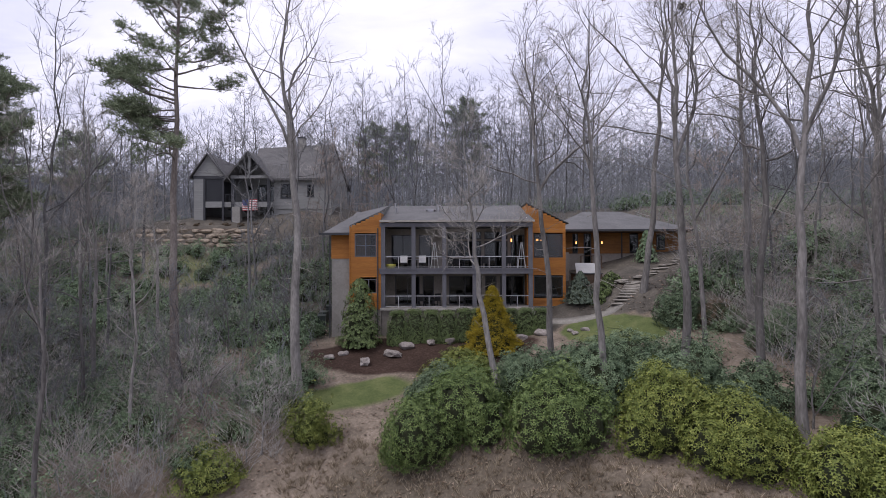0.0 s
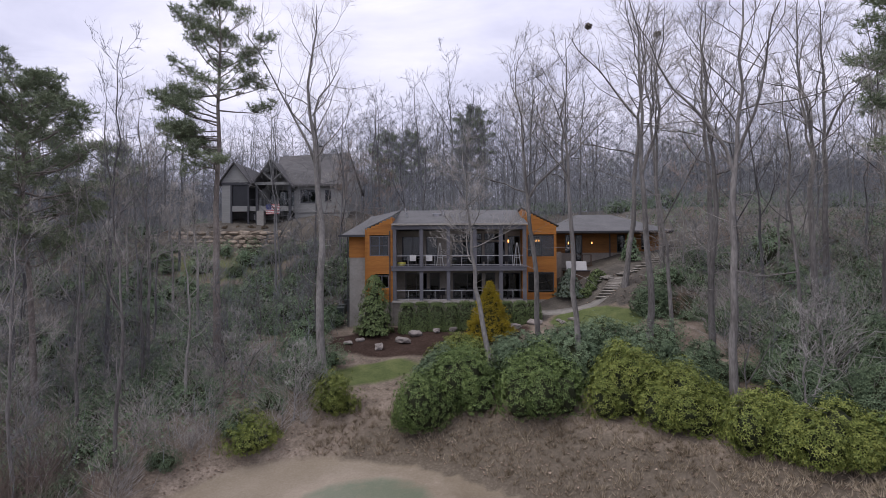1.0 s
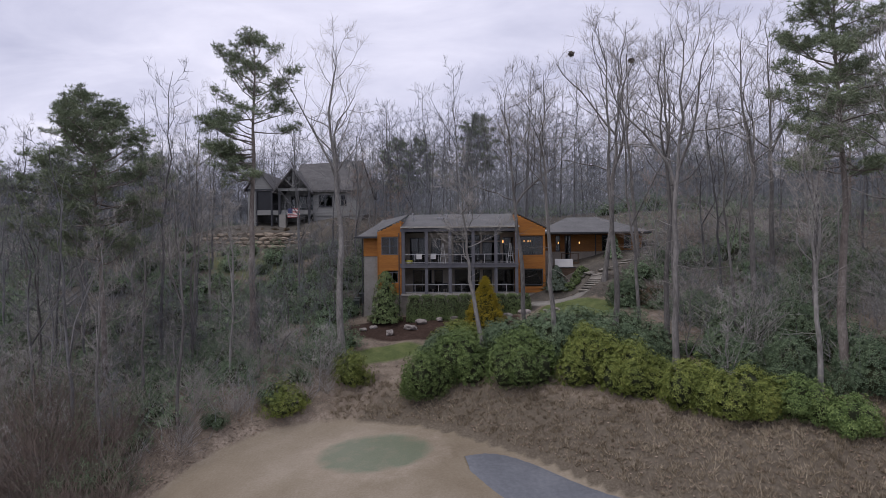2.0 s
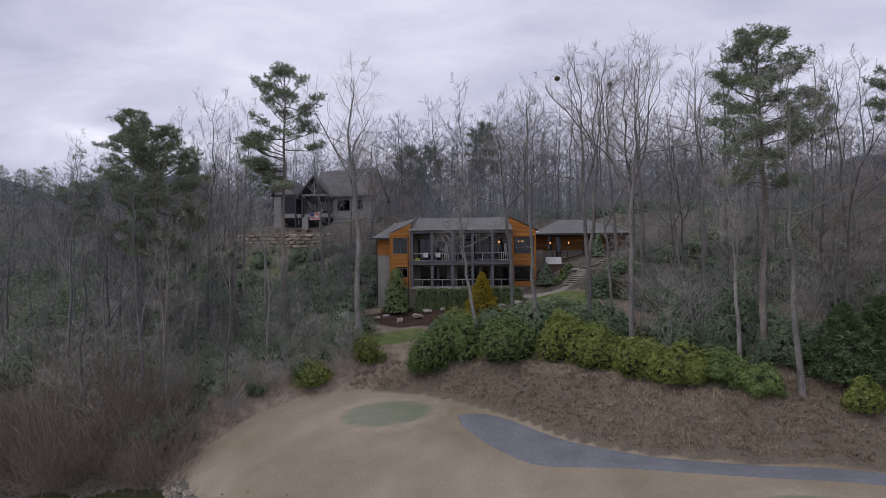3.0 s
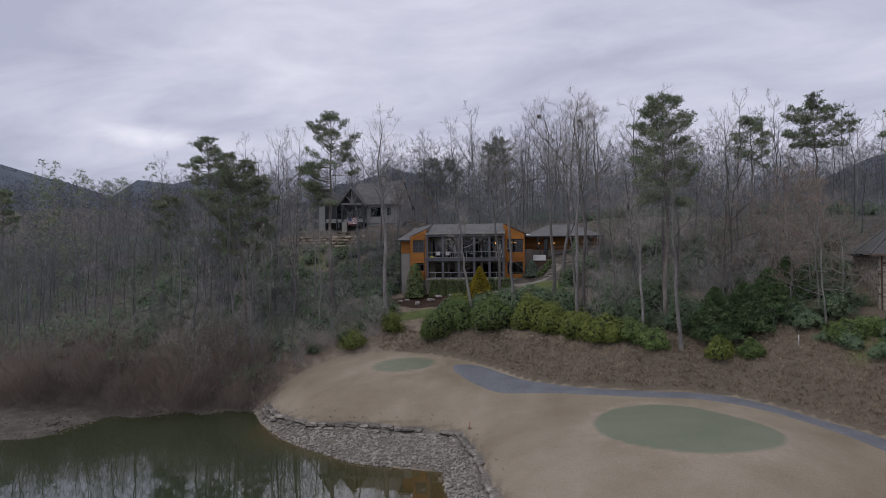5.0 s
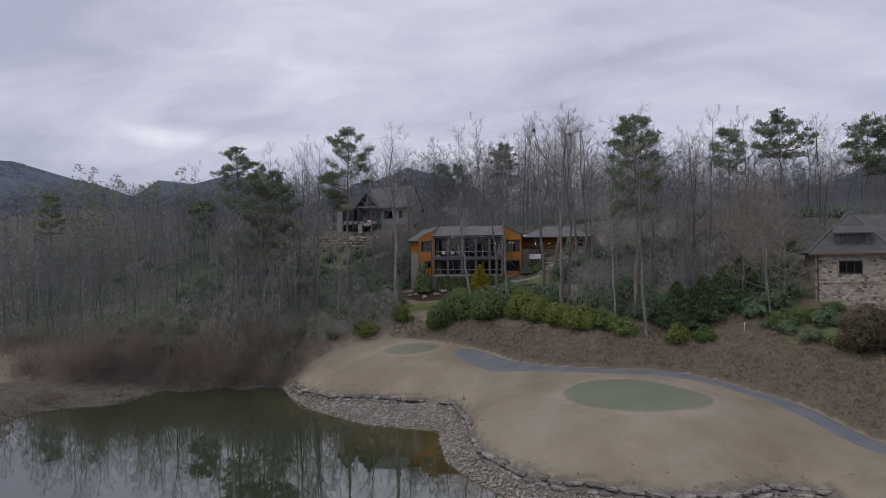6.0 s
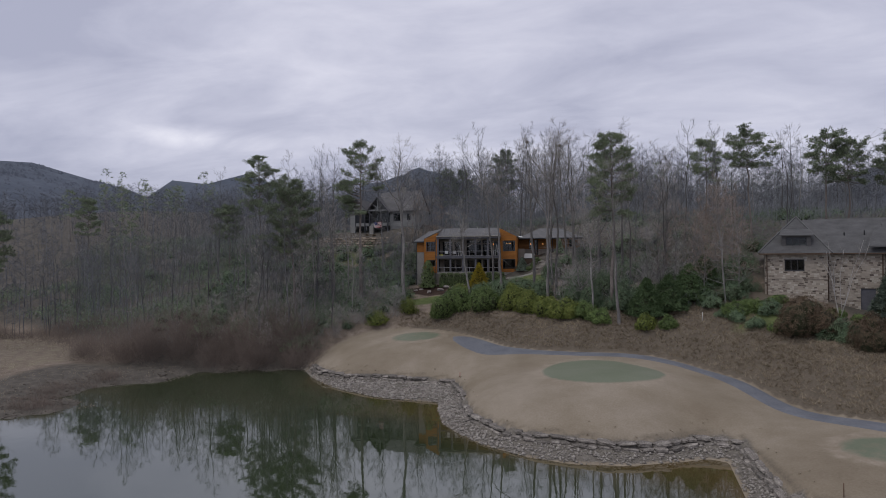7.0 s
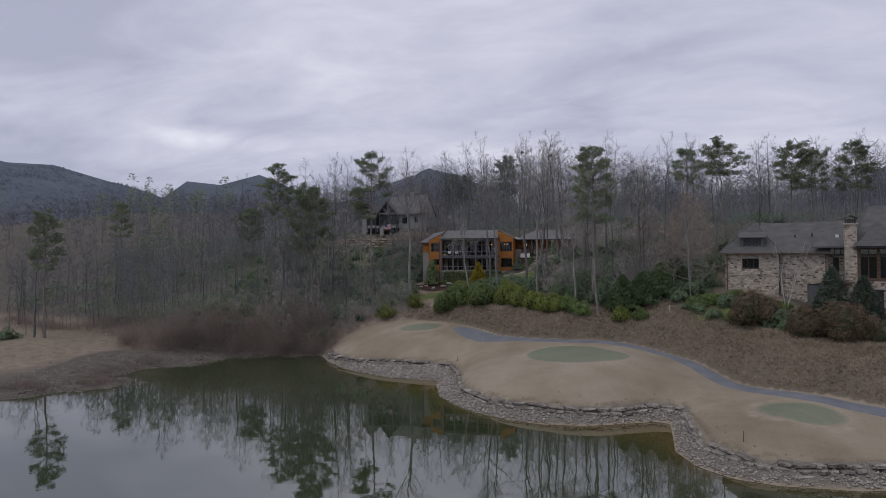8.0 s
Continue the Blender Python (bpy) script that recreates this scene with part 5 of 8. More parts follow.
def thicket():
    """Red-brown brush along the pond's far shore."""
    r = np.random.default_rng(41)
    P, D, L = [], [], []
    line = np.array([(-52, 13), (-44, 12.4), (-37, 15.5), (-30, 16.8), (-24, 18.0), (-19.5, 19.0)])
    for t in np.linspace(0, 1, 100):
        u = t * 5
        k = min(int(u), 4)
        c = line[k] + (line[k + 1] - line[k]) * (u - k) + r.normal(0, 1.9, 2)
        m = 330
        h = r.uniform(3.2, 8.6) * (1.2 if 0.15 < t < 0.8 else 0.75)
        away = r.normal(0, 1, (m, 2)) * (0.22 * h + 0.25)
        f = r.random(m) ** 0.8
        xy = c + away * (0.25 + 0.75 * f[:, None])
        z = height(xy[:, 0], xy[:, 1])
        dome = np.clip(1.1 - 0.25 * np.hypot(away[:, 0], away[:, 1]) / (0.16 * h + 0.25), 0.35, 1)
        P.append(np.stack([xy[:, 0], xy[:, 1], np.maximum(z, 0) + h * f * 0.62 * dome], 1))
        D.append(np.stack([away[:, 0] * 0.3 + r.normal(0, 0.4, m), away[:, 1] * 0.3 + r.normal(0, 0.4, m), np.ones(m)], 1))
        L.append(h * r.uniform(0.15, 0.42, m) * dome)
    for t in np.linspace(0, 1, 60):
        c = np.array([np.interp(t, [0, 0.25, 0.6, 1], [-102, -84, -67, -53]), np.interp(t, [0, 0.25, 0.6, 1], [34, 26, 25.5, 17.5])]) + r.normal(0, 1.3, 2)
        m, h = 130, r.uniform(1.2, 3.4)
        xy = c + r.normal(0, 1.2, (m, 2))
        P.append(np.stack([xy[:, 0], xy[:, 1], height(xy[:, 0], xy[:, 1]) + h * r.random(m) * 0.5], 1))
        D.append(np.stack([r.normal(0, 0.4, m), r.normal(0, 0.4, m), np.ones(m)], 1))
        L.append(h * r.uniform(0.25, 0.6, m))
    for _ in range(60):
        c = np.array([r.uniform(-62, -35), r.uniform(-14, 12)])
        if not 0.2 < float(polyline_distance(POND, c[:1], c[1:], True)[0]) < 4:
            continue
        m, h = 220, r.uniform(0.7, 1.7)
        xy = c + r.normal(0, 0.6, (m, 2)) * np.array([2.2, 0.9])
        P.append(np.stack([xy[:, 0], xy[:, 1], height(xy[:, 0], xy[:, 1])], 1))
        D.append(np.stack([r.normal(0, 0.35, m), r.normal(0, 0.35, m), np.ones(m)], 1))
        L.append(h * r.uniform(0.4, 1.0, m))
    brush = Shape()
    P, D, L = np.concatenate(P), np.concatenate(D), np.concatenate(L)
    brush.spikes(P, D, L, np.full(len(P), 0.012))
    tagged(new("brush", brush.data("brush", M_RUST)), "dense red-brown leafless brush along the pond shore", "brush", kind="stuff")


thicket()


def undergrowth():
    """Thin grey shoots and seedlings between the trees, too many to count."""
    r = np.random.default_rng(51)
    n = 150000
    X, Y = np.concatenate([r.uniform(-80, 75, n), r.uniform(-50, 45, n)]), np.concatenate([r.uniform(14, 110, n), r.uniform(16, 60, n)])
    s = polyline_distance(FOOT, X, Y, False)
    ok = (s > 1.0) & ~((X > -10) & (X < 18) & (Y < 55) & (s > 0)) & ~((X > 8) & (s < 7)) & ~((X > -37) & (X < -11) & (Y > 58) & (Y < 82)) & ~((X > 37) & (Y < 36))
    X, Y = X[ok][:27000], Y[ok][:27000]
    n = len(X)
    Z = height(X, Y)
    brush = Shape()
    lift = r.random(n) ** 2 * 2.2
    brush.spikes(np.stack([X, Y, Z + lift], 1), np.stack([r.normal(0, 0.45, n), r.normal(0, 0.45, n), np.ones(n)], 1), r.uniform(0.7, 2.6, n), np.full(n, 0.013) + 0.00012 * np.hypot(X, Y))
    n = 13000
    X, Y = r.uniform(-75, 80, n), r.uniform(58, 112, n)
    ok = ~((X > -37) & (X < -9) & (Y < 84)) & ~((X > -3) & (X < 23) & (Y < 64))
    X, Y = X[ok], Y[ok]
    n = len(X)
    brush.spikes(np.stack([X, Y, height(X, Y) + 4.5 * r.random(n) ** 1.5], 1), np.stack([r.normal(0, 0.6, n), r.normal(0, 0.6, n), np.ones(n)], 1), r.uniform(1.5, 4.5, n), np.full(n, 0.022))
    # shorter thickets behind the houses
    n = 5200
    X, Y = r.uniform(-60, 75, n), r.uniform(62, 108, n)
    ok = ~((X > -37) & (X < -9) & (Y < 84)) & ~((X > -3) & (X < 23) & (Y < 64))
    X, Y = X[ok], Y[ok]
    n = len(X)
    for _ in range(3):
        brush.spikes(np.stack([X, Y, height(X, Y) + 7.0 * r.random(n)], 1), np.stack([r.normal(0, 0.8, n), r.normal(0, 0.8, n), np.ones(n)], 1), r.uniform(2.0, 4.0, n), np.full(n, 0.025))
    tagged(new("undergrowth", brush.data("undergrowth", M_DIMTWIG)), "thin grey leafless shoots between the trees", "undergrowth", kind="stuff")


undergrowth()


def slope_brush():
    """Pale grey twiggy bushes on the west slope and beside the mulch path, too tangled to count."""
    r = np.random.default_rng(57)
    brush = Shape()
    for i in range(400):
        x, y = (r.uniform(-24, -8), r.uniform(21, 34)) if i < 70 else (r.uniform(-46, -9), r.uniform(18, 46)) if i < 260 else (r.uniform(16, 44), r.uniform(19, 52))
        if bank_dist(x, y) < (1.0 if x < 0 else 7.5) or not free(x, y, 0.6) or (-14 < x < 0 and y > 33) or (x > -9.5 and x < 0 and y < 29):
            continue
        m, h = int(r.uniform(70, 130)), r.uniform(1.2, 3.4) * (1.0 if x < 0 else 1.4)
        away = r.normal(0, 1, (m, 2)) * 0.3 * h
        f = r.random(m)
        xy = np.array([x, y]) + away * (0.2 + 0.8 * f[:, None])
        z = height(xy[:, 0], xy[:, 1])
        D = np.stack([away[:, 0] * 0.8 + r.normal(0, 0.4, m), away[:, 1] * 0.8 + r.normal(0, 0.4, m), np.full(m, 0.9)], 1)
        brush.spikes(np.stack([xy[:, 0], xy[:, 1], z + f * h * 0.6], 1), D, r.uniform(0.25, 0.6, m) * h * 0.8, np.full(m, 0.0115))
    tagged(new("slope_brush", brush.data("slope_brush", M_TWIG)), "pale grey leafless twiggy bushes on the slope", "brush", kind="stuff")


slope_brush()

# ---- buildings: shared pieces ----
M_CEDAR = mat("orange_cedar_siding", [(0.25, 0.092, 0.013), (0.33, 0.128, 0.02), (0.41, 0.168, 0.03)], 0.5, 0.55, 0.15, 30, stretch=(0.5, 0.5, 6))
# weathered cedar of the rear wing, also darkened for shade under its deep eave
M_EAVECEDAR = mat("eave_shaded_weathered_cedar", [(0.15, 0.065, 0.018), (0.21, 0.092, 0.024), (0.28, 0.125, 0.035)], 0.5, 0.65, 0.15, 30, stretch=(0.5, 0.5, 6))
M_STUCCO = mat("grey_stucco", [(0.23, 0.22, 0.205), (0.27, 0.26, 0.24), (0.31, 0.30, 0.28)], 0.7, 0.9, 0.2, 60)
M_WARMSTUCCO = mat("warm_stucco", [(0.22, 0.195, 0.17), (0.26, 0.235, 0.205), (0.30, 0.27, 0.24)], 0.7, 0.9, 0.2, 60)
M_FRAME = mat("slate_grey_paint", [(0.095, 0.095, 0.108), (0.115, 0.115, 0.13), (0.135, 0.135, 0.15)], 1.5, 0.5, 0.05, 40)
M_DARKFRAME = mat("dark_window_frame", [(0.035, 0.037, 0.042), (0.05, 0.052, 0.058)], 2, 0.45)
M_ROOF = mat("grey_roofing", [(0.083, 0.083, 0.085), (0.107, 0.107, 0.109), (0.132, 0.132, 0.133)], 0.6, 0.85, 0.3, 25)
M_ROOF2 = mat("weathered_shingles", [(0.07, 0.069, 0.07), (0.092, 0.09, 0.091), (0.117, 0.114, 0.114)], 0.8, 0.9, 0.5, 18, stretch=(1, 1, 3))
M_ROOF3 = mat("dark_shingles", [(0.062, 0.062, 0.063), (0.083, 0.083, 0.084), (0.105, 0.105, 0.106)], 0.8, 0.9, 0.5, 18, stretch=(1, 1, 3))
M_WHITE = mat("white_paint", [(0.62, 0.62, 0.60), (0.72, 0.72, 0.70)], 2, 0.5)
M_METAL = mat("galvanised_metal", [(0.35, 0.35, 0.36), (0.45, 0.45, 0.46)], 3, 0.35, metal=0.9)
M_SILVER = mat("brushed_rail", [(0.42, 0.42, 0.43), (0.5, 0.5, 0.51)], 3, 0.4, metal=0.6)
M_DARK = mat("dark_furniture", [(0.02, 0.02, 0.022), (0.04, 0.04, 0.043)], 3, 0.6)
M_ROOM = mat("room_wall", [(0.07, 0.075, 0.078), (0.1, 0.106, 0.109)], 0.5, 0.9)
M_TIMBER = mat("brown_timber", [(0.055, 0.036, 0.025), (0.085, 0.057, 0.04), (0.12, 0.083, 0.06)], 1.0, 0.8, 0.3, 20, stretch=(1, 1, 6))
M_PAVE = mat("pale_flagstone", [(0.27, 0.25, 0.225), (0.34, 0.32, 0.29), (0.42, 0.40, 0.365)], 1.4, 0.9, 0.4, 12, vary=0.15)
M_GREYSIDE = mat("taupe_siding", [(0.2, 0.203, 0.198), (0.235, 0.239, 0.233), (0.275, 0.278, 0.27)], 0.7, 0.85, 0.2, 30, stretch=(0.4, 0.4, 7))
M_BOULDER = mat("tan_boulder", [(0.10, 0.08, 0.06), (0.19, 0.155, 0.118), (0.30, 0.255, 0.205)], 1.1, 0.9, 0.6, 6, vary=0.25)


def pane_mat():
    """Clear window glass: lets light through, mirrors more at a low angle."""
    m = bpy.data.materials.new("window_glass")
    m.use_nodes = True
    nt = m.node_tree
    N, L = nt.nodes.new, nt.links.new
    nt.nodes.remove(nt.nodes["Principled BSDF"])
    tr, gl, mx, fr = N("ShaderNodeBsdfTransparent"), N("ShaderNodeBsdfGlossy"), N("ShaderNodeMixShader"), N("ShaderNodeFresnel")
    tr.inputs[0].default_value = (0.62, 0.67, 0.68, 1)
    gl.inputs["Roughness"].default_value = 0.02
    fr.inputs[0].default_value = 1.45
    L(fr.outputs[0], mx.inputs[0])
    L(tr.outputs[0], mx.inputs[1])
    L(gl.outputs[0], mx.inputs[2])
    L(mx.outputs[0], nt.nodes["Material Output"].inputs[0])
    return m


M_GLASS = pane_mat()


def glow_mat(name, colour, strength):
    m = bpy.data.materials.new(name)
    m.use_nodes = True
    b = m.node_tree.nodes["Principled BSDF"]
    b.inputs["Base Color"].default_value = (*colour, 1)
    b.inputs["Emission Color"].default_value = (*colour, 1)
    b.inputs["Emission Strength"].default_value = strength
    return m


M_LAMP = glow_mat("warm_lamp", (1.0, 0.42, 0.12), 1.6)

BOX = [(0, 2, 3, 1), (4, 5, 7, 6), (0, 1, 5, 4), (2, 6, 7, 3), (0, 4, 6, 2), (1, 3, 7, 5)]


class Site:
    """Builds parts in world metres under a thing whose base stands at an origin."""

    def __init__(self, kind, x, y, z, label, category, group=""):
        self.o = Vector((x, y, z))
        self.root = empty(kind, x, y, z)
        tagged(self.root, label, category, group)

    def mesh(self, name, verts, faces, m, parent=None, label="", smooth=False):
        v = [(a - self.o.x, b - self.o.y, c - self.o.z) for a, b, c in verts]
        return mesh_object(name, v, faces, m, smooth, parent or self.root, label)

    def box(self, name, x0, x1, y0, y1, z0, z1, m, parent=None, label=""):
        return self.mesh(name, [(x, y, z) for z in (z0, z1) for y in (y0, y1) for x in (x0, x1)], BOX, m, parent, label)

    def boxes(self, name, rows, m, parent=None, label=""):
        """Boxes as one mesh: corners that meet are shared, walls between neighbours left out."""
        v, index, faces = [], {}, {}
        for x0, x1, y0, y1, z0, z1 in rows:
            k = []
            for p in [(x, y, z) for z in (z0, z1) for y in (y0, y1) for x in (x0, x1)]:
                q = tuple(round(c, 3) for c in p)
                if q not in index:
                    index[q] = len(v)
                    v.append(p)
                k.append(index[q])
            for f in BOX:
                g = tuple(k[i] for i in f)
                key = tuple(sorted(g))
                faces[key] = None if key in faces else g
        return self.mesh(name, v, [f for f in faces.values() if f], m, parent, label)

    def prism(self, name, pts, drop, m, parent=None, label=""):
        """A sheet through pts with thickness, hanging straight down."""
        n = len(pts)
        v = list(pts) + [(a, b, c - drop) for a, b, c in pts]
        f = [tuple(range(n)), tuple(range(2 * n - 1, n - 1, -1))] + [(i, i + n, (i + 1) % n + n, (i + 1) % n) for i in range(n)]
        return self.mesh(name, v, f, m, parent, label)

    def panel(self, name, x0, x1, z0, z1, y0, y1, holes, m, parent=None, label=""):
        """An upright wall along x with openings that go right through."""
        xs = sorted({x0, x1, *[h[0] for h in holes], *[h[1] for h in holes]})
        zs = sorted({z0, z1, *[h[2] for h in holes], *[h[3] for h in holes]})
        rows = []
        for a, b in zip(xs, xs[1:]):
            for c, d in zip(zs, zs[1:]):
                if not any(h[0] <= a and b <= h[1] and h[2] <= c and d <= h[3] for h in holes):
                    rows.append((a, b, y0, y1, c, d))
        return self.boxes(name, rows, m, parent, label)

    def siding(self, name, x0, x1, z0, top, y, depth, holes, m, step=0.15, parent=None):
        """Lapped boards, each leaning out at its foot; top(x) is the wall's upper edge."""
        v, f = [], []
        zt = max(top(x0), top(x1))
        z = z0
        while z < zt - 0.01:
            h = min(step, zt - z)
            spans = [(x0, x1)]
            for a, b, c, d in holes:
                if z + h > c + 0.005 and z < d - 0.005:
                    spans = [q for s0, s1 in spans for q in ((s0, min(s1, a)), (max(s0, b), s1)) if q[1] - q[0] > 0.01]
            for a, b in spans:
                lo, hi = a, b
                for _ in range(40):
                    if top(lo) < z + h - 0.02:
                        lo += (b - a) / 40
                    if top(hi) < z + h - 0.02:
                        hi -= (b - a) / 40
                if hi - lo < 0.02:
                    continue
                k = len(v)
                v += [(lo, y - 0.03, z), (hi, y - 0.03, z), (hi, y, z + h), (lo, y, z + h), (lo, y + depth, z), (hi, y + depth, z), (hi, y + depth, z + h), (lo, y + depth, z + h)]
                f += [tuple(i + k for i in q) for q in ((0, 1, 2, 3), (5, 4, 7, 6), (4, 0, 3, 7), (1, 5, 6, 2), (4, 5, 1, 0), (3, 2, 6, 7))]
            z += step
        return self.mesh(name, v, f, m, parent)

    def window(self, x0, x1, z0, z1, y, m, cols=1, rows=1, bar=0.07, name="window", depth=0.12, sill=False):
        """Frame, bars and glass in an opening whose outer face is at y."""
        holes = []
        for i in range(cols):
            for k in range(rows):
                a, b = x0 + (x1 - x0) * i / cols, x0 + (x1 - x0) * (i + 1) / cols
                c, d = z0 + (z1 - z0) * k / rows, z0 + (z1 - z0) * (k + 1) / rows
                holes.append((a + (bar if i == 0 else bar / 2), b - (bar if i == cols - 1 else bar / 2), c + (bar if k == 0 else bar / 3), d - (bar if k == rows - 1 else bar / 3)))
        w = self.panel(name, x0, x1, z0, z1, y - 0.02, y + depth, holes, m)
        g = self.box("pane", x0 + bar, x1 - bar, y + 0.05, y + 0.062, z0 + bar, z1 - bar, M_GLASS, w, "clear reflecting glass")
        g.visible_shadow = False
        if sill:
            self.box("sill", x0 - 0.06, x1 + 0.06, y - 0.09, y + 0.02, z0 - 0.07, z0 - 0.003, m, w)
        return w

    def rod(self, name, a, b, r, m, parent=None, sides=8, label=""):
        sh = Shape()
        sh.tube(np.array([a, b], float) - np.array(self.o), [r, r], sides)
        n = sides
        sh.add(np.concatenate([sh.V[0]]), np.array([[0, i + 1, i] for i in range(1, n - 1)] + [[n, n + i, n + i + 1] for i in range(1, n - 1)]))
        return data_part(name, sh.data(name, m), parent or self.root, label)


# ---- the orange and grey house ----
def build_orange_house():
    s = Site("house", 0, 41, 10, "two-storey house of orange cedar and grey stucco with deep porches", "house")
    posts = (-5.51, -3.24, -0.94, 1.31, 3.51, 5.5)
    # slabs, beams and ceilings of the two porches
    s.box("lower_deck", -5.75, 5.66, 40.95, 44.2, 12.66, 12.86, M_PAVE, label="pale concrete porch floor")
    s.boxes("upper_deck", [(-5.77, 5.66, 40.9, 44.2, 15.38, 15.72), (-5.82, 5.72, 40.84, 40.94, 15.70, 15.80)], M_FRAME)
    s.boxes("porch_beam", [(-5.77, 5.66, 40.95, 41.25, 18.9, 19.2), (-5.77, -5.5, 41.25, 44.2, 18.9, 19.2), (5.4, 5.66, 41.25, 44.2, 18.9, 19.2)], M_FRAME)
    s.box("porch_ceiling", -5.5, 5.4, 41.25, 44.2, 19.0, 19.1, M_WARMSTUCCO)
    for x in posts:
        s.box("post", x - 0.15, x + 0.15, 41.0, 41.28, 15.8, 18.9, M_FRAME)
        s.box("post", x - 0.15, x + 0.15, 41.0, 41.28, 12.86, 15.38, M_FRAME)
    for z in (12.86, 15.8):
        for a, b in zip(posts, posts[1:]):
            r = s.boxes("railing", [(a + 0.15, b - 0.15, 41.08, 41.16, z + 0.84, z + 0.89), (a + 0.15, b - 0.15, 41.1, 41.14, z + 0.08, z + 0.11)], M_SILVER)
            c = (a + b) / 2
            s.box("railing_post", c - 0.018, c + 0.018, 41.09, 41.15, z, z + 0.84, M_SILVER, r)
    # back walls of the porches with glazed doors
    up = [(-5.2, -3.35, 15.75, 18.4), (-3.0, -2.0, 15.75, 18.4), (-0.7, 2.0, 15.75, 17.9), (-0.7, 2.0, 18.05, 18.65), (2.25, 4.1, 15.75, 17.9), (2.25, 4.1, 18.05, 18.65), (4.35, 5.4, 15.75, 18.4)]
    low = [(-4.9, -2.95, 12.86, 15.1), (-2.7, -1.8, 12.86, 15.1), (-0.6, 2.0, 12.86, 15.1), (2.3, 3.2, 12.86, 15.1), (3.5, 5.4, 12.86, 15.1)]
    s.panel("porch_wall", -5.7, 5.6, 15.72, 18.9, 44.2, 44.42, up, M_WARMSTUCCO)
    s.panel("porch_wall", -5.7, 5.6, 12.66, 15.38, 44.2, 44.42, low, M_WARMSTUCCO)
    for a, b, c, d in up + low:
        s.window(a, b, c, d, 44.24, M_DARKFRAME, 2 if b - a > 1.2 else 1, 1, 0.07, "glazed_door" if d - c > 1 else "window")
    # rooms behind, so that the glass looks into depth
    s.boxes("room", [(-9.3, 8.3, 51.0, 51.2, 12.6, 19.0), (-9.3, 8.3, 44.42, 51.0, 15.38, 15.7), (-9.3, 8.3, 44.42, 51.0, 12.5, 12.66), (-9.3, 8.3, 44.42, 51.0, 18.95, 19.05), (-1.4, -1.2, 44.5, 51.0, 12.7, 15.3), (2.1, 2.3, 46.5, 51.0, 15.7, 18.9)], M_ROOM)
    # foundation
    s.box("foundation", -5.66, 5.6, 41.2, 44.2, 9.6, 12.66, M_WARMSTUCCO)
    s.boxes("downpipe", [(-5.95, -5.87, 40.9, 40.98, 10.0, 18.8)], M_DARKFRAME)
    # centre roof
    s.prism("roof", [(-5.72, 40.8, 19.38), (5.75, 40.8, 19.38), (5.4, 47.2, 21.0), (-5.5, 47.2, 21.0)], 0.12, M_ROOF, label="grey low-pitched roof")
    s.prism("roof", [(-5.55, 47.2, 21.0), (5.4, 47.2, 21.0), (5.4, 54, 19.2), (-5.55, 54, 19.2)], 0.16, M_ROOF)
    s.box("fascia", -5.75, 5.78, 40.74, 40.8, 19.24, 19.39, M_PAVE, label="bright metal roof edge")
    for x, y, z, h in ((-5.0, 45.5, 20.5, 0.5), (-4.7, 43.8, 20.05, 0.45), (1.0, 46.6, 20.8, 0.35), (3.9, 43.0, 19.85, 0.45)):
        v = s.rod("vent_pipe", (x, y, z - 0.2), (x, y, z + h), 0.06, M_METAL)
        s.rod("cap", (x, y, z + h), (x, y, z + h + 0.06), 0.1, M_METAL, v)
    fan = s.boxes("roof_vent", [(-2.3, -1.8, 44.4, 44.9, 20.1, 20.42), (-2.42, -1.68, 44.28, 45.02, 20.42, 20.5)], M_METAL, label="dented metal roof vents")
    s.rod("stack", (-1.45, 44.6, 20.1), (-1.45, 44.6, 20.75), 0.13, M_METAL, fan)
    s.rod("stack", (-1.45, 44.6, 20.75), (-1.45, 44.6, 20.85), 0.2, M_METAL, fan)
    # west block: cedar front with a slanting top, lower stucco part further back
    def west_top(x):
        return 18.97 + (x + 7.96) * (20.02 - 18.97) / 2.28
    win = [(-7.64, -6.0, 16.68, 18.37), (-7.2, -6.0, 13.94, 15.0)]
    s.siding("cedar_wall", -7.96, -5.68, 12.74, west_top, 41.0, 0.2, win, M_CEDAR)
    s.window(*win[0], 41.03, M_FRAME, 2, 2)
    s.window(*win[1], 41.03, M_FRAME, 2, 1)
    s.box("corner_board", -8.02, -7.94, 40.93, 41.2, 12.7, 18.95, M_CEDAR)
    s.boxes("side_wall", [(-7.96, -7.8, 41.2, 54, 10.0, 18.9), (-5.84, -5.68, 41.2, 47.2, 18.0, 19.95)], M_CEDAR)
    s.box("stone_base", -7.96, -5.68, 41.06, 41.3, 9.6, 12.74, M_WARMSTUCCO)
    s.prism("roof", [(-8.0, 40.98, 19.03), (-5.62, 40.98, 20.12), (-5.62, 47.2, 21.05), (-8.0, 47.2, 20.5)], 0.07, M_ROOF)
    s.box("stucco_wall", -9.5, -7.96, 41.7, 54, 9.6, 16.54, M_STUCCO)
    s.siding("cedar_wall", -9.52, -7.96, 16.54, lambda x: 18.32, 41.68, 0.2, [], M_CEDAR)
    s.siding("side_cladding", -9.52, -9.4, 16.54, lambda x: 18.32, 41.9, 12, [], M_CEDAR)
    s.prism("roof", [(-10.25, 41.2, 18.5), (-8.0, 41.2, 18.5), (-8.0, 47.2, 20.5), (-8.4, 47.2, 20.5), (-10.25, 45.5, 18.6)], 0.12, M_ROOF)
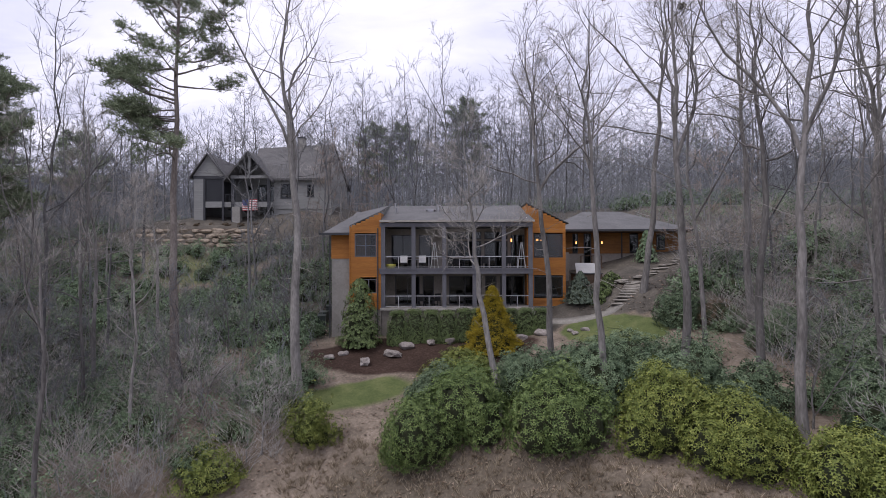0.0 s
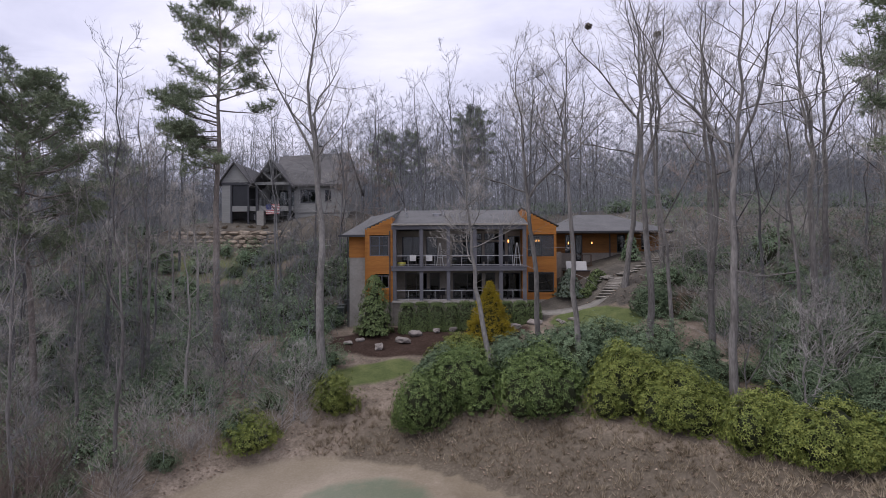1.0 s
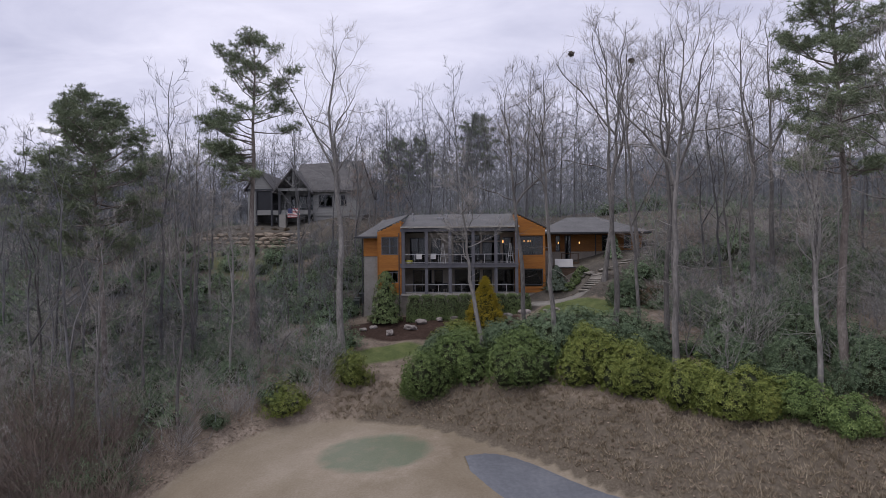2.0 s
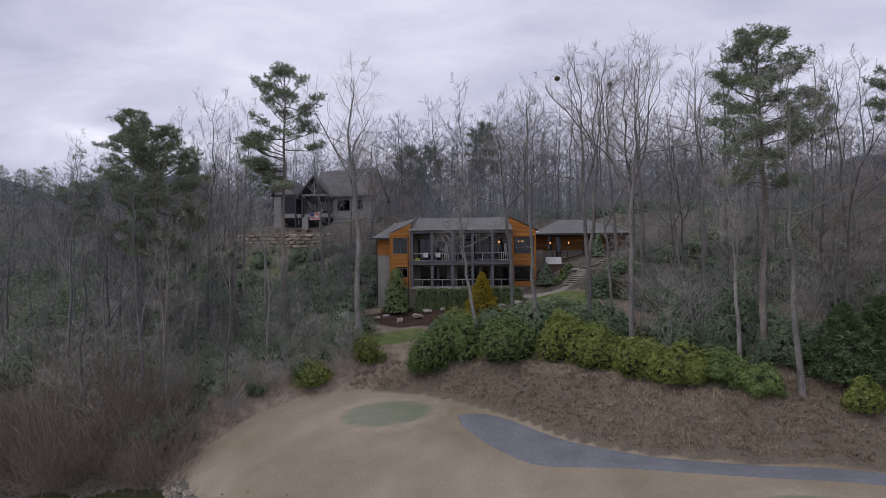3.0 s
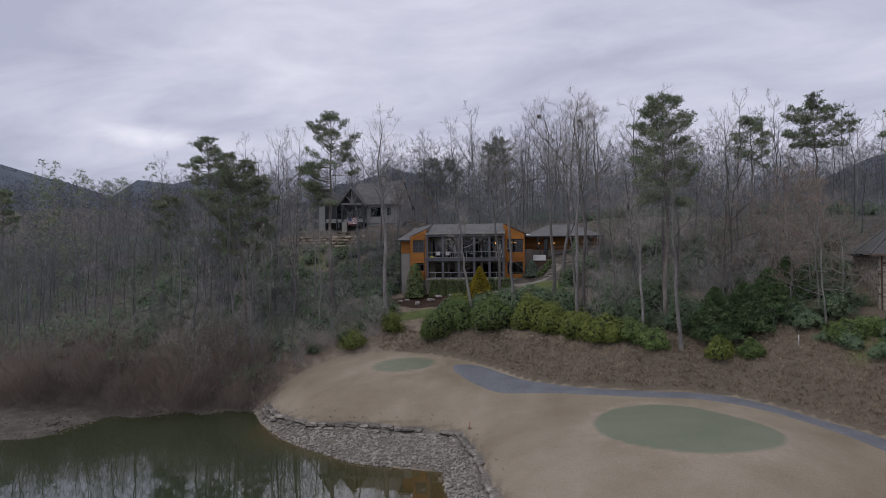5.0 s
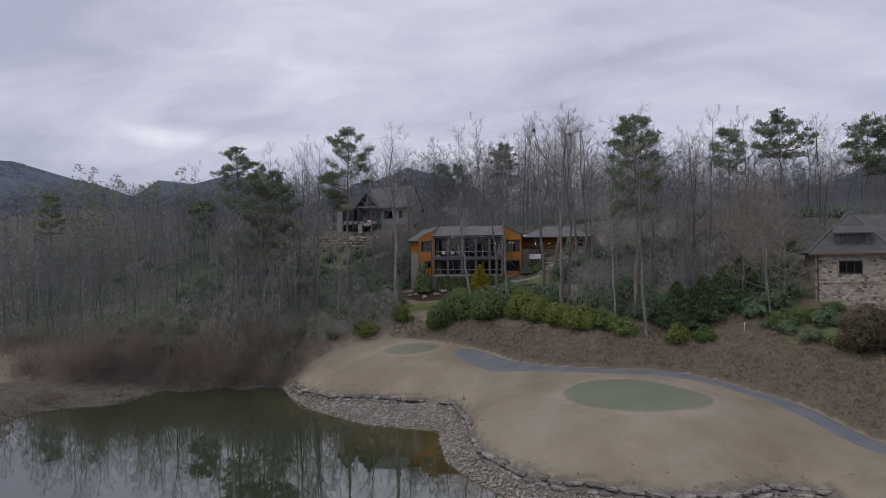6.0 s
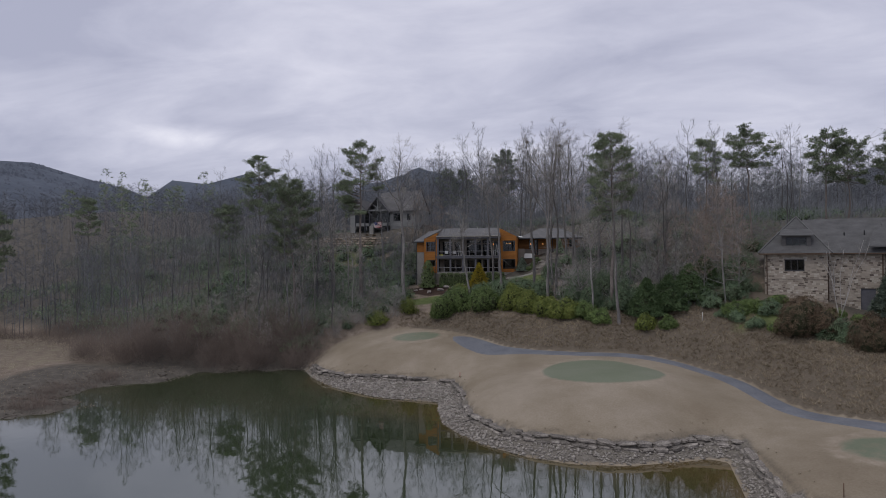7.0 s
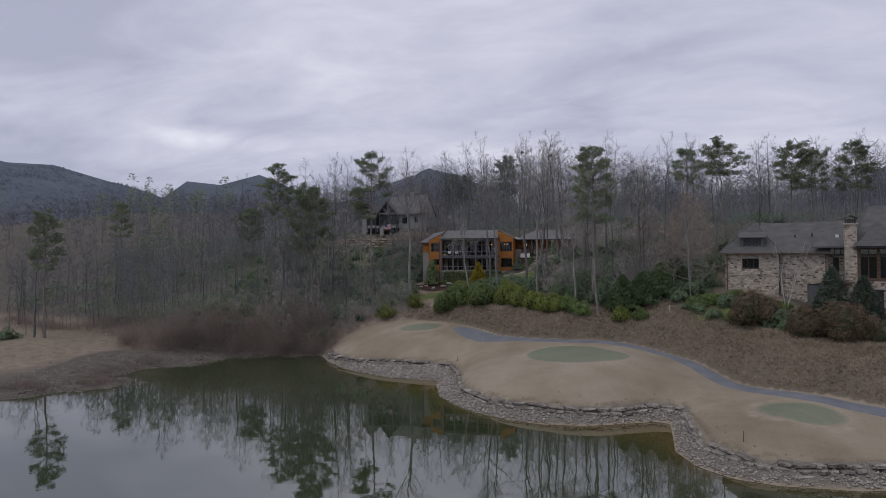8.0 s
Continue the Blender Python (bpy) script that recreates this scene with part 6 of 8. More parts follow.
    s.prism("roof", [(-10.25, 45.5, 18.6), (-8.4, 47.2, 20.5), (-8.4, 54.4, 20.4), (-10.25, 54.4, 18.5)], 0.18, M_ROOF)
    s.box("gutter", -10.33, -7.9, 41.0, 41.1, 18.3, 18.46, M_DARKFRAME)
    s.box("downpipe", -9.66, -9.58, 41.6, 41.68, 10.2, 18.3, M_DARKFRAME)
    # east block
    def east_top(x):
        return 20.8 - (x - 5.47) * (20.8 - 19.3) / 3.02
    win = [(6.0, 8.27, 16.57, 18.4), (6.0, 8.27, 13.53, 15.15)]
    s.siding("cedar_wall", 5.47, 8.49, 12.8, east_top, 43.0, 0.2, win, M_CEDAR)
    for w in win:
        s.window(*w, 43.03, M_DARKFRAME, 2 if w[2] > 15 else 1, 1, 0.09)
    s.boxes("side_wall", [(5.47, 5.62, 43.2, 54, 12.8, 20.7), (8.34, 8.5, 43.2, 54, 12.8, 19.2)], M_CEDAR)
    s.prism("roof", [(5.44, 42.97, 20.9), (8.75, 42.97, 19.26), (8.75, 54, 19.26), (5.44, 54, 20.9)], 0.07, M_ROOF)
    s.box("stone_base", 5.5, 8.45, 43.06, 43.4, 11.4, 12.8, M_PAVE, label="tan block base wall")
    s.prism("flashing", [(4.6, 41.6, 19.56), (5.3, 41.5, 19.56), (5.3, 41.75, 19.62), (4.6, 41.8, 19.62)], 0.05, M_WHITE)
    # rear wing
    s.siding("cedar_wall", 8.6, 20.0, 16.9, lambda x: 18.95, 50.0, 0.25, [(10.5, 11.0, 17.0, 18.7), (11.5, 12.2, 16.0, 18.7), (15.6, 16.4, 17.0, 18.6), (18.0, 18.8, 17.2, 18.6)], M_EAVECEDAR)
    s.panel("stucco_wall", 8.6, 20.0, 13.4, 16.9, 50.02, 50.25, [(11.5, 12.2, 15.8, 16.9)], M_WARMSTUCCO)
    s.window(11.5, 12.2, 15.8, 18.7, 50.04, M_DARKFRAME, 1, 1, 0.1, "door")
    s.window(10.5, 11.0, 17.0, 18.7, 50.04, M_DARKFRAME)
    s.window(15.6, 16.4, 17.0, 18.6, 50.04, M_DARKFRAME, 1, 2)
    s.window(18.0, 18.8, 17.2, 18.6, 50.04, M_DARKFRAME, 1, 2)
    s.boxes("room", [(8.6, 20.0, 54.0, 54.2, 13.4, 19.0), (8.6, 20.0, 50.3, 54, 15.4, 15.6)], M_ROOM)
    s.box("downpipe", 14.85, 14.95, 49.92, 50.0, 14.8, 18.9, M_DARKFRAME)
    s.box("gutter", 8.6, 20.5, 48.08, 48.2, 18.82, 18.98, M_DARKFRAME)
    s.box("soffit", 8.6, 20.4, 48.2, 50.0, 18.76, 18.82, M_TIMBER)
    e, r0, r1 = 19.0, (12.5, 54.8, 21.0), (16.2, 54.8, 21.0)
    s.prism("roof", [(8.4, 48.2, e), (20.5, 48.2, e), r1, r0], 0.15, M_ROOF)
    s.prism("roof", [(20.5, 48.2, e), (20.5, 60.4, e), r1], 0.15, M_ROOF)
    s.prism("roof", [(20.5, 60.4, e), (8.4, 60.4, e), r0, r1], 0.15, M_ROOF)
    s.prism("roof", [(8.4, 60.4, e), (8.4, 48.2, e), r0], 0.15, M_ROOF)
    s.prism("flashing", [(8.5, 48.6, 19.3), (9.6, 48.9, 19.2), (9.6, 49.3, 19.25), (8.5, 49.0, 19.42)], 0.08, M_WHITE)
    s.box("screen_wall", 8.5, 9.7, 47.6, 47.8, 12.8, 17.0, M_WARMSTUCCO)
    for x in (10.8, 13.1):
        lamp = s.box("wall_lamp", x - 0.08, x + 0.08, 49.86, 49.98, 17.7, 18.05, M_DARKFRAME)
        s.box("bulb", x - 0.05, x + 0.05, 49.83, 49.855, 17.76, 17.98, M_LAMP, lamp, "warm glowing lamp glass")
    # entrance landing, stairs and rail
    s.box("landing", 10.9, 12.8, 48.6, 49.98, 15.55, 15.75, M_TIMBER)
    for i in range(6):
        s.box("step", 12.8 + 0.28 * i, 13.1 + 0.28 * i, 48.7, 49.8, 15.4 - 0.17 * i, 15.5 - 0.17 * i, M_TIMBER)
    s.prism("stringer", [(12.75, 48.68, 15.75), (14.5, 48.68, 14.72), (14.5, 48.62, 14.72), (12.75, 48.62, 15.75)], 0.28, M_TIMBER)
    for x in (10.95, 11.9, 12.75):
        s.box("rail_post", x - 0.05, x + 0.05, 48.62, 48.72, 14.2, 16.7, M_TIMBER)
    s.box("hand_rail", 10.9, 12.8, 48.62, 48.72, 16.66, 16.72, M_TIMBER)
    return s


orange_house = build_orange_house()


# ---- porch and garden furniture ----
def build_chair(x, y, z, rz, cover, label):
    s = Site("patio_chair", x, y, z, label, "chair", "porch chairs")
    for dx in (-0.24, 0.24):
        for dy in (-0.22, 0.22):
            s.box("leg", x + dx - 0.02, x + dx + 0.02, y + dy - 0.02, y + dy + 0.02, z, z + (0.62 if dy > 0 else 0.42), M_DARK)
        s.box("armrest", x + dx - 0.03, x + dx + 0.03, y - 0.24, y + 0.24, z + 0.62, z + 0.66, M_DARK)
    s.box("seat", x - 0.26, x + 0.26, y - 0.25, y + 0.25, z + 0.40, z + 0.46, M_DARK)
    s.prism("backrest", [(x - 0.25, y + 0.2, z + 0.46), (x + 0.25, y + 0.2, z + 0.46), (x + 0.25, y + 0.33, z + 0.98), (x - 0.25, y + 0.33, z + 0.98)], 0.05, M_DARK)
    if cover:
        s.boxes("towel", [(x - 0.27, x + 0.27, y + 0.16, y + 0.36, z + 0.98, z + 1.02), (x - 0.27, x + 0.27, y + 0.345, y + 0.37, z + 0.5, z + 1.0)], M_WHITE, label="white cloth over the backrest")
    s.root.matrix_basis = pose(x, y, z, 0, 0, rz)
    return s.root


for x, y, rz, cover in ((-4.0, 41.9, 180, True), (-2.6, 41.9, 180, True), (0.1, 42.4, 150, False), (1.4, 42.6, 200, False), (2.2, 42.2, 170, False), (3.9, 42.4, 190, False)):
    build_chair(x, y, 15.72, rz, cover, "dark metal porch chair " + ("draped with a white cloth" if cover else "with armrests on the balcony"))
for x, y, rz in ((-2.7, 42.2, 160), (-1.6, 42.5, 210), (0.3, 42.2, 170), (1.0, 43.0, 20), (4.4, 42.6, 180)):
    build_chair(x, y, 12.86, rz, False, "dark metal porch chair with armrests on the lower porch")


def build_table(x, y, z, r, m, label):
    s = Site("patio_table", x, y, z, label, "table", "porch tables")
    sh = Shape()
    a = np.linspace(0, 2 * np.pi, 21)[:-1]
    ring = np.stack([np.cos(a) * r, np.sin(a) * r], 1)
    V = np.concatenate([np.c_[ring, np.full(20, 0.74)], np.c_[ring, np.full(20, 0.70)], [[0, 0, 0.74], [0, 0, 0.70]]])
    F = [[i, (i + 1) % 20, 40] for i in range(20)] + [[20 + (i + 1) % 20, 20 + i, 41] for i in range(20)] + [[i, 20 + i, 20 + (i + 1) % 20] for i in range(20)] + [[i, 20 + (i + 1) % 20, (i + 1) % 20] for i in range(20)]
    sh.add(V, np.array(F))
    data_part("tabletop", sh.data("tabletop", m), s.root)
    for dx in (-1, 1):
        for dy in (-1, 1):
            s.rod("leg", (x + dx * r * 0.6, y + dy * r * 0.6, z), (x + dx * r * 0.5, y + dy * r * 0.5, z + 0.7), 0.022, M_DARK)


build_table(-3.3, 42.3, 15.72, 0.4, M_SILVER, "small round metal table on the balcony")
build_table(0.8, 42.7, 15.72, 0.6, M_SILVER, "round metal dining table on the balcony")
build_table(-2.2, 42.8, 12.86, 0.6, M_DARK, "round dark table on the lower porch")
build_table(0.9, 42.4, 12.86, 0.55, M_DARK, "round dark table on the lower porch")


def build_stand(x, y, z):
    s = Site("folded_stand", x, y, z, "slim white A-frame stand on the balcony", "stand", "white stands")
    for dx in (-0.3, 0.3):
        s.rod("leg", (x + dx, y, z), (x + dx * 0.15, y + 0.1, z + 2.05), 0.03, M_WHITE)
    s.rod("leg", (x, y + 0.5, z), (x, y + 0.12, z + 2.0), 0.025, M_WHITE)
    s.box("crossbar", x - 0.2, x + 0.2, y - 0.02, y + 0.06, z + 0.75, z + 0.80, M_WHITE)


build_stand(-1.7, 42.3, 15.72)
build_stand(5.0, 42.4, 15.72)


def lathe(profile, n=16):
    """Corners and faces of a turned form from (radius, height) pairs."""
    a = np.arange(n) * 2 * np.pi / n
    V = np.concatenate([np.stack([r * np.cos(a), r * np.sin(a), np.full(n, h)], 1) for r, h in profile])
    F = []
    for k in range(len(profile) - 1):
        for i in range(n):
            j = (i + 1) % n
            F += [[k * n + i, k * n + j, (k + 1) * n + j], [k * n + i, (k + 1) * n + j, (k + 1) * n + i]]
    return V, np.array(F)


def turned(kind, x, y, z, profile, m, label, category, sides=16):
    V, F = lathe(profile, sides)
    ob = new(kind, tri_mesh(kind, V, F, m, True))
    ob.matrix_basis = pose(x, y, z)
    return tagged(ob, label, category)


turned("planter_bowl", -5.0, 41.7, 15.72, [(0.0, 0.0), (0.24, 0.0), (0.36, 0.2), (0.40, 0.40), (0.36, 0.40), (0.30, 0.3), (0.0, 0.3)], mat("yellow_glaze", [(0.38, 0.36, 0.06), (0.46, 0.43, 0.1)], 3, 0.4), "round yellow-green glazed planter bowl on the balcony", "planter")

# lamps seen inside
chandelier = Site("chandelier", 6.9, 45.2, 17.7, "orange glass chandelier glowing behind the window", "lamp")
chandelier.rod("stem", (6.9, 45.2, 18.05), (6.9, 45.2, 18.95), 0.02, M_DARK)
for k in range(5):
    a = k * 1.2566
    chandelier.rod("arm", (6.9, 45.2, 18.05), (6.9 + 0.35 * math.cos(a), 45.2 + 0.35 * math.sin(a), 18.0), 0.015, M_DARK)
    chandelier.rod("shade", (6.9 + 0.35 * math.cos(a), 45.2 + 0.35 * math.sin(a), 17.92), (6.9 + 0.35 * math.cos(a), 45.2 + 0.35 * math.sin(a), 18.08), 0.07, M_LAMP, label="orange glowing glass shade")
for x, y, z in ((4.3, 43.2, 17.9), (-3.3, 43.0, 18.3)):
    p = Site("pendant_lamp", x, y, z, "small pendant lamp under the porch ceiling", "lamp", "pendant lamps")
    p.rod("cord", (x, y, z + 0.12), (x, y, 18.95), 0.01, M_DARK)
    p.rod("shade", (x, y, z - 0.1), (x, y, z + 0.14), 0.06, M_LAMP if x > 0 else M_WHITE)


def build_bin(x, y, rz):
    z = ground_z(x, y)
    m = M_DARK
    s = Site("wheelie_bin", x, y, z, "dark green wheeled rubbish bin beside the house", "bin", "rubbish bins")
    s.mesh("body", [(x - 0.24, y - 0.28, z + 0.06), (x + 0.24, y - 0.28, z + 0.06), (x + 0.24, y + 0.26, z + 0.06), (x - 0.24, y + 0.26, z + 0.06), (x - 0.3, y - 0.36, z + 0.98), (x + 0.3, y - 0.36, z + 0.98), (x + 0.3, y + 0.33, z + 1.02), (x - 0.3, y + 0.33, z + 1.02)],
           [(3, 2, 1, 0), (4, 5, 6, 7), (0, 1, 5, 4), (1, 2, 6, 5), (2, 3, 7, 6), (3, 0, 4, 7)], M_BIN)
    s.prism("lid", [(x - 0.32, y - 0.4, z + 1.04), (x + 0.32, y - 0.4, z + 1.04), (x + 0.32, y + 0.36, z + 1.12), (x - 0.32, y + 0.36, z + 1.12)], 0.06, M_BIN)
    for dx in (-0.26, 0.26):
        s.rod("wheel", (x + dx - 0.03, y + 0.3, z + 0.13), (x + dx + 0.03, y + 0.3, z + 0.13), 0.13, M_DARK, sides=12)
    s.root.matrix_basis = pose(x, y, z, 0, 0, rz)


M_BIN = mat("green_plastic", [(0.03, 0.04, 0.038), (0.045, 0.055, 0.052)], 2, 0.5)
for x, y, rz in ((-10.6, 43.4, 8), (-10.7, 44.6, -6), (-10.5, 45.9, 12)):
    build_bin(x, y, rz)
build_bin(9.15, 42.7, 0)


def build_hot_tub():
    x, y, z = 10.7, 46.0, ground_z(10.7, 45.2) - 0.1
    s = Site("hot_tub", x, y, z, "timber-clad hot tub with a tilted white cover", "hot tub")
    s.box("cabinet", x - 1.0, x + 1.15, y - 1.0, y + 0.9, z, z + 0.95, M_TIMBER)
    s.prism("cover", [(x - 0.95, y - 0.95, z + 1.08), (x + 0.9, y - 0.95, z + 1.06), (x + 0.95, y - 0.25, z + 1.85), (x - 0.9, y - 0.25, z + 1.88)], 0.16, mat("white_vinyl", [(0.3, 0.3, 0.3), (0.38, 0.38, 0.375)], 1.5, 0.6), label="white padded cover, propped up")
    s.box("rim", x - 1.05, x + 1.2, y - 1.05, y + 0.95, z + 0.95, z + 1.03, M_DARK)


build_hot_tub()


# ---- garden stone, steps and walk ----
garden_rock = [boulder_data("rock", (1.0, 0.75, 0.6), 70 + i, mat("pale_boulder" + "abc"[i % 3], [(0.15, 0.135, 0.122), (0.24, 0.215, 0.20), (0.34, 0.31, 0.29)], 1.3, 0.9, 0.5, 7), 0.45) for i in range(3)]
for i, (x, y, size) in enumerate(((-8.7, 36.9, 0.75), (-7.9, 37.7, 0.7), (-6.2, 36.2, 0.95), (-4.5, 37.6, 1.2), (-3.55, 38.4, 1.1), (-0.4, 39.4, 1.1), (-1.9, 38.9, 0.9), (5.95, 38.5, 1.0), (4.3, 38.2, 1.1), (8.1, 37.9, 0.6), (7.9, 38.6, 0.5), (8.9, 38.2, 0.5))):
    ob = new("garden_rock", garden_rock[i % 3])
    ob.matrix_basis = pose(x, y, ground_z(x, y) + 0.14 * size, 0, 0, i * 47) @ Matrix.Diagonal((size * (1.0 + 0.12 * (i % 4)), size * 0.9, size * (0.7 + 0.1 * (i % 3)), 1))
    tagged(ob, "pale rounded boulder lying in the mulch bed", "rock", "garden boulders")


def ribbon(name, line, wide, lift, m, label):
    p = resample(line, 40)
    t = np.gradient(p, axis=0)
    t /= np.linalg.norm(t, axis=1)[:, None]
    side = np.stack([-t[:, 1], t[:, 0]], 1)
    rows = [p - side * wide / 2, p - side * wide / 2, p + side * wide / 2, p + side * wide / 2]
    V = []
    for k, q in enumerate(rows):
        z = height(q[:, 0], q[:, 1]) + (lift if k in (1, 2) else -0.25)
        V.append(np.c_[q, z])
    V = np.stack(V, 1).reshape(-1, 3)
    i = np.arange(39)[:, None] * 4 + np.arange(3)[None]
    q = np.stack([i, i + 4, i + 5, i + 1], -1).reshape(-1, 4)
    tagged(new(name, tri_mesh(name, V, np.concatenate([q[:, [0, 1, 2]], q[:, [0, 2, 3]]]), m)), label, "walk", kind="structure")


ribbon("pavement", [(6.8, 40.8), (8.0, 40.2), (9.6, 39.7), (11.0, 39.9), (12.0, 40.5)], 0.8, 0.05, mat("weathered_concrete", [(0.17, 0.16, 0.145), (0.21, 0.20, 0.18), (0.26, 0.245, 0.225)], 1.0, 0.9, 0.2, 30), "pale concrete garden walk along the lawn")


M_STEP = mat("worn_flagstone", [(0.15, 0.137, 0.12), (0.21, 0.195, 0.172), (0.28, 0.262, 0.233)], 1.4, 0.9, 0.4, 12, vary=0.15)


def build_steps():
    base = Site("stone_steps", 15, 43, ground_z(15, 43), "pale flagstone steps climbing past the lawn", "steps")
    slab = boulder_data("slab", (1.5, 0.5, 0.16), 90, M_STEP, 0.12)
    for k in range(9):
        f = k / 8
        x, y = 11.9 + 1.6 * f + 0.25 * math.sin(f * 3.1), 40.4 + 1.9 * f
        o = data_part("slab", slab, base.root)
        o.matrix_basis = base.root.matrix_basis.inverted() @ pose(x, y, ground_z(x, y) + 0.03, 0, 0, -8 - 22 * f)
    r = np.random.default_rng(17)
    for k in range(26):
        x, y = (r.uniform(11.4, 14.2), r.uniform(42.4, 43.8)) if k < 12 else (14.2 + 0.4 * (k - 12), 43.0 + 0.3 * (k - 12) + r.uniform(-0.5, 0.5))
        o = data_part("slab", slab, base.root)
        o.matrix_basis = base.root.matrix_basis.inverted() @ pose(x, y, ground_z(x, y) + 0.06, 0, 0, 37 * k) @ Matrix.Diagonal((0.6, 1.5, 0.9, 1))


build_steps()


# ---- the taupe house up the slope ----
def build_taupe_house():
    s = Site("house", -22, 66, 19.5, "taupe lodge-style house with gabled porches and a grey roof", "house")
    y = 66.0
    # left gabled wing
    s.boxes("wall", [(-30.6, -29.35, y, y + 0.3, 18.5, 26.2), (-30.6, -30.3, y + 0.3, y + 11, 18.5, 26.4), (-29.35, -27.1, y, y + 0.3, 22.55, 23.25)], M_GREYSIDE)
    s.mesh("gable", [(-30.7, y, 26.3), (-26.9, y, 26.3), (-28.95, y, 28.75), (-30.7, y + 0.25, 26.3), (-26.9, y + 0.25, 26.3), (-28.95, y + 0.25, 28.75)], [(0, 1, 2), (5, 4, 3), (0, 3, 4, 1), (1, 4, 5, 2), (2, 5, 3, 0)], M_GREYSIDE)
    s.box("beam", -30.7, -26.9, y - 0.05, y + 0.3, 25.95, 26.3, M_DARKFRAME)
    for x in (-29.35, -27.15):
        s.box("porch_post", x - 0.12, x + 0.12, y - 0.03, y + 0.22, 18.8, 25.95, M_DARKFRAME)
    scr = mat("porch_screen", [(0.02, 0.022, 0.026), (0.03, 0.032, 0.036)], 1, 0.35)
    s.box("screen", -29.23, -27.27, y + 0.1, y + 0.13, 23.25, 25.95, scr, label="dark insect screen")
    s.box("screen", -27.1, -27.06, y + 0.3, y + 3.6, 23.25, 25.95, scr)
    s.prism("roof", [(-31.0, y - 0.4, 26.15), (-28.95, y - 0.4, 28.95), (-28.95, y + 9, 28.95), (-31.0, y + 9, 26.15)], 0.18, M_ROOF2)
    s.prism("roof", [(-28.95, y - 0.4, 28.95), (-26.7, y - 0.4, 26.15), (-26.7, y + 9, 26.15), (-28.95, y + 9, 28.95)], 0.18, M_ROOF2)
    # middle porch with an open timber gable
    s.box("deck", -27.1, -21.4, y + 0.1, y + 4, 22.6, 23.2, M_GREYSIDE, label="pale deck edge")
    s.boxes("rail", [(-27.1, -21.6, y + 0.12, y + 0.18, 24.1, 24.16)], M_DARKFRAME)
    for x in np.arange(-26.9, -21.6, 0.45):
        s.box("baluster", x - 0.012, x + 0.012, y + 0.13, y + 0.17, 23.2, 24.1, M_DARKFRAME)
    for x in (-26.0, -21.75):
        s.box("porch_post", x - 0.16, x + 0.16, y - 0.1, y + 0.2, 18.8, 26.1, M_DARKFRAME)
    s.box("stone_pier", -26.0, -25.1, y - 0.2, y + 0.7, 18.8, 22.6, M_STUCCO)
    a, b, c = (-26.2, y - 0.1, 26.3), (-21.6, y - 0.1, 26.1), (-24.05, y - 0.1, 28.9)
    s.box("tie_beam", -26.2, -21.6, y - 0.15, y + 0.1, 25.95, 26.3, M_GREYSIDE)
    s.box("king_post", -24.17, -23.93, y - 0.14, y + 0.08, 26.3, 28.6, M_GREYSIDE)
    s.rod("strut", (-24.05, y, 26.5), (-25.2, y, 27.5), 0.11, M_GREYSIDE, sides=4)
    s.rod("strut", (-24.05, y, 26.5), (-22.9, y, 27.4), 0.11, M_GREYSIDE, sides=4)
    s.prism("roof", [(-26.8, y - 0.7, 25.8), (-24.05, y - 0.7, 29.15), (-24.05, y + 9, 29.15), (-26.8, y + 9, 25.8)], 0.25, M_ROOF2)
    s.prism("roof", [(-24.05, y - 0.7, 29.15), (-21.2, y - 0.7, 25.7), (-21.2, y + 9, 25.7), (-24.05, y + 9, 29.15)], 0.25, M_ROOF2)
    s.panel("wall", -27.1, -21.4, 18.5, 28.2, y + 4, y + 4.3, [(-25.6, -24.9, 23.2, 25.6), (-24.4, -22.2, 23.6, 25.7), (-25.0, -22.5, 19.2, 21.8)], M_GREYSIDE)
    for w in ((-25.6, -24.9, 23.2, 25.6), (-24.4, -22.2, 23.6, 25.7), (-25.0, -22.5, 19.2, 21.8)):
        s.window(*w, y + 4.03, M_DARKFRAME, 2 if w[1] - w[0] > 1 else 1, 1, 0.1)
    # main body to the east
    holes = [(-20.6, -18.6, 23.7, 25.4), (-17.4, -16.6, 23.9, 25.3)]
    s.panel("wall", -21.4, -14.6, 22.4, 26.2, y + 0.8, y + 1.1, holes, M_GREYSIDE)
    s.panel("wall", -21.4, -14.6, 17.5, 22.4, y + 0.9, y + 1.2, [(-20.8, -18.2, 19.4, 21.8)], M_GREYSIDE)
    for w in holes:
        s.window(*w, y + 0.83, M_DARKFRAME, 2, 1, 0.1, sill=True)
    s.window(-20.8, -18.2, 19.4, 21.8, y + 0.93, M_DARKFRAME, 2, 1, 0.1)
    s.box("east_wall", -14.9, -14.6, y + 1.1, y + 12, 17.5, 26.2, M_GREYSIDE)
    s.boxes("room", [(-30.3, -14.9, y + 11.5, y + 11.8, 18.5, 26.2), (-27, -14.9, y + 1.2, y + 11.5, 22.3, 22.5)], M_ROOM)
    s.prism("roof", [(-21.4, y + 0.3, 26.0), (-14.2, y + 0.3, 26.0), (-15.2, y + 6.5, 31.2), (-25.0, y + 6.5, 30.7), (-24.4, y + 3.2, 28.6)], 0.25, M_ROOF2)
    s.prism("roof", [(-25.0, y + 6.5, 30.7), (-15.2, y + 6.5, 31.2), (-14.2, y + 12.6, 26.0), (-27, y + 12.6, 26.0)], 0.25, M_ROOF2)
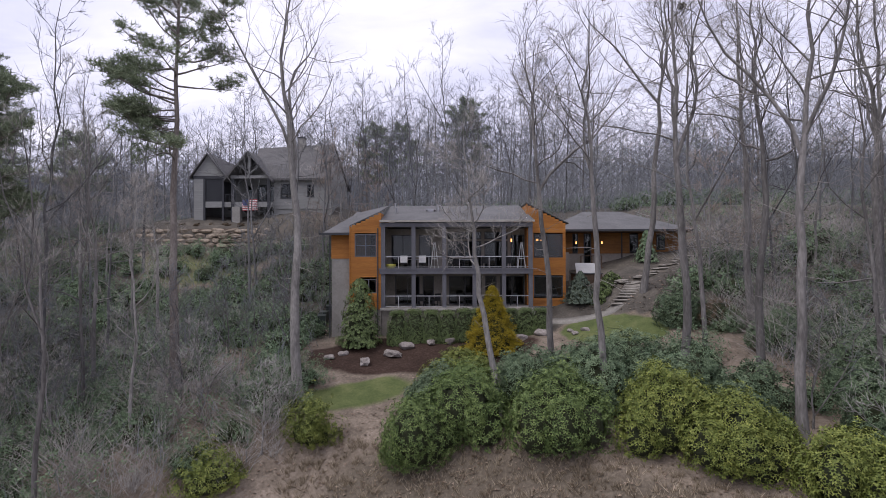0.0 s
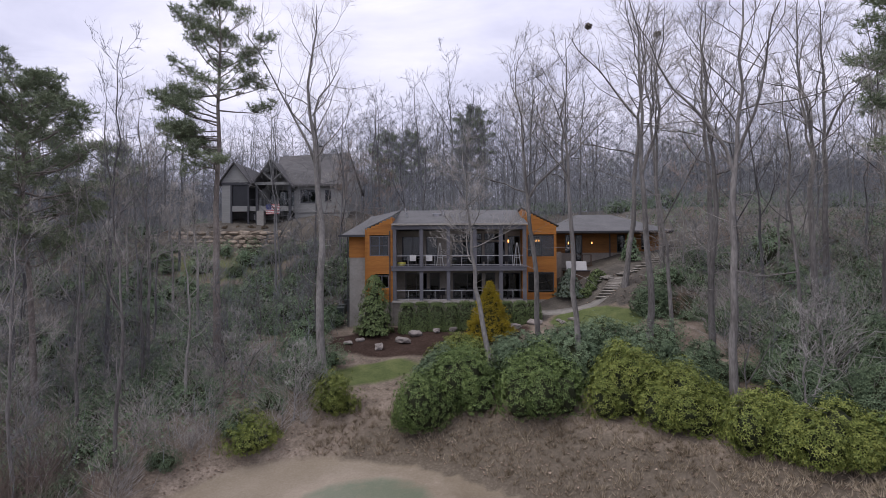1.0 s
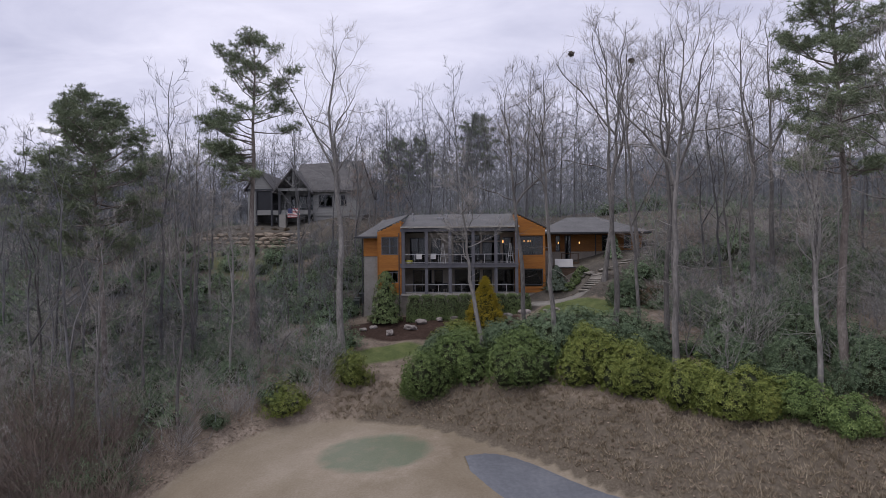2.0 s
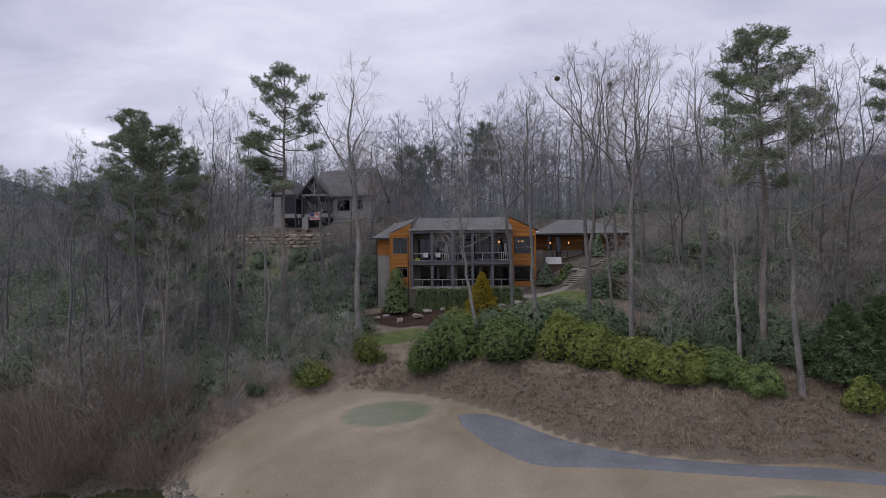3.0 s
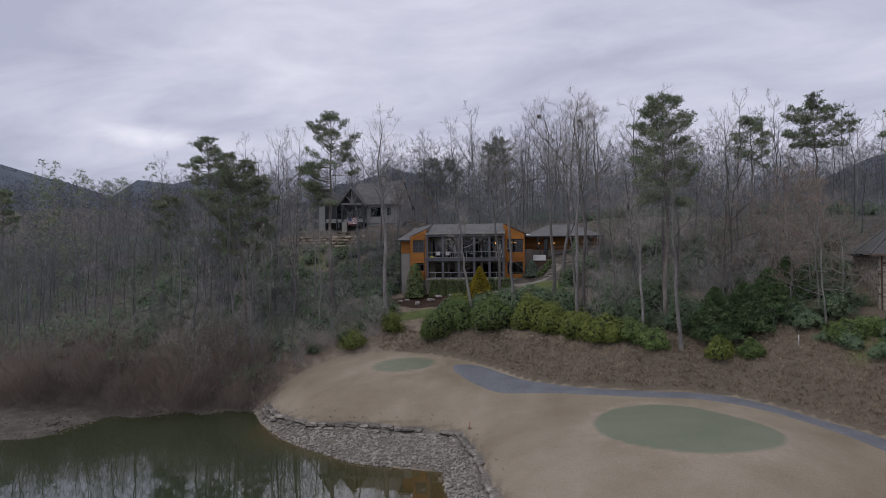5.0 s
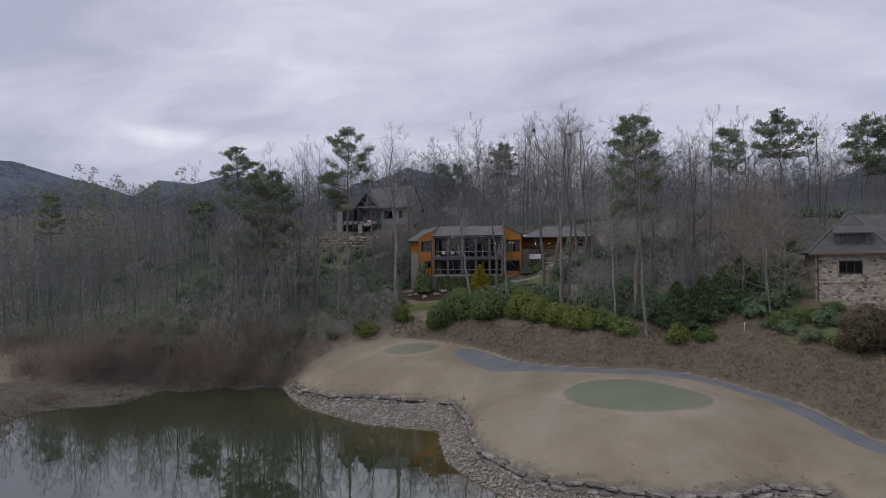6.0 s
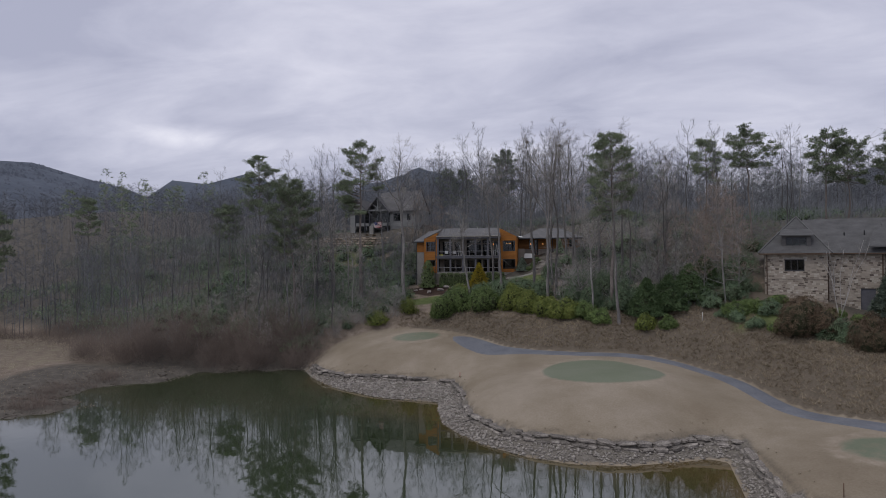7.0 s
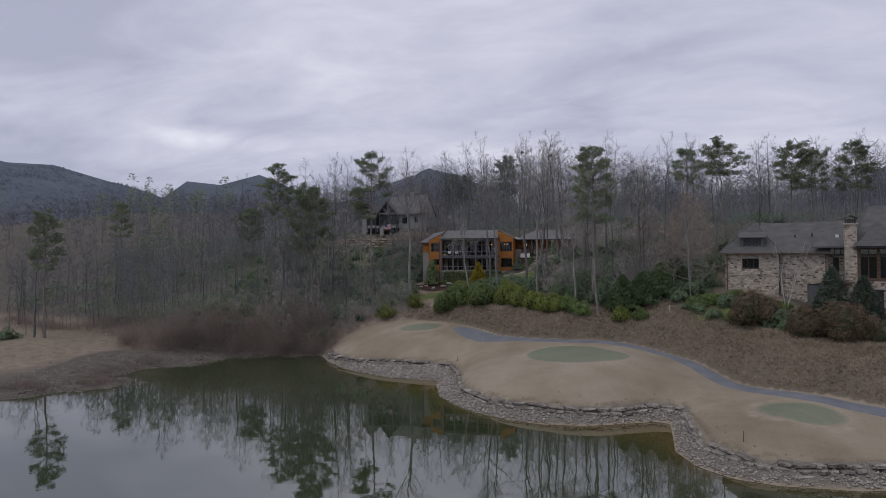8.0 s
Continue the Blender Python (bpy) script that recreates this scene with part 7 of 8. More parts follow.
    s.mesh("gable", [(-14.6, y + 0.9, 26.1), (-14.6, y + 12, 26.1), (-15.3, y + 6.5, 30.9), (-14.9, y + 0.9, 26.1), (-14.9, y + 12, 26.1), (-15.6, y + 6.5, 30.9)], [(0, 1, 2), (5, 4, 3), (0, 3, 4, 1), (1, 4, 5, 2), (2, 5, 3, 0)], M_GREYSIDE)
    ch = s.box("chimney", -19.8, -19.0, y + 6.0, y + 6.9, 30.0, 31.9, M_STUCCO, label="grey rendered chimney")
    s.box("chimney_cap", -19.9, -18.9, y + 5.9, y + 7.0, 31.9, 32.05, M_DARKFRAME, ch)


build_taupe_house()


def build_flag():
    s = Site("flag", -23.95, 66.05, 22.0, "red and white striped flag with blue corner, hung over railing", "flag")
    red, blue = mat("flag_red", [(0.34, 0.05, 0.06), (0.40, 0.07, 0.08)], 2, 0.8), mat("flag_blue", [(0.05, 0.06, 0.14), (0.07, 0.08, 0.17)], 2, 0.8)
    x0, x1, z0, z1 = -24.85, -23.1, 22.15, 23.45
    h = (z1 - z0) / 13
    n = 10
    for k in range(13):
        v, f = [], []
        for i in range(n + 1):
            u = i / n
            yy = 65.98 - 0.05 * math.sin(u * 9 + k * 0.15)
            v += [(x0 + (x1 - x0) * u, yy, z1 - k * h + 0.06 * u), (x0 + (x1 - x0) * u, yy, z1 - (k + 1) * h + 0.06 * u), (x0 + (x1 - x0) * u, yy + 0.02, z1 - k * h + 0.06 * u), (x0 + (x1 - x0) * u, yy + 0.02, z1 - (k + 1) * h + 0.06 * u)]
        for i in range(n):
            a = 4 * i
            f += [(a, a + 1, a + 5, a + 4), (a + 2, a + 6, a + 7, a + 3), (a, a + 4, a + 6, a + 2), (a + 1, a + 3, a + 7, a + 5)]
        s.mesh("stripe", v, f, M_WHITE if k % 2 else red)
    v, f = [], []
    for i in range(5):
        u = i / 10
        yy = 65.965 - 0.05 * math.sin(u * 9)
        v += [(x0 + (x1 - x0) * u, yy - 0.01, z1 + 0.06 * u), (x0 + (x1 - x0) * u, yy - 0.01, z1 - 7 * h + 0.06 * u)]
    s.mesh("canton", v, [(2 * i, 2 * i + 1, 2 * i + 3, 2 * i + 2) for i in range(4)], blue, label="blue corner")


build_flag()


def build_boulder_wall():
    base = Site("boulder_wall", -28, 63, ground_z(-28, 62), "dry-stacked wall of tan boulders below the taupe house", "wall")
    kinds = [boulder_data("boulder", (1.5, 0.9, 0.62), 120 + i, M_BOULDER, 0.28) for i in range(5)]
    r = np.random.default_rng(3)
    inv = base.root.matrix_basis.inverted()
    for row in range(4):
        for k in range(11):
            x = -35.2 + 1.35 * k + (0.6 if row % 2 else 0) + r.uniform(-0.15, 0.15)
            o = data_part("boulder", kinds[r.integers(5)], base.root)
            o.matrix_basis = inv @ pose(x, 62.2 + 0.28 * row + r.uniform(-0.1, 0.1), 17.95 + 0.55 * row, r.uniform(-14, 14), r.uniform(-11, 11), r.uniform(-20, 20)) @ Matrix.Diagonal((r.uniform(0.55, 1.3), 1, r.uniform(0.75, 1.3), 1))
    bank = np.array([(x, yy, zz) for x in np.linspace(-37, -20, 12) for yy, zz in ((62.5, 17.0), (63.3, 19.9), (66.0, 20.3), (67.5, 20.3))])
    F = []
    for i in range(11):
        for j in range(3):
            a = 4 * i + j
            F += [[a, a + 4, a + 5], [a, a + 5, a + 1]]
    me = tri_mesh("terrace", bank, np.array(F), mat("terrace_mulch", [(0.05, 0.038, 0.03), (0.09, 0.065, 0.05)], 1.5, 0.95, 0.4, 10), True)
    tagged(new("terrace", me), "brown mulched terrace behind the boulder wall", "terrace", kind="structure")


build_boulder_wall()


# ---- the stone house by the bank ----
def stone_mat():
    """Coursed tan field stone: uneven rows, each stone its own shade, light mortar."""
    m = bpy.data.materials.new("tan_field_stone")
    m.use_nodes = True
    nt = m.node_tree
    N, L = nt.nodes.new, nt.links.new
    b = nt.nodes["Principled BSDF"]
    co, sep, comb = N("ShaderNodeTexCoord"), N("ShaderNodeSeparateXYZ"), N("ShaderNodeCombineXYZ")
    L(co.outputs["Object"], sep.inputs[0])
    add = N("ShaderNodeMath")
    add.operation = "ADD"
    L(sep.outputs[0], add.inputs[0])
    L(sep.outputs[1], add.inputs[1])
    L(add.outputs[0], comb.inputs[0])
    L(sep.outputs[2], comb.inputs[1])
    ns = N("ShaderNodeTexNoise")
    ns.inputs["Scale"].default_value = 0.9
    L(comb.outputs[0], ns.inputs["Vector"])
    warp = N("ShaderNodeMix")
    warp.data_type = "VECTOR"
    warp.inputs[0].default_value = 0.26
    L(comb.outputs[0], warp.inputs[4])
    L(ns.outputs["Color"], warp.inputs[5])
    br = N("ShaderNodeTexBrick")
    br.offset, br.squash, br.squash_frequency = 0.4, 0.7, 3
    for k, v in (("Scale", 1.0), ("Mortar Size", 0.012), ("Brick Width", 0.34), ("Row Height", 0.165), ("Bias", 0.0)):
        br.inputs[k].default_value = v
    br.inputs["Color1"].default_value, br.inputs["Color2"].default_value, br.inputs["Mortar"].default_value = (0.0, 0.0, 0.0, 1), (1, 1, 1, 1), (0.5, 0.5, 0.5, 1)
    L(warp.outputs[1], br.inputs["Vector"])
    r = N("ShaderNodeValToRGB")
    r.color_ramp.interpolation = "LINEAR"
    els = r.color_ramp.elements
    els[0].position, els[0].color = 0.0, (0.075, 0.06, 0.05, 1)
    els[1].position, els[1].color = 1.0, (0.44, 0.405, 0.35, 1)
    els.new(0.14).color = (0.18, 0.15, 0.122, 1)
    els.new(0.4).color = (0.29, 0.252, 0.21, 1)
    els.new(0.75).color = (0.345, 0.305, 0.25, 1)
    L(br.outputs["Color"], r.inputs[0])
    L(r.outputs[0], b.inputs["Base Color"])
    b.inputs["Roughness"].default_value = 0.95
    bp = N("ShaderNodeBump")
    bp.inputs["Distance"].default_value, bp.inputs["Strength"].default_value = 0.04, 0.7
    L(br.outputs["Color"], bp.inputs["Height"])
    L(bp.outputs[0], b.inputs["Normal"])
    return m


M_FIELDSTONE = stone_mat()


def build_stone_house():
    s = Site("house", 40.3, 15, 10, "large tan field-stone house with a dark hipped roof", "house")
    y = 15.0
    e = 16.05
    win = (42.6, 44.85, 13.95, 15.3)
    # front bay, then the wall set back from it
    s.panel("stone_wall", 40.3, 47.4, 8.0, 15.95, y, y + 0.4, [win], M_FIELDSTONE)
    s.box("stone_wall", 40.3, 40.7, y + 0.4, y + 12, 8.0, 15.95, M_FIELDSTONE)
    s.box("stone_wall", 47.0, 47.4, y + 0.4, y + 0.9, 8.0, 15.95, M_FIELDSTONE)
    s.panel("stone_wall", 47.0, 53.5, 8.0, 15.95, y + 0.9, y + 1.3, [(51.0, 52.6, 8.0, 11.9)], M_FIELDSTONE)
    s.box("string_course", 40.28, 47.42, y - 0.05, y - 0.003, 12.95, 13.05, M_FIELDSTONE)
    s.box("lintel", win[0] - 0.2, win[1] + 0.2, y - 0.04, y - 0.003, win[3] + 0.003, win[3] + 0.22, M_PAVE)
    s.window(*win, y + 0.08, M_DARKFRAME, 3, 1, 0.09, sill=True)
    s.box("garage_door", 51.0, 52.6, y + 1.05, y + 1.15, 9.0, 11.9, M_FRAME)
    for x, yy in ((40.55, y), (47.55, y + 0.9), (53.3, y + 0.9)):
        s.box("downpipe", x - 0.06, x + 0.06, yy - 0.12, yy - 0.003, 9.5, 15.9, M_TIMBER)
    s.box("gutter", 39.6, 47.9, y - 0.68, y - 0.56, e - 0.17, e - 0.01, M_TIMBER)
    s.box("gutter", 47.9, 53.9, y + 0.28, y + 0.4, e - 0.17, e - 0.01, M_TIMBER)
    # long roof, and the steep hip over the bay
    s.prism("roof", [(45.0, y + 0.4, e), (53.9, y + 0.4, e), (53.9, y + 6.4, 20.3), (45.0, y + 6.4, 20.3)], 0.2, M_ROOF3, label="dark shingled roof")
    s.prism("roof", [(39.6, y + 12.4, e), (39.6, y + 4.0, e), (45.0, y + 6.4, 20.3)], 0.2, M_ROOF3)
    s.prism("roof", [(53.9, y + 6.4, 20.3), (60, y + 6.4, 20.3), (60, y + 3.4, 18.4), (53.9, y + 3.4, 18.35)], 0.2, M_ROOF3)
    apex = (44.1, y + 3.1, 20.55)
    hip = s.mesh("roof", [(39.5, y - 0.56, e + 0.03), (47.9, y - 0.56, e + 0.03), (47.9, y + 7.0, e + 0.03), (39.5, y + 7.0, e + 0.03), apex], [(0, 1, 4), (1, 2, 4), (2, 3, 4), (3, 0, 4), (3, 2, 1, 0)], M_ROOF3, label="steep dark shingled hip")
    for k, c in enumerate(((39.5, y - 0.56), (47.9, y - 0.56), (39.5, y + 7.0))):
        s.rod("hip_ridge", (c[0], c[1], e + 0.05), (apex[0], apex[1], apex[2] + 0.03), 0.09, M_ROOF, hip, 6)
    # dormer in the hip
    yd = y + 0.1
    s.panel("dormer", 42.3, 45.6, 16.35, 18.2, yd, yd + 0.2, [(42.75, 45.15, 16.75, 17.95)], M_ROOF2)
    s.window(42.75, 45.15, 16.75, 17.95, yd + 0.03, M_DARKFRAME, 3, 1, 0.08)
    s.boxes("dormer_cheek", [(42.3, 42.45, yd + 0.2, yd + 1.5, 16.35, 18.2), (45.45, 45.6, yd + 0.2, yd + 1.5, 16.35, 18.2)], M_ROOF3)
    s.prism("dormer_roof", [(42.0, yd - 0.35, 18.24), (45.9, yd - 0.35, 18.24), (45.5, yd + 2.4, 19.25), (42.4, yd + 2.4, 19.25)], 0.12, M_ROOF3)
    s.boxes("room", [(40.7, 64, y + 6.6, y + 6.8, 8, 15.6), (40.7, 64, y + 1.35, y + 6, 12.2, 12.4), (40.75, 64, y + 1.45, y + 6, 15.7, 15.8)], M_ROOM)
    # recessed entry between the two wings
    y2 = y + 1.9
    s.panel("stone_wall", 53.5, 56.2, 8.0, 16.8, y2, y2 + 0.4, [(54.2, 55.0, 13.2, 15.4), (53.7, 55.9, 15.7, 16.5)], M_FIELDSTONE)
    s.window(54.2, 55.0, 13.2, 15.4, y2 + 0.08, M_DARKFRAME, 1, 1, 0.1, "door")
    s.window(53.7, 55.9, 15.7, 16.5, y2 + 0.08, M_DARKFRAME, 3, 1, 0.08)
    s.prism("roof", [(51.6, y + 0.1, 16.85), (56.4, y + 0.1, 16.85), (56.4, y + 3.9, 19.1), (53.0, y + 3.9, 19.1)], 0.18, M_ROOF3)
    s.box("balcony", 53.6, 56.2, y - 0.9, y2, 12.0, 12.25, M_TIMBER)
    s.boxes("balcony_rail", [(53.6, 55.6, y - 0.9, y - 0.82, 13.15, 13.22), (53.6, 55.6, y - 0.88, y - 0.84, 12.3, 12.35)], M_DARKFRAME)
    for x in np.arange(53.7, 55.6, 0.3):
        s.box("baluster", x - 0.015, x + 0.015, y - 0.88, y - 0.84, 12.35, 13.15, M_DARKFRAME)
    for x in (53.75, 55.5):
        s.box("balcony_post", x - 0.12, x + 0.12, y - 0.85, y - 0.61, 8.5, 12.0, M_TIMBER)
    # chimney
    c0 = 55.45
    ch = s.boxes("chimney", [(c0, c0 + 1.4, y - 0.6, y + 0.8, 8.0, 19.6), (c0 - 0.15, c0 + 1.55, y - 0.75, y + 0.95, 19.6, 19.8)], M_FIELDSTONE, label="tan stone chimney with an arched metal cap")
    for k in range(5):
        x = c0 + 0.15 + 0.275 * k
        s.box("cap_post", x - 0.05, x + 0.05, y - 0.5, y + 0.7, 19.8, 20.35, M_DARKFRAME, ch)
    s.prism("cap", [(c0 - 0.1, y - 0.7, 20.45), (c0 + 0.7, y - 0.7, 20.8), (c0 + 1.5, y - 0.7, 20.45), (c0 + 1.5, y + 0.9, 20.45), (c0 + 0.7, y + 0.9, 20.8), (c0 - 0.1, y + 0.9, 20.45)], 0.1, M_DARKFRAME, ch)
    # glazed east wing
    y3 = y - 0.6
    w0 = 56.85
    tall = [(w0 + 0.3 + 2.2 * k, w0 + 2.3 + 2.2 * k, 12.7, 16.5) for k in range(3)]
    s.panel("timber_wall", w0, 65.0, 12.4, 16.8, y3, y3 + 0.3, tall, M_TIMBER)
    for w in tall:
        s.window(*w, y3 + 0.06, M_TIMBER, 2, 1, 0.1)
        s.box("transom", w[0], w[1], y3 + 0.02, y3 + 0.14, 15.5, 15.64, M_TIMBER)
    arch = (58.6, 59.8, 8.4, 11.4)
    s.panel("stone_wall", w0, 65.0, 8.0, 12.4, y3 - 0.1, y3 + 0.3, [arch], M_FIELDSTONE)
    s.window(*arch, y3 + 0.05, M_DARKFRAME, 2, 1, 0.1, "arched_door")
    s.prism("roof", [(w0 - 0.5, y3 - 0.7, 16.8), (65.5, y3 - 0.7, 16.8), (63, y + 6, 22.2), (w0 + 2.1, y + 6, 22.2)], 0.2, M_ROOF3)
    s.prism("roof", [(w0 - 0.5, y + 12, 16.8), (w0 - 0.5, y3 - 0.7, 16.8), (w0 + 2.1, y + 6, 22.2), (w0 + 2.1, y + 9, 22.2)], 0.2, M_ROOF3)
    s.mesh("roof", [(w0 - 0.3, y3 - 1.0, 16.84), (w0 + 5.2, y3 - 1.0, 16.84), (w0 + 5.2, y3 + 3.0, 16.84), (w0 - 0.3, y3 + 3.0, 16.84), (w0 + 2.4, y3 + 1.2, 20.0)], [(0, 1, 4), (1, 2, 4), (2, 3, 4), (3, 0, 4), (3, 2, 1, 0)], M_ROOF3)
    for x, z in ((49.6, 18.2), (51.8, 18.4)):
        s.rod("vent_pipe", (x, y + 3.4, z - 0.6), (x, y + 3.4, z + 0.3), 0.09, M_DARK)
    s.prism("skylight", [(54.6, y + 2.0, 18.05), (55.0, y + 2.0, 18.05), (55.0, y + 2.6, 18.42), (54.6, y + 2.6, 18.42)], 0.1, M_METAL)
    s.root.matrix_basis = pose(40.3, 15, 10, 0, 0, -18) @ Matrix.Diagonal((0.915, 1, 1, 1))


build_stone_house()


# ---- garden plants by the houses ----
M_SPRUCE = plant_mat("blue_green_needles", [(0.045, 0.062, 0.047), (0.075, 0.098, 0.073), (0.118, 0.146, 0.11)], 0.7, 0.15)


def cone_shrub(kind, x, y, r, h, n, material, label, tufts=False, seed=1, taper=0.8):
    g = np.random.default_rng(seed)
    f = g.random(n) ** 1.5
    a = g.random(n) * 6.28
    lobes = 1 + 0.16 * np.sin(a * 5 + f * 18) + 0.1 * np.sin(a * 3 - f * 30)
    w = r * (1 - f) ** taper * lobes * g.uniform(0.8, 1.08, n) + 0.05
    P = np.stack([w * np.cos(a), w * np.sin(a), 0.1 + f * h], 1)
    D = np.stack([np.cos(a), np.sin(a), np.full(n, 0.45)], 1)
    D /= np.linalg.norm(D, axis=1)[:, None]
    crown, core = Shape(), Shape()
    if tufts:
        needle_tufts(crown, P, g, 0.24 if r < 2 else 0.42, 14 if r < 2 else 11)
    else:
        leaf_whorls(crown, P, D, g, 6, 0.13, 0.06)
    # dark solid cone added inside, for the shade behind the foliage
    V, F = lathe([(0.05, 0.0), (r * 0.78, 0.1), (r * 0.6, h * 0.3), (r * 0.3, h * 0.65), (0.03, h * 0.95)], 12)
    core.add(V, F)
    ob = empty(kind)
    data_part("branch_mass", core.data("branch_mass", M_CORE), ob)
    data_part("foliage", crown.data("foliage", material), ob)
    ob.matrix_basis = pose(x, y, ground_z(x, y) - 0.1)
    return tagged(ob, label, "shrub")


cone_shrub("cypress", 2.35, 37.3, 1.75, 4.3, 2100, M_GOLD, "golden yellow conical cypress before the porch", True, 5)
cone_shrub("holly_tree", -7.0, 39.3, 1.4, 4.7, 1900, M_HEDGE, "dark green loosely grown holly beside the house", False, 6, 0.45)
cone_shrub("fir_shrub", 9.5, 42.4, 1.25, 2.3, 900, M_SPRUCE, "dark green bushy conifer beside the hot tub", False, 7)
cone_shrub("dark_conifer", 16.2, 47.3, 0.9, 2.6, 500, M_LAUREL, "small dark green conifer against the rear wall", False, 8)
cone_shrub("garden_conifer", 51.6, 9.8, 2.3, 6.0, 1300, M_SPRUCE, "dark green conifer before the stone house", True, 9)
cone_shrub("garden_conifer", 54.4, 8.0, 2.2, 5.8, 1300, M_SPRUCE, "dark green conifer before the stone house", True, 10)


def hedge_plant(x, y, rx, ry, h, seed):
    g = np.random.default_rng(seed)
    n = 1800
    u = g.normal(0, 1, (n, 3))
    u[:, 2] = np.abs(u[:, 2])
    u /= (np.abs(u) ** 5).sum(1)[:, None] ** 0.2
    P = u * np.array([rx, ry, h]) * g.uniform(0.93, 1.03, (n, 1))
    P[:, 2] *= g.uniform(0.1, 1, n) ** np.where(u[:, 2] < 0.95, 0.6, 0.05)
    D = u / np.linalg.norm(u, axis=1)[:, None]
    crown, core = Shape(), Shape()
    leaf_whorls(crown, P, D, g, 5, 0.085, 0.05, 0.15, True)
    bm = bmesh.new()
    bmesh.ops.create_icosphere(bm, subdivisions=2, radius=1)
    v = np.array([tuple(q.co) for q in bm.verts])
    f = np.array([[q.index for q in p.verts] for p in bm.faces])
    bm.free()
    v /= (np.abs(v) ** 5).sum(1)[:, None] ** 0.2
    # dark solid filling in place of the hedge's shaded interior
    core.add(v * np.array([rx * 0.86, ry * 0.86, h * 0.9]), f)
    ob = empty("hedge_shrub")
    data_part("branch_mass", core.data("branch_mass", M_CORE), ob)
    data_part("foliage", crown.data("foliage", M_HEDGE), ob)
    ob.matrix_basis = pose(x, y, ground_z(x, y) - 0.1)
    tagged(ob, "clipped dark green hedge shrub under the porch", "hedge", "porch hedge")


for i, x in enumerate((-4.35, -3.1, -1.9, -0.7, 0.5, 1.6)):
    hedge_plant(x, 39.75, 0.70, 0.75, 2.45 - 0.05 * i, 800 + i)
for i, x in enumerate((3.8, 4.9, 6.0)):
    hedge_plant(x, 39.6, 0.66, 0.7, 2.2 - 0.25 * i, 820 + i)
for i, (x, y) in enumerate(((10.6, 41.6), (11.3, 42.2), (11.9, 42.9), (12.2, 43.6))):
    d = shrub_data(840 + i, 0.85, 0.75, 0.95, 230, 6, 0.13, 0.06, M_HEDGE, 6)
    make_shrub("low_shrub", d, x, y, "low rounded dark green shrub beside the walk", 0, 1, "low garden shrubs")
make_shrub("russet_shrub", shrub_data(855, 1.5, 1.3, 2.0, 500, 4, 0.14, 0.05, M_RUSTLEAF, 14), 16.9, 35.6, "russet-brown leafy shrub beside the mulch path", 0, 1, "russet shrubs")
russet = [shrub_data(860 + i, 2.25, 2.0, 3.3, 1700, 4, 0.2, 0.05, M_RUSTLEAF, 26) for i in range(2)]
for i, (x, y, sc) in enumerate(((41.3, 6.2, 1.45), (45.6, 1.2, 1.25), (48.0, -0.2, 1.5), (50.2, 0.8, 1.3))):
    make_shrub("russet_shrub", russet[i % 2], x, y, "large russet-brown leafy shrub on the bank", 40 * i, sc, "russet shrubs")


def leaf_litter():
    """Fallen leaves on the slope and the bank's top, too many to count."""
    r = np.random.default_rng(81)
    n = 60000
    X, Y = r.uniform(-36, 40, n), r.uniform(12, 50, n)
    s = polyline_distance(FOOT, X, Y, False)
    keep = (s > 0.3) & ~((X > -10) & (X < 8) & (Y > 34)) & (oval(X, Y, 10.5, 37.2, 4.2, 2.8, -33) < 0) & (oval(X, Y, -6.5, 32.2, 4.0, 1.7, 12) < 0) & free_of_houses(X, Y)
    X, Y = X[keep][:22000], Y[keep][:22000]
    n = len(X)
    C = np.stack([X, Y, height(X, Y) + r.uniform(0.02, 0.07, n)], 1)[:, None]
    a = r.random(n)[:, None] * 6.28 + np.array([0, 1.9, 4.1])
    size = r.uniform(0.05, 0.11, n)[:, None]
    V = C + np.stack([np.cos(a) * size, np.sin(a) * size, r.uniform(-0.03, 0.06, (n, 3))], -1)
    M = plant_mat("fallen_leaves", [(0.13, 0.092, 0.068), (0.205, 0.152, 0.115), (0.31, 0.245, 0.192)], 0.9, 0.0, 0.1, 0.6)
    tagged(new("leaf_litter", tri_mesh("leaf_litter", V.reshape(-1, 3), np.arange(3 * n).reshape(-1, 3), M)), "brown fallen oak leaves strewn over the slope", "leaves", kind="stuff")


def free_of_houses(X, Y):
    ok = np.ones(X.shape, bool)
    for x0, x1, y0, y1 in HOUSES:
        ok &= ~((X > x0) & (X < x1) & (Y > y0) & (Y < y1))
    return ok


leaf_litter()

garden = [shrub_data(870 + i, 1.5, 1.4, 1.6, 800, 5, 0.17, 0.07, M_RHODO if i else M_RHODO_PALE, 10, True) for i in range(2)]
for i, (x, y, sc) in enumerate(((44.0, 4.4, 1.75), (52.0, 0.6, 1.3), (36.0, 11.6, 1.1), (38.4, 12.4, 1.1), (37.4, 9.2, 0.9), (38.8, 8.0, 0.8), (34.0, 15.6, 1.3), (41.0, 12.6, 0.9), (44.6, 11.4, 0.8), (46.4, 10.4, 0.8), (34.8, 13.0, 0.7), (48.2, 10.0, 0.8), (53.5, 1.6, 1.4), (36.2, 12.2, 1.5), (39.6, 11.4, 1.3))):
    make_shrub("garden_shrub", garden[i % 2], x, y, "rounded green shrub before the stone house", 55 * i, sc, "stone house shrubs")
terrace_shrub = shrub_data(890, 0.7, 0.6, 0.8, 160, 5, 0.14, 0.05, M_RUSTLEAF, 6)
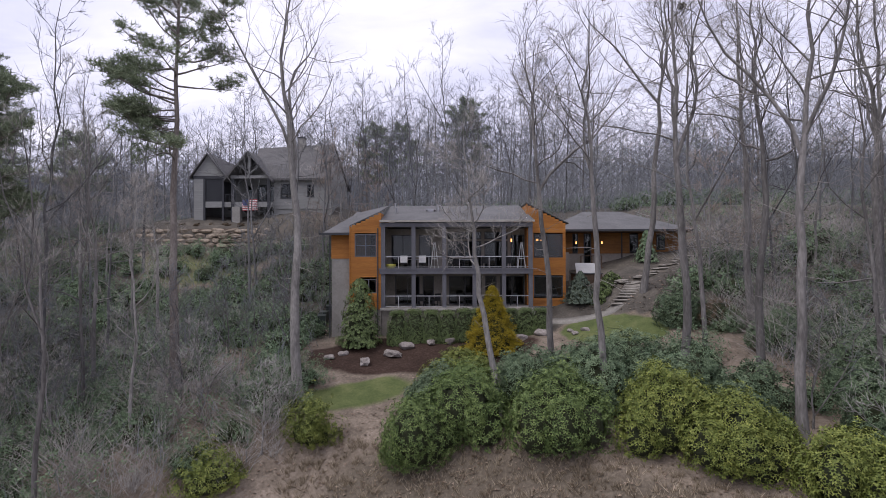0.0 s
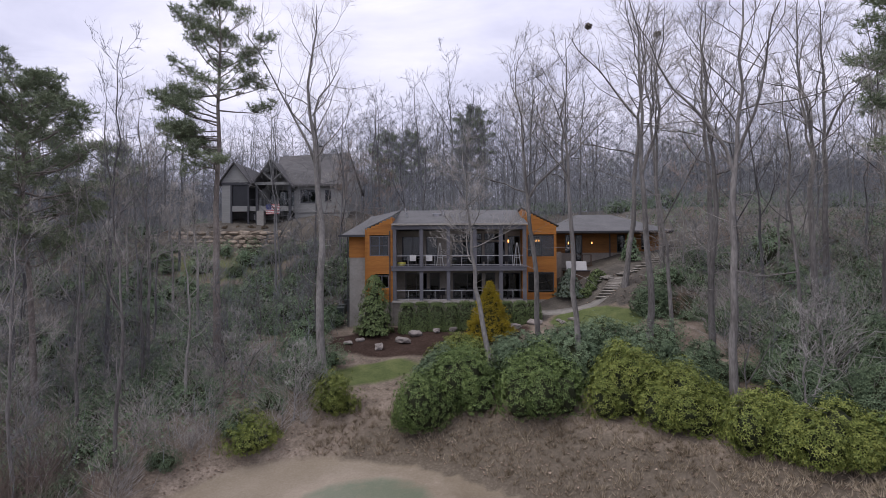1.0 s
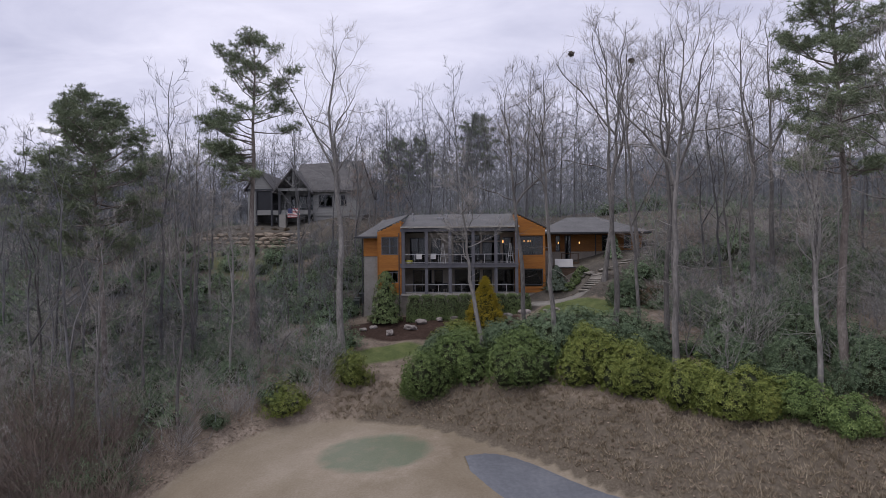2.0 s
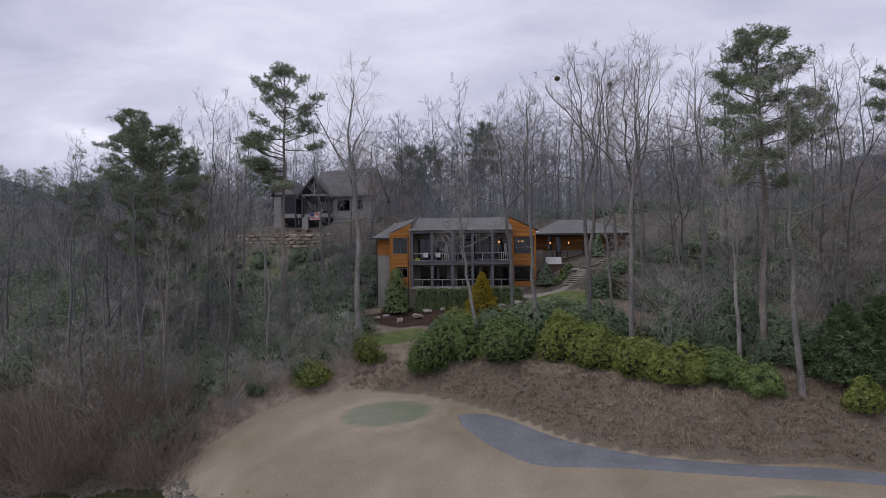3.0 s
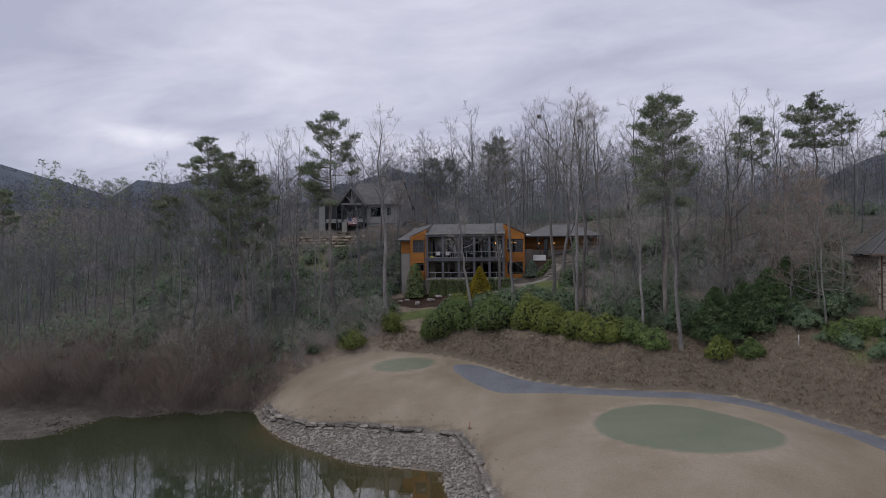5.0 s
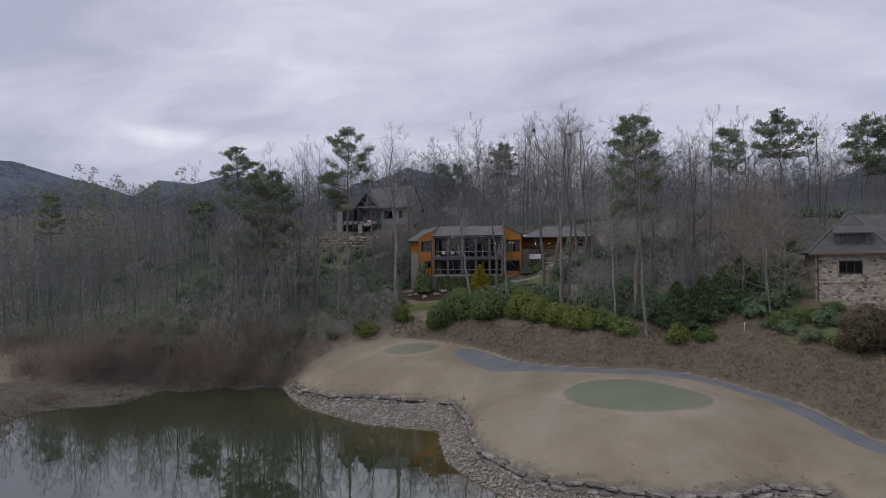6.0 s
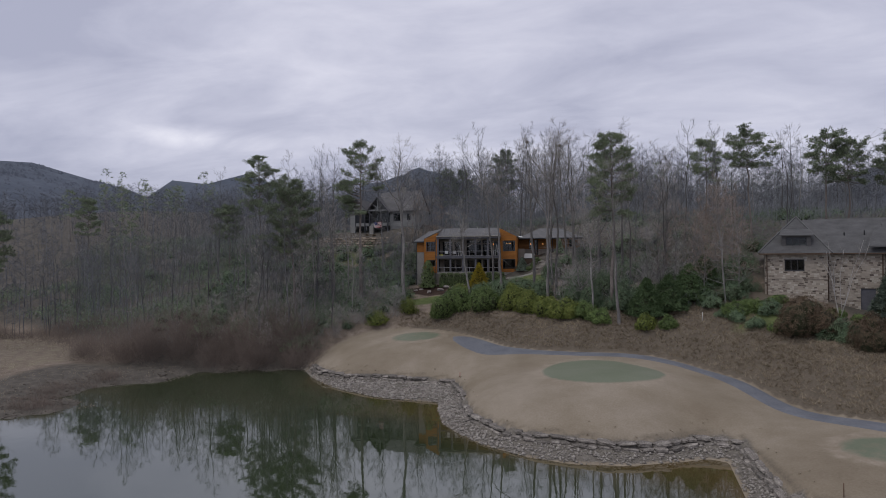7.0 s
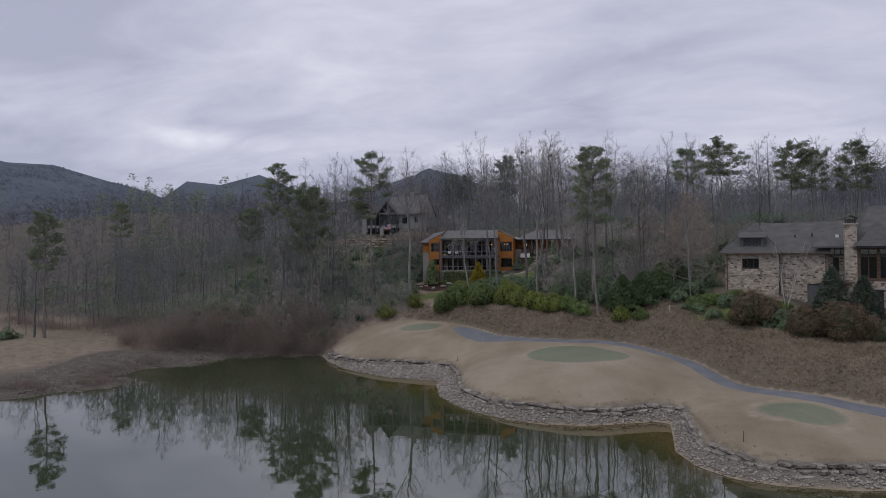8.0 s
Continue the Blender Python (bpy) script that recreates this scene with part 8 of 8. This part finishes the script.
for i in range(7):
    make_shrub("dry_shrub", terrace_shrub, -33.0 + 1.7 * i, 64.6, "low dry brown shrub on the terrace", 50 * i, 1.0, "terrace shrubs", 0.1, 20.1)
turned("marker_post", 32.5, 12.9, ground_z(32.5, 12.9) - 0.1, [(0.0, 0.0), (0.045, 0.0), (0.045, 1.05), (0.025, 1.1), (0.0, 1.1)], M_WHITE, "slim white marker post in the dry grass", "post", 8)
turned("hazard_stake", 3.54, 6.5, ground_z(3.54, 6.5) - 0.05, [(0.0, 0.0), (0.03, 0.0), (0.03, 0.68), (0.0, 0.72)], mat("red_stake_paint", [(0.3, 0.05, 0.04), (0.38, 0.07, 0.055)], 3, 0.6), "thin red hazard stake in the tan turf", "stake", 6)
turned("tee_stake", 31.5, -24.0, ground_z(31.5, -24.0) - 0.05, [(0.0, 0.0), (0.03, 0.0), (0.03, 0.85), (0.0, 0.9)], mat("rusty_stake", [(0.09, 0.05, 0.035), (0.14, 0.075, 0.05)], 3, 0.6), "thin rusty stake on the turf", "stake", 6)


def birch_clump():
    """A clump of thin white stems before the stone house."""
    base = empty("birch_clump")
    r = np.random.default_rng(8)
    stem, crown = Shape(), Shape()
    for k in range(7):
        a = k * 0.9
        line = curve_from((0.1 * math.cos(a), 0.1 * math.sin(a), 0), (0.28 * math.cos(a), 0.28 * math.sin(a), 1), r.uniform(6.0, 8.5), 7, r, 0.3, 0.35)
        stem.tube(line, 0.045 * np.linspace(1, 0.35, 7), 5)
        n = 40
        u = r.uniform(2.5, 5.9, n)
        i = u.astype(int)
        crown.spikes(line[i] + (line[i + 1] - line[i]) * (u - i)[:, None], r.normal(0, 0.6, (n, 3)) + np.array([0, 0, 0.9]), r.uniform(0.4, 1.1, n), np.full(n, 0.01))
    data_part("trunk", stem.data("trunk", mat("birch_bark", [(0.27, 0.255, 0.24), (0.38, 0.363, 0.343), (0.48, 0.46, 0.44)], 2.0, 0.8, 0.2, 20), True), base)
    data_part("crown", crown.data("crown", M_TWIG), base)
    base.matrix_basis = pose(46.2, 9.6, ground_z(46.2, 9.6) - 0.1) @ Matrix.Diagonal((0.8, 0.8, 1.18, 1))
    tagged(base, "clump of thin white birch stems before the stone house", "tree")


birch_clump()
for i, (x, y, r, h) in enumerate(((26.6, 16.6, 2.4, 4.6), (29.4, 17.2, 2.7, 4.2), (32.2, 18.4, 2.6, 4.4), (34.6, 20.2, 2.0, 3.8))):
    cone_shrub("hemlock", x, y, r, h, 1100, M_HEMLOCK, "spreading soft dark green hemlock above the bank", True, 900 + i)

pale_stem = bare_tree_data(240, 9.5, 0.5, 0.16, 0.055, 7, 3, 3, 3, (1.6, 0.0), 0.011, M_PALE)
for i, (x, y) in enumerate(((-15.6, 61.5), (-14.8, 60.8), (-14.2, 62.0), (-13.2, 61.2), (-12.2, 60.6), (-16.8, 60.4))):
    make_tree("sapling", pale_stem, x, y, "thin pale leaning leafless sapling beside the lodge", 10 * i - 20, 0.9 + 0.06 * i, "saplings")


def evergreen_floor():
    """Dull green low growth through the woods, too much to count."""
    r = np.random.default_rng(61)
    n = 90000
    X, Y = r.uniform(-110, 70, n), r.uniform(16, 90, n)
    s = polyline_distance(FOOT, X, Y, False)
    patch = np.sin(X * 0.21 + 2 * np.sin(Y * 0.13)) + np.sin(Y * 0.27 + 1.5 * np.sin(X * 0.17))
    ok = (s > 2.5) & (patch > -0.5) & ~((X > -11) & (X < 19) & (Y < 60)) & ~((X > 8) & (s < 8)) & ~((X > -37) & (X < -11) & (Y > 52)) & ~((X > 37) & (Y < 36))
    west = ok & (X < -13)
    X, Y = np.concatenate([X[ok][:3600], X[west][3000:7800]]), np.concatenate([Y[ok][:3600], Y[west][3000:7800]])
    k = 6
    Z = height(X, Y)
    P = np.stack([X, Y, Z], 1)[:, None] + np.abs(r.normal(0, 1, (len(X), k, 3))) * np.sign(r.normal(0, 1, (len(X), k, 3))) * np.array([0.8, 0.8, 0.0]) + np.array([0, 0, 1.0]) * r.uniform(0.1, 1.9, (len(X), k, 1))
    P = P.reshape(-1, 3)
    D = r.normal(0, 1, P.shape)
    D[:, 2] = np.abs(D[:, 2]) + 0.4
    D /= np.linalg.norm(D, axis=1)[:, None]
    leaf = Shape()
    leaf_whorls(leaf, P, D, r, 4, 0.24, 0.11, 0.15, True)
    tagged(new("low_evergreens", leaf.data("low_evergreens", M_LAUREL)), "dull green low evergreen growth under the trees", "undergrowth", kind="stuff")


evergreen_floor()

back = np.random.default_rng(83)
for i in range(30):
    x, y = -50 + 54 * (i + back.random()) / 30, back.uniform(86, 106)
    if all(math.hypot(x - a, y - b) > 2.0 for a, b in taken):
        k = int(back.integers(len(kinds)))
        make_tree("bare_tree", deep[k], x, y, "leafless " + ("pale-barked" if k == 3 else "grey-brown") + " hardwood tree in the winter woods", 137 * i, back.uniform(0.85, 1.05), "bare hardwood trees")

beech = [bare_tree_data(250 + i, H, 0.2, 0.27, 0.0042 * H + 0.03, 16, 5, 4, 3, (0.6, 0.0), 0.0125, M_PALE, M_BEECH, 0, 0.25, 0) for i, H in enumerate((13.0, 10.0))]
for i, (x, y) in enumerate(((31.5, 24), (34.6, 22.5), (37.0, 20.5), (33.0, 29), (37.8, 27), (29.0, 22), (-36.5, 51), (-38.5, 47), (-11.5, 57.5), (-8.0, 58.5), (18.5, 40.5), (22.0, 42.5), (-13.0, 56.0), (34.0, 17.5), (36.2, 17.0), (35.4, 24.6), (33.2, 21.0), (36.6, 31.5), (31.0, 33.0), (40.0, 26.4), (41.4, 29.2), (39.0, 23.5), (38.6, 30.5), (37.4, 15.2), (35.6, 14.6))):
    make_tree("beech_tree", beech[i % 2], x, y, "slender beech with rust-tinged twigs and a pale trunk", 67 * i, 0.85 + 0.05 * (i % 5), "beeches")
